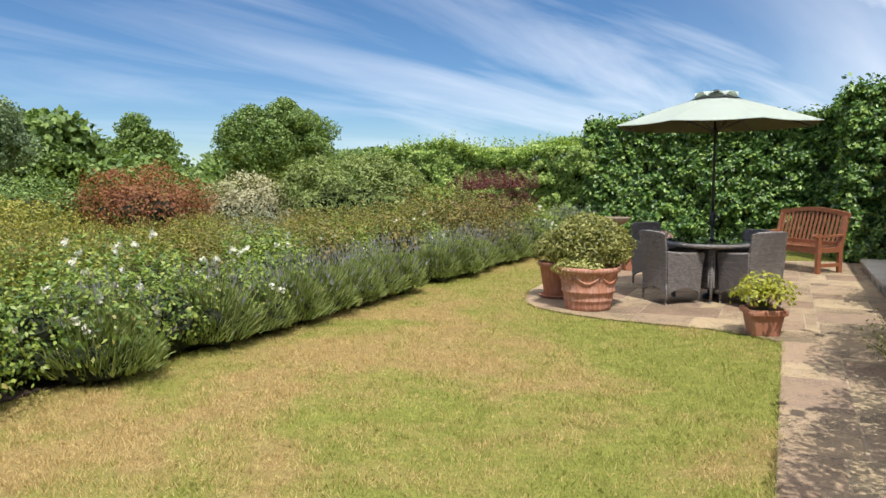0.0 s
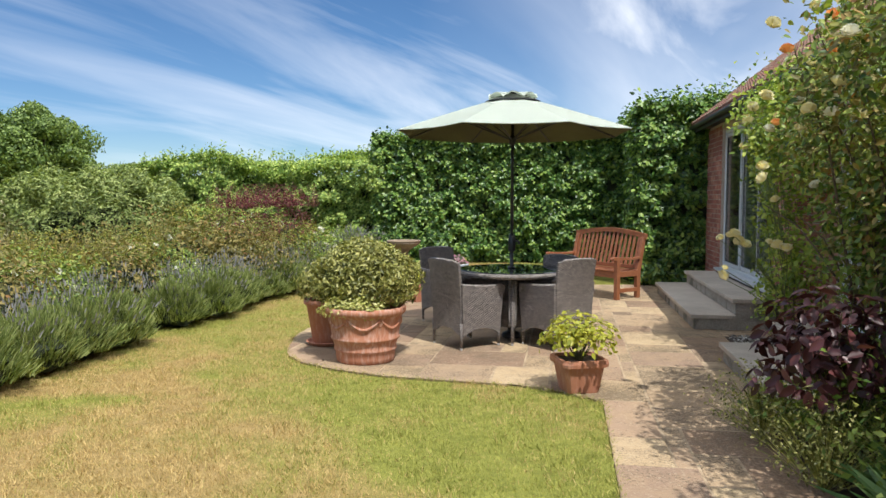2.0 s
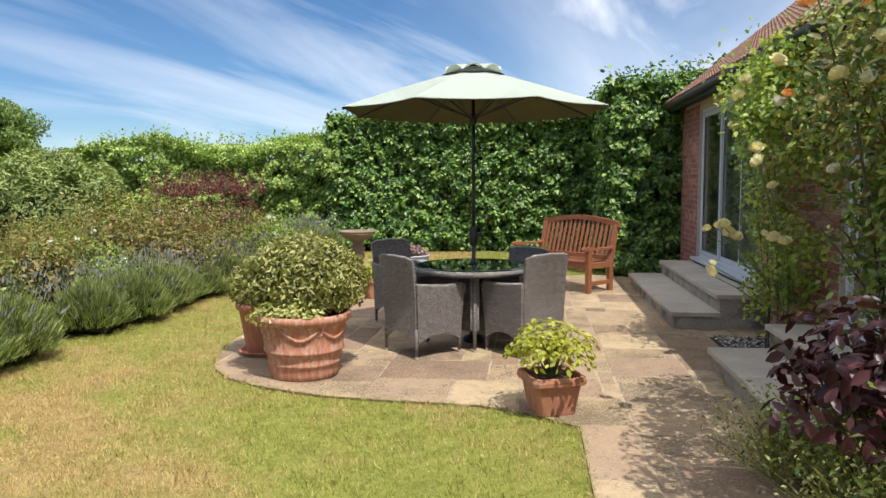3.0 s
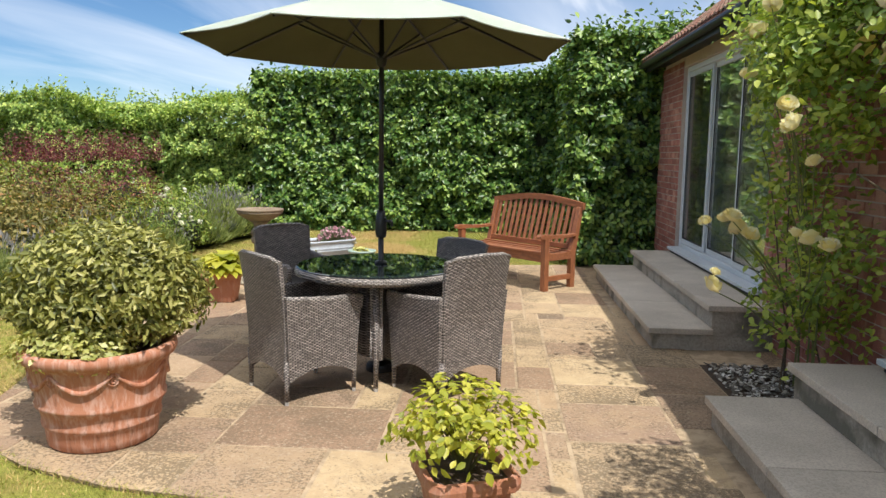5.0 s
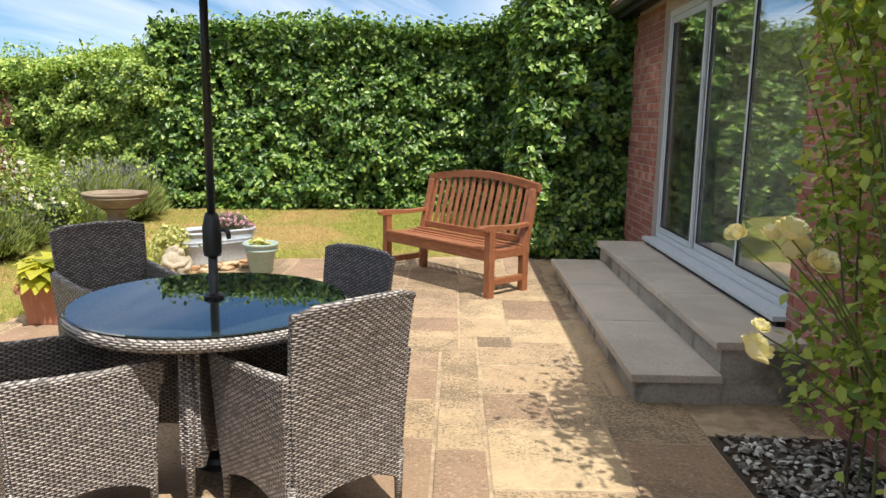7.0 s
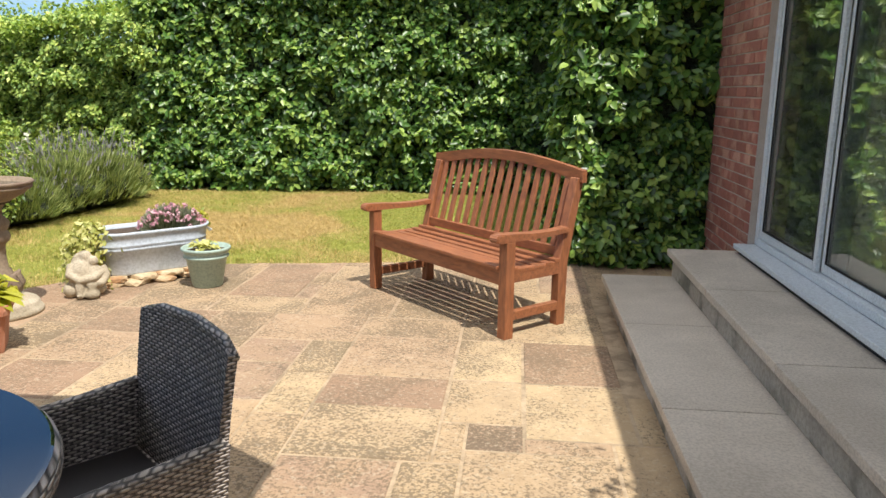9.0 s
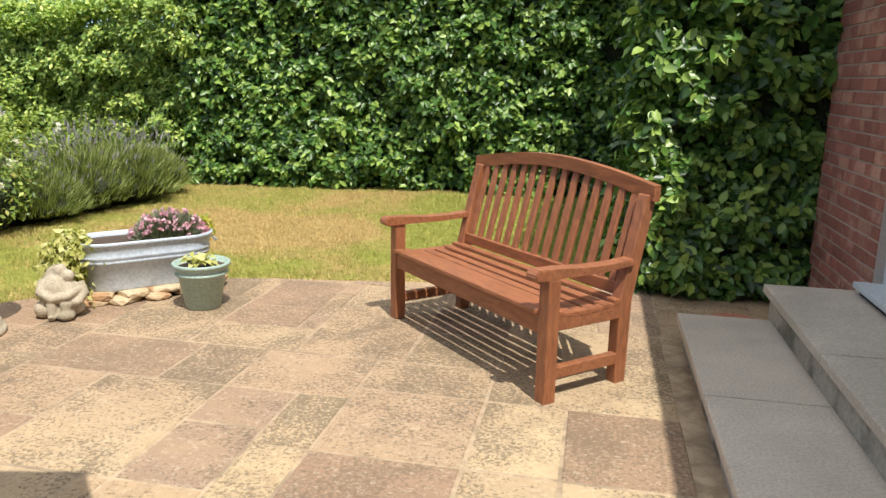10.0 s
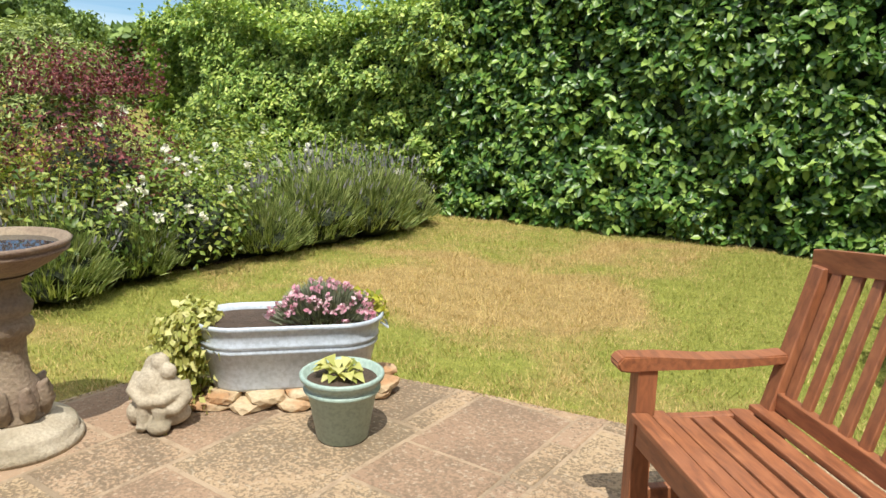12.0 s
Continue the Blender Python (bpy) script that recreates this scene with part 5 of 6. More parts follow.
hosta(pose(-2.39, 6.78, 0.265), 80, 0.31, L_LIME, "bright green hosta in the square pot")
hosta(pose(-1.97, 7.16, 0.245), 70, 0.25, L_LIME, "lime-yellow hosta in the square pot")

# zinc tub on rocks
TUBM = pose(-1.86, 8.83, 0.062, 0, 0, 46) @ Matrix.Diagonal((1.06, 1.04, 1.12, 1))


def zinc_tub():
    t = thing("zinc_tub", TUBM, "old oblong galvanised zinc tub used as a planter", "planter")

    def ring(L, W, z, b, n=20):
        vs = []
        for e in (1, -1):
            for i in range(n + 1):
                a = -math.pi / 2 + math.pi * i / n
                vs.append(b.verts.new((e * ((L - W) / 2 + W / 2 * math.cos(a)), e * W / 2 * math.sin(a), z)))
        return vs

    b = bmesh.new()
    prof = [(0.68, 0.27, 0.0), (0.685, 0.275, 0.012), (0.69, 0.28, 0.02), (0.752, 0.328, 0.160), (0.776, 0.350, 0.168), (0.776, 0.350, 0.178), (0.760, 0.336, 0.186), (0.784, 0.356, 0.194), (0.784, 0.356, 0.204), (0.772, 0.344, 0.212), (0.80, 0.365, 0.262),
            (0.822, 0.385, 0.268), (0.83, 0.392, 0.278), (0.822, 0.385, 0.290), (0.805, 0.368, 0.288), (0.79, 0.355, 0.262), (0.775, 0.345, 0.235)]
    rings = [ring(L, W, z, b) for L, W, z in prof]
    for a, c in zip(rings, rings[1:]):
        for i in range(len(a)):
            j = (i + 1) % len(a)
            b.faces.new([a[i], a[j], c[j], c[i]])
    b.faces.new(rings[0][::-1])
    part("body", b, M_ZINC, t, smooth=True)
    b = bmesh.new()
    lo, hi = ring(0.775, 0.345, 0.225, b), ring(0.785, 0.352, 0.262, b)
    b.faces.new(lo[::-1])
    b.faces.new(hi)
    for i in range(len(lo)):
        j = (i + 1) % len(lo)
        b.faces.new([lo[i], lo[j], hi[j], hi[i]])
    part("soil", b, M_SOIL, t, "dark potting soil")
    for s in (-1, 1):
        part("handle", tube([(s * 0.395, -0.05, 0.25), (s * 0.43, -0.045, 0.225), (s * 0.435, 0, 0.21), (s * 0.43, 0.045, 0.225), (s * 0.395, 0.05, 0.25)], [0.005] * 5, 6), M_ZINC, t, "wire carrying handle")


zinc_tub()
r6 = np.random.default_rng(6)
P, N = shell(2400, (0.23, 0.14, 0.12), 0.6, r6, -0.2)
Q, _ = shell(120, (0.24, 0.15, 0.13), 0.08, r6, 0.0)
plant("pink_dianthus", TUBM @ pose(0.15, 0, 0.27), "mound of pink flowers on grey-green leaves in the tub", "flowering plant",
      [("foliage", blades(P * 0.85, N + [0, 0, 0.8], 0.06, 0.008, 0.1, r6), L_GREY, ""), ("blossom", petals(Q + [0, 0, 0.015], 0.034, 7, r6), L_PINK, "pink blossoms")])
P, N = shell(700, (0.10, 0.13, 0.08), 0.6, r6, -0.4)
P2 = np.stack([r6.normal(-0.46, 0.06, 1000), r6.normal(-0.04, 0.09, 1000), r6.uniform(-0.33, 0.03, 1000)], 1)
P = np.concatenate([P + [-0.41, 0, 0.0], P2])
N = np.concatenate([N, np.tile([-1.0, -0.5, 0.6], (1000, 1))])
b = bmesh.new()
for k in range(8):
    tube([(-0.33, 0.02 * k - 0.08, -0.02), (-0.43, 0.025 * k - 0.1, 0.03), (-0.47, 0.03 * k - 0.14, -0.15), (-0.48, 0.03 * k - 0.14, -0.30)], [0.003] * 4, 5, bm=b)
plant("variegated_ivy", TUBM @ pose(0, 0, 0.275), "yellow-green ivy trailing down beside the tub", "ivy", [("foliage", leaves(P, N, 0.042, 0.75, 0.2, 0.5, 0.5, r6), L_VARI, "")], b)
P, N = shell(420, (0.11, 0.10, 0.10), 0.6, r6, -0.2)
plant("lime_sedum", TUBM @ pose(0.33, 0.04, 0.27), "small lime-yellow plant at the end of the tub", "plant", [("foliage", leaves(P, N, 0.035, 0.6, 0.2, 0.1, 0.5, r6), L_LIME, "")])


def stone(m, sx, sy, sz, mat, label, seed):
    b = bmesh.new()
    bmesh.ops.create_icosphere(b, subdivisions=2, radius=1.0)
    for v in b.verts:
        k = 1 + 0.28 * noise.noise(v.co * 1.6 + Vector((seed, seed, 0)))
        v.co = Vector((max(-0.8, min(0.8, v.co.x * k)) * sx, max(-0.8, min(0.8, v.co.y * k)) * sy, max(-0.6, min(0.62, v.co.z * k)) * sz))
    zlo = min(v.co.z for v in b.verts)
    for v in b.verts:
        v.co.z -= zlo
    o = part("rock", b, mat)
    o.matrix_basis = m
    return tagged(o, label, "rock", "rocks under the tub")


for k, (u, v, s) in enumerate(((-0.33, -0.13, 0.11), (-0.16, -0.15, 0.13), (0.02, -0.14, 0.14), (0.2, -0.15, 0.12), (0.35, -0.10, 0.11), (-0.35, 0.08, 0.11), (-0.1, 0.1, 0.14), (0.15, 0.1, 0.14), (0.36, 0.06, 0.11))):
    for lay in (0, 1):
        stone(Matrix.Translation((0, 0, -0.062 + 0.030 * lay)) @ TUBM @ pose(u + 0.05 * lay, v + 0.01 * lay, 0, 0, 0, 40 * k + 70 * lay), s * (1.0 - 0.12 * lay), s * 0.72, 0.027, M_ROCK, "flat golden rock propping up the tub", k * 3.1)


def green_pot():
    t = thing("green_pot", pose(-1.345, 8.63, 0), "sage green tapered plastic pot", "plant pot")
    part("body", lathe([(0, 0), (0.100, 0.0), (0.106, 0.006), (0.142, 0.205), (0.156, 0.212), (0.160, 0.22), (0.158, 0.228), (0.150, 0.232), (0.164, 0.262), (0.173, 0.268), (0.174, 0.282), (0.166, 0.288), (0.155, 0.283), (0.147, 0.25), (0, 0.25)], 48), M_GREENPOT, t, smooth=True)
    part("soil", lathe([(0, 0.255), (0.146, 0.255), (0, 0.262)], 24), M_SOIL, t)


green_pot()
hosta(pose(-1.365, 8.64, 0.25), 30, 0.125, L_VARI, "small cream-edged hosta in the green pot")


def statue():
    """Two seated figures in an embrace, as one worn stone shape."""
    b = bmesh.new()

    def ball(x, y, z, sx, sy, sz, rx=0, ry=0, rz=0):
        bmesh.ops.create_icosphere(b, subdivisions=3, radius=1.0, matrix=pose(x, y, z, rx, ry, rz) @ Matrix.Diagonal((sx, sy, sz, 1)))

    ball(0, 0.0, 0.05, 0.12, 0.09, 0.055)
    ball(-0.03, 0.0, 0.15, 0.085, 0.08, 0.12, 0, 12)
    ball(0.04, -0.01, 0.13, 0.075, 0.07, 0.10, 0, -15)
    ball(0.0, 0.0, 0.275, 0.036, 0.042, 0.04, 0, 35)
    ball(0.045, -0.02, 0.245, 0.034, 0.036, 0.036)
    ball(-0.10, -0.01, 0.05, 0.055, 0.06, 0.055)
    ball(0.03, -0.10, 0.028, 0.05, 0.045, 0.03)
    tube([(-0.09, 0.0, 0.22), (-0.105, -0.05, 0.16), (-0.04, -0.09, 0.125), (0.05, -0.085, 0.14), (0.10, -0.03, 0.17)], [0.03, 0.03, 0.026, 0.024, 0.022], 12, bm=b)
    tube([(0.10, 0.0, 0.20), (0.125, -0.03, 0.14), (0.10, -0.07, 0.10), (0.0, -0.085, 0.085)], [0.026, 0.026, 0.024, 0.02], 12, bm=b)
    tube([(0.0, 0.01, 0.29), (-0.05, 0.03, 0.26), (-0.085, 0.02, 0.21)], [0.03, 0.034, 0.02], 12, bm=b)
    for x in (-0.045, 0.03):
        tube([(x, -0.03, 0.10), (x, -0.085, 0.085), (x, -0.095, 0.03), (x, -0.12, 0.015)], [0.035, 0.03, 0.024, 0.02], 10, bm=b)
    me = bpy.data.meshes.new("statue")
    b.to_mesh(me)
    b.free()
    me.materials.append(M_STONE)
    ob = new("statue", me)
    ob.matrix_basis = pose(-2.03, 8.25, 0.0, 0, 0, 28)
    md = ob.modifiers.new("blend", "REMESH")
    md.mode, md.voxel_size, md.use_smooth_shade = "VOXEL", 0.007, True
    sm = ob.modifiers.new("worn", "SMOOTH")
    sm.factor, sm.iterations = 0.5, 3
    tagged(ob, "small worn cast-stone statue of an embracing pair", "statue")


statue()


def bird_bath():
    t = thing("bird_bath", pose(-2.34, 7.79, 0), "weathered cast-stone bird bath on a turned pedestal", "bird bath")
    part("foot", lathe([(0, 0.0), (0.247, 0.0), (0.249, 0.02), (0.24, 0.035), (0.228, 0.04), (0.228, 0.065), (0.215, 0.08), (0.185, 0.092), (0.15, 0.11), (0.12, 0.115), (0, 0.115)], 48), M_STONE, t, smooth=True)
    col = part("pedestal", lathe([(0, 0.112), (0.12, 0.112), (0.125, 0.125), (0.11, 0.14), (0.115, 0.20), (0.10, 0.25), (0.075, 0.29), (0.068, 0.36), (0.07, 0.44), (0.095, 0.46), (0.105, 0.485), (0.10, 0.51), (0.085, 0.525), (0.10, 0.55), (0.108, 0.575), (0.09, 0.60), (0.072, 0.62), (0.07, 0.66), (0.095, 0.69), (0.12, 0.70), (0, 0.70)], 40), M_BATH, t, smooth=True)
    for k in range(8):
        a = math.pi / 4 * k
        b = tube([(0.105 * math.cos(a), 0.105 * math.sin(a), 0.13), (0.125 * math.cos(a), 0.125 * math.sin(a), 0.19), (0.112 * math.cos(a), 0.112 * math.sin(a), 0.245), (0.135 * math.cos(a), 0.135 * math.sin(a), 0.262)], [0.028, 0.036, 0.024, 0.008], 8)
        part("acanthus_leaf", b, M_BATH, col, smooth=True)
    part("bowl", lathe([(0, 0.695), (0.095, 0.695), (0.145, 0.72), (0.205, 0.755), (0.240, 0.785), (0.251, 0.79), (0.253, 0.80), (0.246, 0.806), (0.258, 0.816), (0.264, 0.828), (0.254, 0.836), (0.236, 0.832), (0.212, 0.80), (0.15, 0.77), (0, 0.76)], 56), M_BATH, t, smooth=True)
    part("water", lathe([(0, 0.808), (0.217, 0.808), (0.213, 0.801), (0, 0.801)], 40), M_WATER, t, "still water in the bowl")


bird_bath()

# ---- the long flower border ----


def inner_mass(radii, seed, t):
    """The twiggy inside of a bush, coloured near-black as its shade; it also stops the light."""
    b = bmesh.new()
    bmesh.ops.create_icosphere(b, subdivisions=3, radius=1.0)
    for v in b.verts:
        k = 1 + 0.35 * noise.noise(v.co * 2.3 + Vector((seed, 0, 0)))
        v.co = Vector((v.co.x * k * radii[0], v.co.y * k * radii[1], max(v.co.z * k, -0.95) * radii[2] + radii[2] * 0.93))
    part("inner_growth", b, M_INNER_SHADE, t, "near-black twiggy core, coloured as the shade inside")


def lavender(seed, m, name="lavender_bush", label="grey-green lavender bush with faint mauve flower spikes"):
    r = np.random.default_rng(seed)
    n = 9000
    a, e = r.uniform(0, 2 * math.pi, n), r.uniform(0.16, 1.5, n)
    q = np.stack([np.cos(a) * np.cos(e), np.sin(a) * np.cos(e), np.sin(e)], 1)
    D = unit(q * [0.75, 0.75, 0.5] + [0, 0, 0.75] + 0.22 * r.normal(size=(n, 3)))
    tuft = np.array([noise.noise(Vector(p) * 5.5 + Vector((seed, 0, 0))) for p in q])
    keep = (tuft > -0.10) | (r.random(n) < 0.2)
    base = q * [0.45, 0.45, 0.42] * (0.72 + 0.28 * r.random((n, 1))) * (1 + lump(q, 0.16, 4.0) + 0.28 * tuft)[:, None] + [0, 0, 0.02]
    base, D = base[keep], D[keep]
    n = len(base)
    V1 = blades(base, D, r.uniform(0.05, 0.15, n), 0.0095, 0.05, r)
    k = 170
    D2 = unit(D[:k] + [0, 0, 0.45])
    base2 = base[:k] + D2 * 0.06
    V2 = blades(base2, D2, r.uniform(0.18, 0.33, k), 0.0045, 0.05, r)
    tips = base2 + D2 * r.uniform(0.18, 0.30, (k, 1))
    t = thing(name, m, label, "lavender", "lavender edging of the border")
    inner_mass((0.34, 0.34, 0.20), seed, t)
    leaf_part("foliage", join(V1, V2), L_LAV, t)
    leaf_part("bloom", blades(tips, D2, 0.06, 0.014, 0.02, r), L_LAVF, t, "mauve flower spikes")
    return t


def bush(seed, m, radii, n, leaf, mat, name, label, category="shrub", group="", aspect=0.55, up=0.6, flowers=None, depth=0.7, extra=None):
    r = np.random.default_rng(seed)
    P, N = shell(n, radii, depth, r, -0.8)
    P[:, 2] += radii[2] * 0.95
    P = P[P[:, 2] > 0.01]
    N = N[:len(P)]
    tuft = np.array([noise.noise(Vector(p) * 4.0 / max(radii[0], 0.5) + Vector((seed, 0, 0))) for p in P])
    keep = (tuft > -0.15) | (r.random(len(P)) < 0.35)
    P = (P * (1 + 0.22 * tuft)[:, None])[keep]
    fol = [("foliage", leaves(P, N[keep] + [0, 0, up], leaf, aspect, 0.25, 0.1, 0.6, r), mat, "")]
    if flowers:
        k, size, fm, fl = flowers
        Q, _ = shell(k, (radii[0] * 1.02, radii[1] * 1.02, radii[2] * 1.05), 0.05, r, 0.0)
        fol.append(("blossom", petals(Q + [0, 0, radii[2] * 0.97], size, 10, r), fm, fl))
    if extra:
        fol.extend(extra(r))
    t = plant(name, m, label, category, fol, twigs(16, min(radii[0], radii[1]) * 0.75, 0.0, radii[2] * 1.7, 0.007, r), group)
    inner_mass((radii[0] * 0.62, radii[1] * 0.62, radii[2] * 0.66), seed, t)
    return t


def spin(x, y, z=0.0, s=1.0, r=None):
    return pose(x, y, z, 0, 0, (r or rng).uniform(0, 360)) @ Matrix.Scale(s, 4)


rb = np.random.default_rng(21)
kinds = [lavender(31 + k, spin(-4.38, -5.6 + 0.66 * k, 0, 1.0, rb)) for k in range(3)]
y = -5.6 + 0.66 * 3
k = 0
while y < 13.2:
    x = -4.38 + 0.02 * max(y - 5, 0) + rb.uniform(-0.06, 0.06)
    if (k % 5 != 3 and y > 0.2) or y > 11.3 or (k % 2 == 0 and y > -1.6):
        copy_thing(kinds[k % 3], spin(x, y, 0, rb.uniform(0.78, 1.02) * (1.15 if y > 11 else 1.0), rb))
    k += 1
    y += rb.uniform(0.52, 0.68)

white = (5, 0.075, L_WHITE, "open white rose blossoms")
rose_kinds = [bush(51 + k, spin(-4.75 - 0.1 * k, (-1.5, 1.6, 9.9)[k], 0, 1.0, rb), (0.52, 0.52, 0.42), 2600, 0.050, L_ROSE, "rose_bush", "white-flowered shrub rose with yellow-green leaves", "rose", "roses in the border", flowers=white) for k in range(3)]
for k, (x, y, s) in enumerate(((-4.55, -0.4, 0.95), (-4.5, -1.1, 1.0), (-4.52, -2.3, 1.0), (-4.5, -3.1, 1.0), (-4.55, 0.5, 0.95), (-4.5, -3.9, 1.0), (-5.2, -1.9, 1.1), (-5.2, -0.6, 1.1), (-4.8, 3.4, 0.85), (-4.7, 5.7, 0.85), (-4.75, 7.6, 0.9), (-4.5, 10.7, 0.85), (-5.3, -3.0, 1.1), (-5.5, 0.4, 1.1), (-5.5, 2.4, 1.05), (-5.6, 4.5, 1.0), (-5.5, 6.4, 1.05), (-5.5, 11.6, 1.2), (-4.45, 9.3, 1.0), (-4.4, 10.1, 1.05), (-5.0, 12.6, 1.15), (-4.9, 11.2, 1.1), (-6.2, 10.6, 1.3), (-6.3, 11.9, 1.35), (-5.6, 8.0, 1.0))):
    copy_thing(rose_kinds[k % 3], spin(x, y, 0, s, rb))

mats = [(L_BRONZE, "bronze-tinted shrub rose going to seed", "bronze"), (L_ROSE, "yellow-green leafy border perennial", "green"), (L_GOLD, "golden-leaved low border shrub in leaf", "gold"), (L_GREY, "grey-green bushy border perennial in leaf", "grey")]


def seed_heads(mat, rad, h):
    """Thin upright stems with small ragged heads above a border plant."""
    def f(r):
        k = 70
        a, q = r.uniform(0, 2 * math.pi, k), rad * np.sqrt(r.random(k))
        S = np.stack([q * np.cos(a), q * np.sin(a), np.full(k, h * 0.6)], 1)
        D = unit(np.stack([0.5 * np.cos(a) * q, 0.5 * np.sin(a) * q, np.ones(k)], 1) + 0.12 * r.normal(size=(k, 3)))
        L = h * r.uniform(0.45, 0.85, k)
        tips = np.repeat(S + D * L[:, None], 7, axis=0) + 0.028 * r.normal(size=(7 * k, 3))
        return [("new_growth", join(blades(S, D, L, 0.007, 0.03, r), leaves(tips, np.tile([0, 0, 0.6], (len(tips), 1)), 0.036, 0.55, 0.2, 0.0, 0.9, r)), mat, "wispy stems going to seed")]
    return f


back = []
for k, (mt, lab, _) in enumerate(mats):
    back.append(bush(71 + k, spin(-6.4 - 0.3 * k, -2.0 + 2.1 * k, 0, 1.0, rb), (0.62, 0.62, 0.46), 2200, 0.066, mt, "border_shrub", lab, "shrub", "shrubs behind the lavender", aspect=0.5, extra=seed_heads((L_BRONZE, L_GOLD, L_BRONZE, L_GREY)[k], 0.5, 0.75)))
for x in (-6.5, -7.5, -8.6, -9.8, -11.2):
    y = -4.6 + rb.uniform(0, 0.5)
    while y < 12.6:
        pick = rb.choice(4, p=(0.20, 0.32, 0.46, 0.02) if (y < 2.5) else (0.34, 0.46, 0.15, 0.05))
        if not (y > 10 and -11.8 < x < -7.2):
            copy_thing(back[pick], spin(x + rb.uniform(-0.25, 0.25), y, 0, rb.uniform(0.72, 1.05) * (0.95 if x > -8 else 0.80), rb))
        y += rb.uniform(0.85, 1.1)
for x, y, s in ((-4.75, 8.3, 1.05), (-4.7, 7.3, 1.0), (-5.2, 7.5, 1.15), (-5.9, 7.7, 1.25), (-4.6, 9.0, 0.95), (-6.2, 9.2, 1.3), (-5.6, 5.6, 1.05), (-5.4, 3.4, 1.0)):
    copy_thing(back[rb.choice(3, p=(0.6, 0.3, 0.1))], spin(x, y, 0, s, rb))


def plumes(rad, h):
    def f(r):
        k = 150
        a, q = r.uniform(0, 2 * math.pi, k), rad * np.sqrt(r.random(k))
        S = np.stack([q * np.cos(a), q * np.sin(a), np.full(k, h)], 1)
        Q = np.repeat(S, 16, axis=0)
        Q[:, 2] += np.tile(np.linspace(0, 1, 16), k) * np.repeat(r.uniform(0.12, 0.42, k), 16)
        Q[:, :2] += 0.018 * r.normal(size=(len(Q), 2))
        return [("new_growth", leaves(Q, np.tile([0, 0, 0.4], (len(Q), 1)), 0.032, 0.6, 0.2, 0.0, 1.0, r), L_BERB, "upright dark shoots")]
    return f


bush(91, pose(-4.95, 9.65, 0), (0.66, 0.66, 0.76), 4200, 0.042, L_BERB, "berberis_bush", "dark purple-leaved berberis bush in the border", up=0.3, extra=plumes(0.58, 1.34))
bush(92, pose(-5.35, 8.65, 0), (0.66, 0.66, 0.74), 3200, 0.042, L_BERB, "berberis_bush", "dark purple-leaved berberis bush in the border", up=0.3, extra=plumes(0.55, 1.32))


def willow_clumps(r):
    out = []
    for k in range(26):
        a, q = r.uniform(0, 2 * math.pi), math.sqrt(r.random())
        h = math.sqrt(max(1 - q * q, 0.05))
        P, N = shell(520, (0.34, 0.30, 0.30), 0.7, r, -0.5)
        out.append((P + [2.1 * q * math.cos(a), 1.15 * q * math.sin(a), 1.0 + 1.0 * h * r.uniform(0.9, 1.12)], N))
    P, N = np.concatenate([o[0] for o in out]), np.concatenate([o[1] for o in out])
    return [("new_growth", leaves(P, N + [0, 0, 1.0], 0.11, 0.3, 0.25, 0.1, 0.7, r), L_WILLOW, "")]


bush(93, pose(-9.9, 11.2, 0), (2.2, 1.25, 1.0), 20000, 0.11, L_WILLOW, "willow_bush", "broad grey-green shrubby willow bush", up=0.8, aspect=0.3, depth=0.85, extra=willow_clumps)
bush(94, pose(-12.6, 10.4, 0), (1.3, 1.1, 0.86), 9000, 0.09, L_CREAM, "cream_shrub", "pale cream-leaved shrub in the border", up=0.5)
bush(95, pose(-14.9, 9.0, 0), (2.1, 1.6, 0.95), 16000, 0.085, L_RED, "smoke_bush", "rounded rust-red smoke bush in the border", up=0.5)
bush(96, pose(-15.5, 5.2, 0), (1.8, 1.8, 0.62), 9000, 0.08, L_GOLD, "golden_shrub", "low golden-yellow shrub in the border", up=0.5)
bush(97, pose(-13.0, 3.0, 0), (1.6, 1.6, 0.60), 9000, 0.08, L_GOLD, "golden_shrub", "low golden-yellow shrub in the border", up=0.5)
bush(98, pose(-17.5, 12.6, 0), (2.2, 1.4, 0.95), 10000, 0.10, L_TREE, "green_shrub", "rounded green shrub at the back of the border", up=0.5)
bush(99, pose(-17.8, 8.0, 0), (2.2, 2.0, 0.85), 10000, 0.10, L_TREE, "green_shrub", "rounded green shrub at the back of the border", up=0.5)

# ---- planting by the house ----


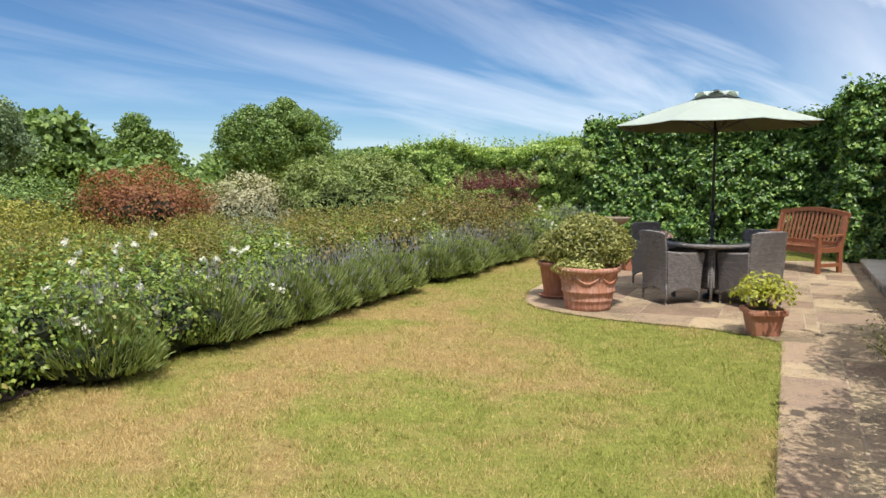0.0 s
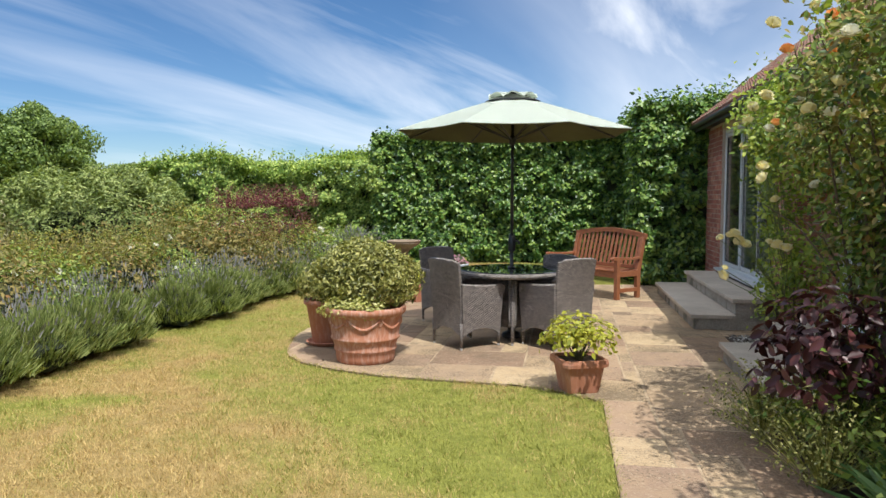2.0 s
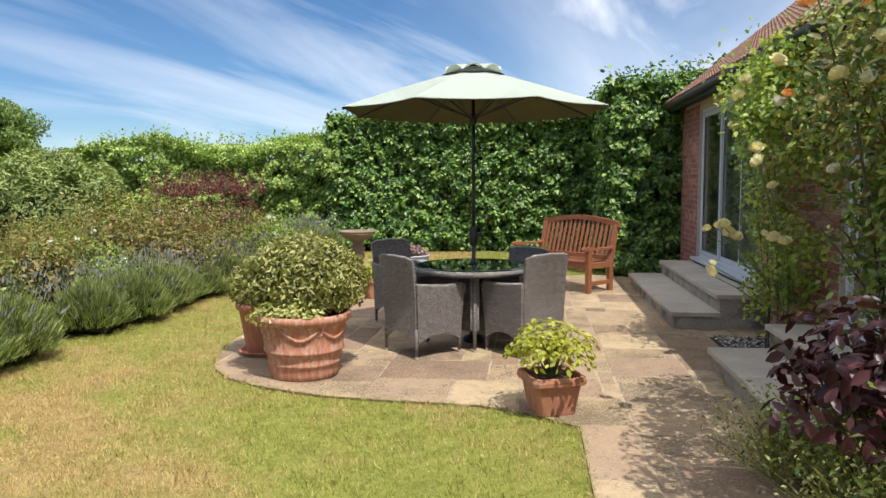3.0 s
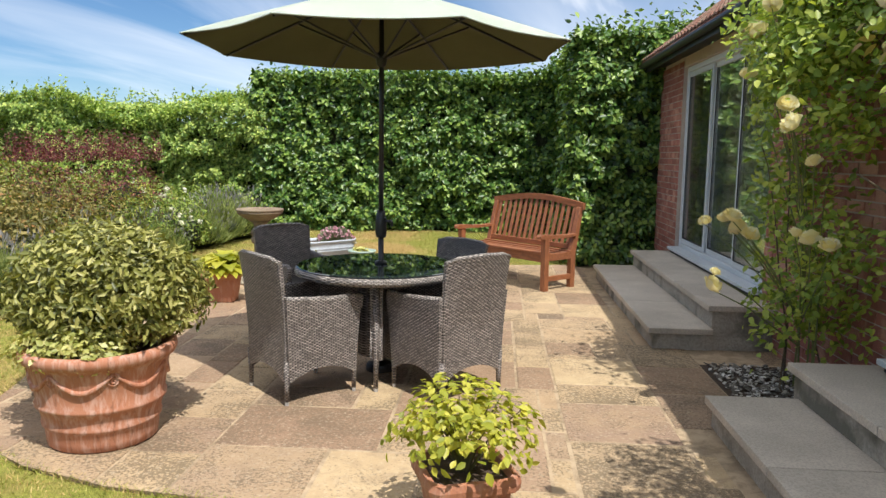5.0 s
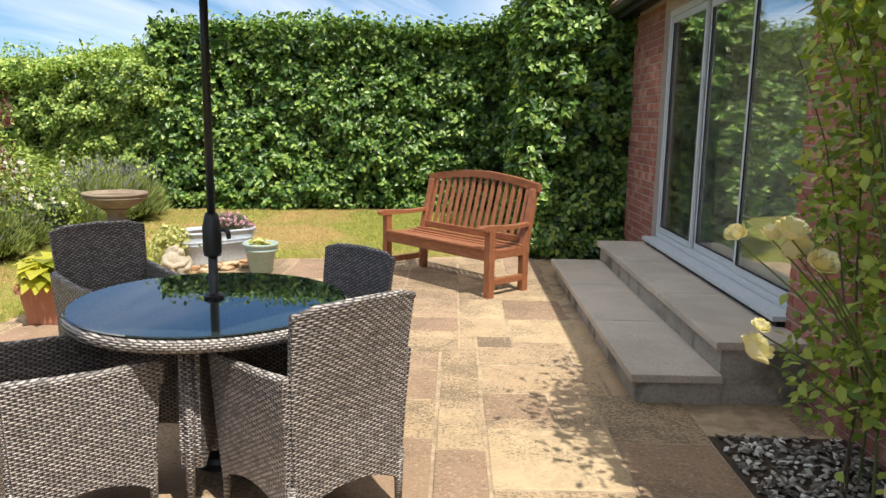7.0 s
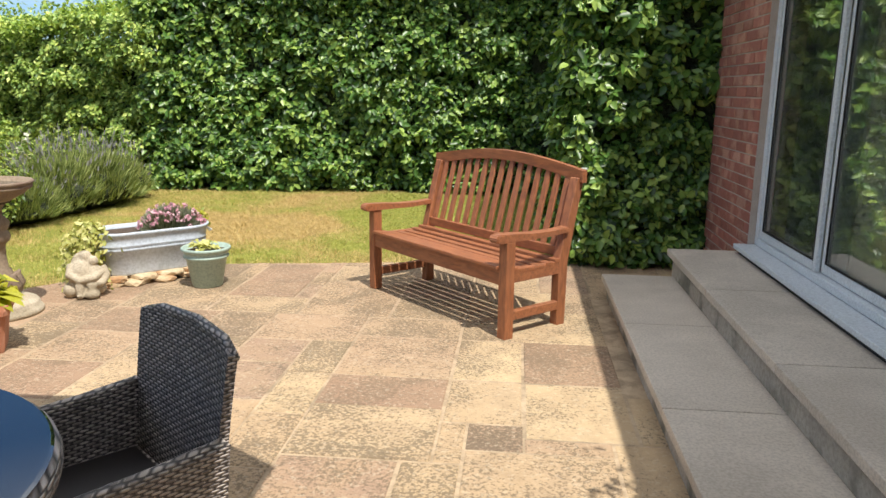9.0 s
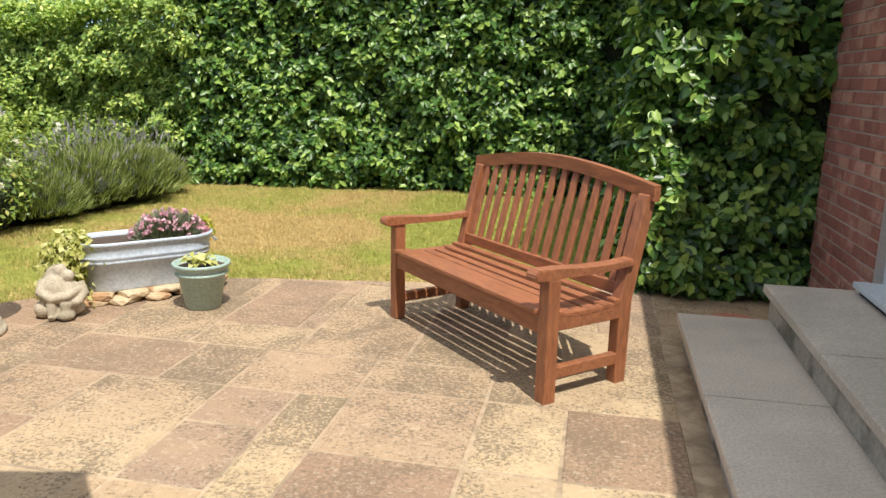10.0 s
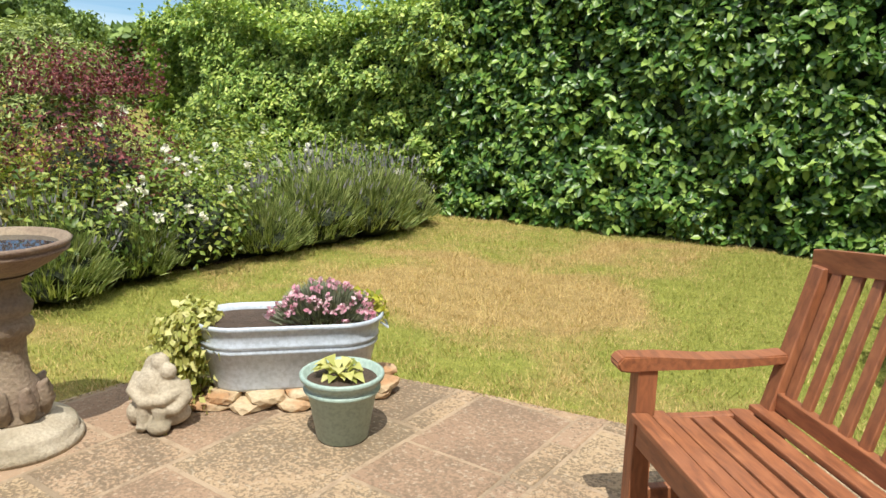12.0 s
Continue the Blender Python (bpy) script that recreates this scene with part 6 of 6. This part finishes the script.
def rose_flower(t, p, size, mat, seed, label):
    """A full cupped rose of layered petals."""
    r = np.random.default_rng(seed)
    b = bmesh.new()
    tilt = Euler((r.uniform(-0.9, 0.9), r.uniform(-0.9, 0.9), r.uniform(0, 6.3))).to_matrix()
    for ring, (cnt, rad, h, op) in enumerate(((3, 0.10, 0.42, 0.0), (5, 0.22, 0.43, 0.05), (6, 0.33, 0.40, 0.15), (7, 0.42, 0.32, 0.35), (6, 0.47, 0.16, 0.6))):
        for j in range(cnt):
            a = 2 * math.pi * j / cnt + ring * 0.5 + r.uniform(-0.15, 0.15)
            wd = 2.6 * math.pi / cnt * 0.5
            g = []
            for iu in range(4):
                u = iu / 3
                row = []
                for iv in range(5):
                    v = (iv / 4 - 0.5) * 2
                    aa = a + v * wd * (0.45 + 0.55 * math.sin(math.pi * min(u + 0.25, 1) * 0.75))
                    rr = rad * (0.25 + 0.75 * u ** 0.7) + op * 0.10 * u * u
                    zz = -0.2 + (h + 0.2) * u - op * 0.12 * u ** 3 - 0.05 * v * v * u + 0.03 * r.normal() * u
                    row.append(b.verts.new(Vector(p) + size * (tilt @ Vector((rr * math.cos(aa), rr * math.sin(aa), zz)))))
                g.append(row)
            for iu in range(3):
                for iv in range(4):
                    b.faces.new([g[iu][iv], g[iu][iv + 1], g[iu + 1][iv + 1], g[iu + 1][iv]])
    return part("blossom", b, mat, t, label, smooth=True)


def rose_canes(n, x0, y0, sx, sy, top, rad, r, lean=(0, 0)):
    tubes = []
    paths = []
    for k in range(n):
        bx, by = x0 + r.normal() * 0.05, y0 + r.normal() * 0.16
        ex, ey, ez = x0 + lean[0] + r.uniform(-sx, sx), y0 + lean[1] + r.uniform(-sy, sy), top * r.uniform(0.45, 1.0)
        pts = []
        for i in range(7):
            u = i / 6
            pts.append((bx + (ex - bx) * u ** 1.4 + 0.02 * r.normal(), by + (ey - by) * u ** 1.3 + 0.02 * r.normal(), ez * (1 - (1 - u) ** 1.3)))
        tubes.append(tube(pts, [rad * (1 - 0.12 * i) for i in range(7)], 6))
        paths.append(np.array(pts))
    return tubes, paths


def along(paths, n, spread, r, low=0.2):
    P = []
    for _ in range(n):
        p = paths[r.integers(len(paths))]
        u = r.uniform(low, 1.0) * 6
        i = min(int(u), 5)
        P.append(p[i] + (p[i + 1] - p[i]) * (u - i) + spread * r.normal(size=3))
    return np.array(P)


r9 = np.random.default_rng(9)
climber = thing("climbing_rose", pose(0, 0, 0), "yellow climbing rose on bare canes against the brick wall", "rose")
b, paths = rose_canes(8, 2.18, 4.40, 0.17, 0.85, 2.5, 0.0065, r9, (-0.08, 0.12))
for q in b:
    part("cane", q, M_CANE if len(climber.children) % 3 else M_BARK, climber)
P = along(paths, 900, 0.12, r9, 0.18)
P[:, 0] = np.minimum(P[:, 0], 2.38)
Q = along(paths, 520, 0.16, r9, 0.78)
Q[:, 0] = np.minimum(Q[:, 0], 2.38)
S = np.stack([r9.normal(1.90, 0.15, 1100), r9.normal(4.30, 0.32, 1100), r9.normal(2.10, 0.26, 1100)], 1)
S[:, 0] = np.minimum(S[:, 0], 2.38)
W = np.stack([2.37 - np.abs(r9.normal(0, 0.22, 6500)), r9.uniform(3.75, 5.05, 6500), r9.uniform(0.25, 2.58, 6500)], 1)
wn_ = np.array([noise.noise(Vector(p) * 2.6) for p in W])
W = W[(wn_ > 0.12 - 0.14 * (W[:, 2] > 1.7)) & (W[:, 1] < 4.75 + 0.25 * W[:, 2])]
arcs = []
for k in range(16):
    y0, out, z0 = r9.uniform(3.9, 4.9), r9.uniform(0.25, 0.62), r9.uniform(1.9, 2.5)
    pts = [(2.33 - out * u, y0 + 0.35 * u * r9.uniform(-1, 1), z0 + 0.22 * math.sin(2.4 * u) - 0.18 * u * u) for u in np.linspace(0, 1, 7)]
    arcs.append(np.array(pts))
    part("cane", tube(pts, [0.0055 - 0.0006 * i for i in range(7)], 5), M_STEM, climber)
A = along(arcs, 1700, 0.05, r9, 0.05)
A[:, 0] = np.minimum(A[:, 0], 2.38)
allp = np.concatenate([P, Q, S, W, A])
reach = allp[:, 0] - (0.47 + 0.46 * (allp[:, 1] - 1.5))
allp = allp[reach > np.where(allp[:, 2] > 2.1, -0.28, -0.02)]
leaf_part("foliage", leaves(allp, np.tile([-0.5, -0.3, 0.8], (len(allp), 1)), 0.056, 0.58, 0.2, 0.3, 0.6, r9, True), L_CLIMB, climber)
for k, (x, y, z, s) in enumerate(((1.80, 4.46, 1.09, 0.125), (1.86, 4.52, 1.01, 0.115), (1.76, 4.52, 1.07, 0.09), (1.90, 4.40, 0.98, 0.11), (1.72, 4.78, 1.03, 0.09), (1.93, 3.92, 1.66, 0.13), (1.98, 4.15, 1.78, 0.12), (1.95, 4.79, 2.02, 0.115),
                                  (1.67, 4.38, 0.65, 0.13), (1.70, 4.42, 0.73, 0.07), (2.10, 3.98, 1.00, 0.12), (2.14, 3.82, 0.98, 0.115), (2.04, 4.05, 1.03, 0.08), (2.03, 3.84, 1.45, 0.09), (1.94, 4.6, 2.28, 0.12), (2.0, 4.9, 2.35, 0.11), (1.92, 4.35, 2.4, 0.11))):
    x, y, z = 0.4 + 0.88 * (x - 0.4), 1.2 + 0.88 * (y - 1.2), 1.46 + 0.88 * (z - 1.46)
    rose_flower(climber, (x, y, z), s * 0.9, L_YELLOW, 200 + k, "pale yellow full rose")
    st = bmesh.new()
    tube([(x, y, z - 0.02), (x * 0.6 + 2.16 * 0.4, y * 0.65 + 4.32 * 0.35, z * 0.8), (2.15, 4.32, z * 0.45)], [0.003, 0.004, 0.006], 5, bm=st)
    part("flower_stalk", st, M_CANE, climber)

r10 = np.random.default_rng(10)
big_rose = thing("climbing_rose", pose(0, 0, 0), "tall rambling rose by the path with apricot blooms", "rose")
b, paths = rose_canes(30, 2.05, 1.75, 0.62, 0.85, 2.5, 0.012, r10, (-0.12, 0.0))
for q in b:
    part("cane", q, M_BARK, big_rose)
P = along(paths, 8500, 0.15, r10, 0.25)
Q, N = shell(9000, (0.62, 0.85, 0.76), 0.6, r10)
Q2, N = shell(4200, (0.46, 0.80, 0.36), 0.7, r10)
P = np.concatenate([P, Q + [1.93, 1.75, 1.85], Q2 + [1.62, 0.70, 2.22]])
P = P[(P[:, 0] < 2.40) & (P[:, 2] > 0.1) & (P[:, 0] > 1.22 + 0.42 * np.clip((2.25 - P[:, 2]) / 0.7, 0, 1))]
clump = np.array([noise.noise(Vector(p) * 3.6) for p in P])
P = P[(clump > -0.04) | (r10.random(len(P)) < 0.22)]
mat_split = r10.random(len(P)) < 0.35
for sel, mt, lab in ((~mat_split, L_ROSE, ""), (mat_split, L_BRONZE, "older bronze-tinted leaves")):
    leaf_part("foliage", leaves(P[sel], np.tile([-0.5, -0.5, 0.7], (sel.sum(), 1)), 0.052, 0.5, 0.2, 0.3, 0.7, r10, True), mt, big_rose, lab)
for k, (x, y, z, s, mt) in enumerate(((1.38, 1.66, 2.35, 0.10, L_ORANGE), (1.60, 1.55, 2.31, 0.09, L_ORANGE), (1.31, 1.83, 2.10, 0.11, L_YELLOW), (1.33, 1.80, 2.54, 0.11, L_YELLOW), (1.70, 1.80, 2.09, 0.12, L_WHITE), (1.62, 1.30, 2.25, 0.14, L_WHITE),
                                      (1.55, 1.70, 2.62, 0.10, L_YELLOW), (1.40, 1.45, 2.02, 0.08, L_WHITE), (1.45, 1.6, 1.88, 0.08, L_YELLOW), (1.74, 1.76, 1.57, 0.07, L_WHITE), (1.50, 1.25, 2.45, 0.10, L_ORANGE), (1.6, 1.1, 1.9, 0.09, L_YELLOW), (1.42, 2.0, 1.95, 0.08, L_ORANGE))):
    rose_flower(big_rose, (x, y, z), s * 0.85, mt, 300 + k, "apricot rose bloom" if mt is L_ORANGE else "creamy rose bloom")

front = P[(P[:, 0] < 1.75) & (P[:, 2] > 1.5)]
for k in range(16):
    q = front[r10.integers(len(front))] + [-0.05, -0.05, 0.02]
    rose_flower(big_rose, q, r10.uniform(0.055, 0.085), (L_YELLOW, L_WHITE, L_WHITE)[k % 3], 340 + k, "creamy rose bloom")

# second rose, almost wholly out of view, added to dapple the path with shade
copy_thing(big_rose, pose(-0.22, -2.7, 0))
r12 = np.random.default_rng(12)
P, N = shell(780, (0.40, 0.45, 0.33), 0.85, r12, -0.6)
b = twigs(24, 0.36, -0.62, 0.34, 0.006, r12)
plant("purple_shrub", pose(1.48, 1.02, 0.64), "dark purple broad-leaved shrub beside the path", "shrub", [("foliage", leaves(P, N + [0, 0, 0.5], 0.09, 0.5, 0.25, 0.6, 0.6, r12, True), L_PURPLE, "")], b)
for k, (x, y, rx, h, mt, lab) in enumerate(((1.26, 1.50, 0.24, 0.32, L_OLIVE, "wispy grey-green seeding perennial"), (1.36, 0.72, 0.25, 0.36, L_OLIVE, "wispy grey-green seeding perennial"), (1.62, 1.35, 0.30, 0.42, L_ROSE, "leafy green perennial under the rose"), (1.85, 0.5, 0.4, 0.7, L_ROSE, "leafy green perennial under the rose"), (1.9, -0.5, 0.45, 0.7, L_HEDGE, "leafy green shrub by the wall"), (1.8, -1.7, 0.45, 0.6, L_HEDGE, "leafy green shrub by the wall"))):
    n = 1500
    a, e = r12.uniform(0, 2 * math.pi, n), r12.uniform(0.5, 1.5, n)
    D = np.stack([np.cos(a) * np.cos(e), np.sin(a) * np.cos(e), np.sin(e)], 1)
    base = D * [rx * 0.9, rx * 0.9, 0.2] * r12.random((n, 1))
    st = blades(base[:200], D[:200], h * r12.uniform(0.6, 1.15, 200), 0.005, 0.12, r12)
    lv = leaves(base + D * h * r12.uniform(0.2, 1.05, (n, 1)), D, 0.026 if mt is L_OLIVE else 0.05, 0.5, 0.2, 0.2, 0.8, r12)
    plant("perennial", pose(x, y, 0), lab, "plant", [("new_growth", st, mt, ""), ("foliage", lv, mt, "")])

for k, (x, y) in enumerate(((1.50, 0.14), (1.56, -0.18), (1.62, 0.45), (1.6, -0.75), (1.6, -1.4))):
    n = 46
    a, e = r12.uniform(0, 2 * math.pi, n), r12.uniform(0.7, 1.4, n)
    D = np.stack([np.cos(a) * np.cos(e), np.sin(a) * np.cos(e), np.sin(e)], 1)
    plant("iris_clump", pose(x, y, 0), "clump of broad strap leaves beside the path", "plant", [("foliage", blades(D * 0.05, D, r12.uniform(0.22, 0.36, n), 0.045, 0.28, r12), L_GREEN, "")])

o = part("saucer", lathe([(0, 0.0), (0.13, 0.0), (0.155, 0.03), (0.148, 0.034), (0.125, 0.012), (0, 0.012)], 32), M_TERRA2, None, smooth=True)
o.matrix_basis = pose(1.86, 9.12, -0.01)
tagged(o, "shallow pinkish clay saucer on the ground by the steps", "saucer")

# ---- grass blades on the lawn near the walk ----


def in_patio(X, Y):
    inside = np.zeros(len(X), bool)
    for i in range(len(PATIO)):
        (x0, y0), (x1, y1) = PATIO[i - 1], PATIO[i]
        c = (y0 > Y) != (y1 > Y)
        with np.errstate(divide="ignore", invalid="ignore"):
            inside ^= c & (X < (x1 - x0) * (Y - y0) / (y1 - y0 + 1e-12) + x0)
    return inside


rg = np.random.default_rng(77)
n = 300000
X = np.concatenate([rg.uniform(-4.6, 0.42, n), rg.uniform(-4.4, 1.4, n // 3)])
Y = np.concatenate([-4.6 + 14.2 * rg.random(n) ** 1.25, rg.uniform(9.2, 14.0, n // 3)])
keep = ~in_patio(X, Y) & (X > -4.43 + 0.07 * np.sin(1.3 * Y) + 0.02 * np.maximum(Y - 5, 0))
X, Y = X[keep], Y[keep]
n = len(X)
G = np.stack([X, Y, np.full(n, -0.022)], 1)
D = np.stack([rg.normal(0, 0.55, n), rg.normal(0, 0.55, n), np.ones(n)], 1)
D = unit(D)
Lh = (rg.uniform(0.016, 0.044, n) * (1 + 0.5 * np.sin(9 * X + 3 * np.sin(4 * Y)) * np.sin(11 * Y)))[:, None]
S = unit(np.cross(D, rg.normal(size=(n, 3)))) * 0.0026
V = np.stack([G - S, G + S, G + D * Lh], 1).reshape(-1, 3)
F = np.arange(3 * n).reshape(-1, 3)
ob = new("grass", mesh_arrays("grass", V, F, M_BLADE))
tagged(ob, "short mown grass, part green and part dried straw", "grass", kind="stuff")

# a ragged fringe of longer grass along the paving
fr = []
for i in range(len(PATIO)):
    (x0, y0), (x1, y1) = PATIO[i - 1], PATIO[i]
    if min(x0, x1) > 0.4 or max(y0, y1) < -8:
        continue
    L = math.hypot(x1 - x0, y1 - y0)
    u = rg.random(int(L * 260))
    fr.append(np.stack([x0 + u * (x1 - x0), y0 + u * (y1 - y0)], 1) + rg.normal(0, 0.012, (len(u), 2)))
fr = np.concatenate(fr)
fr = fr[(fr[:, 0] < 0.42)]
G = np.concatenate([fr, np.full((len(fr), 1), -0.02)], 1)
vf = blades(G, np.stack([rg.normal(0, 0.5, len(G)), rg.normal(0, 0.5, len(G)), np.ones(len(G))], 1), rg.uniform(0.025, 0.06, len(G)), 0.004, 0.2, rg)
tagged(new("grass_edge", mesh_arrays("grass_edge", vf[0], vf[1], M_BLADE)), "ragged grass along the paving edge", "grass", kind="stuff")

# ---- flagstones ----
rs = random.Random(5)
C = 0.12
X0, Y0 = -3.03, -9.0
NX, NY = 46, 158
taken = [[False] * NX for _ in range(NY)]
flags = []


def take(i, j, w, h):
    for a in range(j, j + h):
        for c in range(i, i + w):
            taken[a][c] = True
    flags.append((X0 + i * C, X0 + (i + w) * C, Y0 + j * C, Y0 + (j + h) * C))


def cell(x, y):
    return round((x - X0) / C), round((y - Y0) / C)


for x, y, w, h in ((0.69, 5.16, 3, 3), (-0.03, 6.72, 5, 3), (0.93, 7.08, 4, 5), (-0.03, 7.08, 5, 5), (-0.03, 6.24, 5, 4), (0.57, 7.08, 3, 5), (0.57, 6.6, 3, 4), (0.93, 6.48, 4, 5), (-0.63, 7.56, 5, 4), (-1.11, 8.4, 4, 3)):
    i, j = cell(x, y)
    take(i, j, w, h)
sizes = [(5, 5), (7, 5), (5, 7), (5, 4), (4, 5), (5, 3), (4, 4), (6, 4), (3, 4), (4, 3), (3, 3), (4, 2), (2, 4), (3, 2), (2, 3), (2, 2), (1, 3), (3, 1), (1, 2), (2, 1), (1, 1)]
for j in range(NY):
    for i in range(NX):
        if taken[j][i]:
            continue
        opts = sizes[:8]
        rs.shuffle(opts)
        for w, h in opts + sizes[8:]:
            if i + w <= NX and j + h <= NY and not any(taken[a][c] for a in range(j, j + h) for c in range(i, i + w)):
                take(i, j, w, h)
                break
for nth, (x0, x1, y0, y1) in enumerate(flags):
    if y1 < -5.5:
        continue
    g = rs.uniform(0.004, 0.009)
    poly = clip_rect(PATIO, x0 + g, x1 - g, y0 + g, y1 - g)
    if not poly:
        continue
    cx, cy = sum(p[0] for p in poly) / len(poly), sum(p[1] for p in poly) / len(poly)
    if cx > 1.6 and cy > 5.45 and cy < 8.6 or cx > 1.5 and cy < 3.85 or (cx > 1.85 and 3.85 < cy < 5.0):
        continue
    if cx > 1.2 and 3.8 < cy < 5.05 and x1 > 1.76:
        poly = clip_rect(poly, x0, 1.75, y0, y1) or poly
    dz = rs.uniform(-0.003, 0.003)
    b = bmesh.new()
    top = [b.verts.new((p[0] - cx, p[1] - cy, 0.0)) for p in poly]
    ins = [b.verts.new((p[0] - cx + (0.006 if p[0] < cx else -0.006), p[1] - cy + (0.006 if p[1] < cy else -0.006), 0.004)) for p in poly]
    bot = [b.verts.new((p[0] - cx, p[1] - cy, -0.03)) for p in poly]
    b.faces.new(ins)
    for i in range(len(poly)):
        j = (i + 1) % len(poly)
        b.faces.new([top[i], top[j], ins[j], ins[i]])
        b.faces.new([bot[i], bot[j], top[j], top[i]])
    o = part("flagstone", b, M_SLAB_DARK if nth < 3 or nth == 9 or rs.random() < 0.13 else M_SLAB, patio)
    o.location = (cx, cy, -0.004 + dz)

# ---- bricks ----
BW, BH, BD, J = 0.215, 0.065, 0.05, 0.010
bm0 = box(0, BD, 0, BW, 0, BH, 0.003)
brick_full = bpy.data.meshes.new("brick")
bm0.to_mesh(brick_full)
bm0.free()
bm0 = box(0, BD, 0, 0.1025, 0, BH, 0.003)
brick_half = bpy.data.meshes.new("half_brick")
bm0.to_mesh(brick_half)
bm0.free()
for me in (brick_full, brick_half):
    me.materials.append(M_BRICK)
count = 0
rest = bmesh.new()
for c in range(36):
    z = -0.04 + c * (BH + J)
    if z + BH > 2.62:
        break
    for y0, y1 in ((DOOR[1] + 0.004, 9.795), (3.76, DOOR[0] - 0.004), (-3.0, 2.19)):
        y = y0 - (0.1125 if c % 2 else 0)
        while y < y1 - 0.06:
            a, d = max(y, y0), min(y + BW, y1)
            if d - a > 0.05:
                near = (y0 > 8 or (y0 > 3 and z > 0.3 and a > 4.0))
                dx = rs.uniform(-0.002, 0.002)
                if near and count < 330:
                    full = d - a > 0.16
                    o = under(new("brick", brick_full if full else brick_half), wall_west)
                    o.location = (WALL_X + dx - 0.004, a, z)
                    o.scale = (1, (d - a) / (BW if full else 0.1025), 1)
                    count += 1
                else:
                    box(WALL_X + dx - 0.004, WALL_X + 0.04, a, d, z, z + BH, bm=rest)
            y += BW + J
o = part("brickwork", rest, M_BRICK, wall_west, "red bricks behind the plants")
tagged(o, kind="stuff")
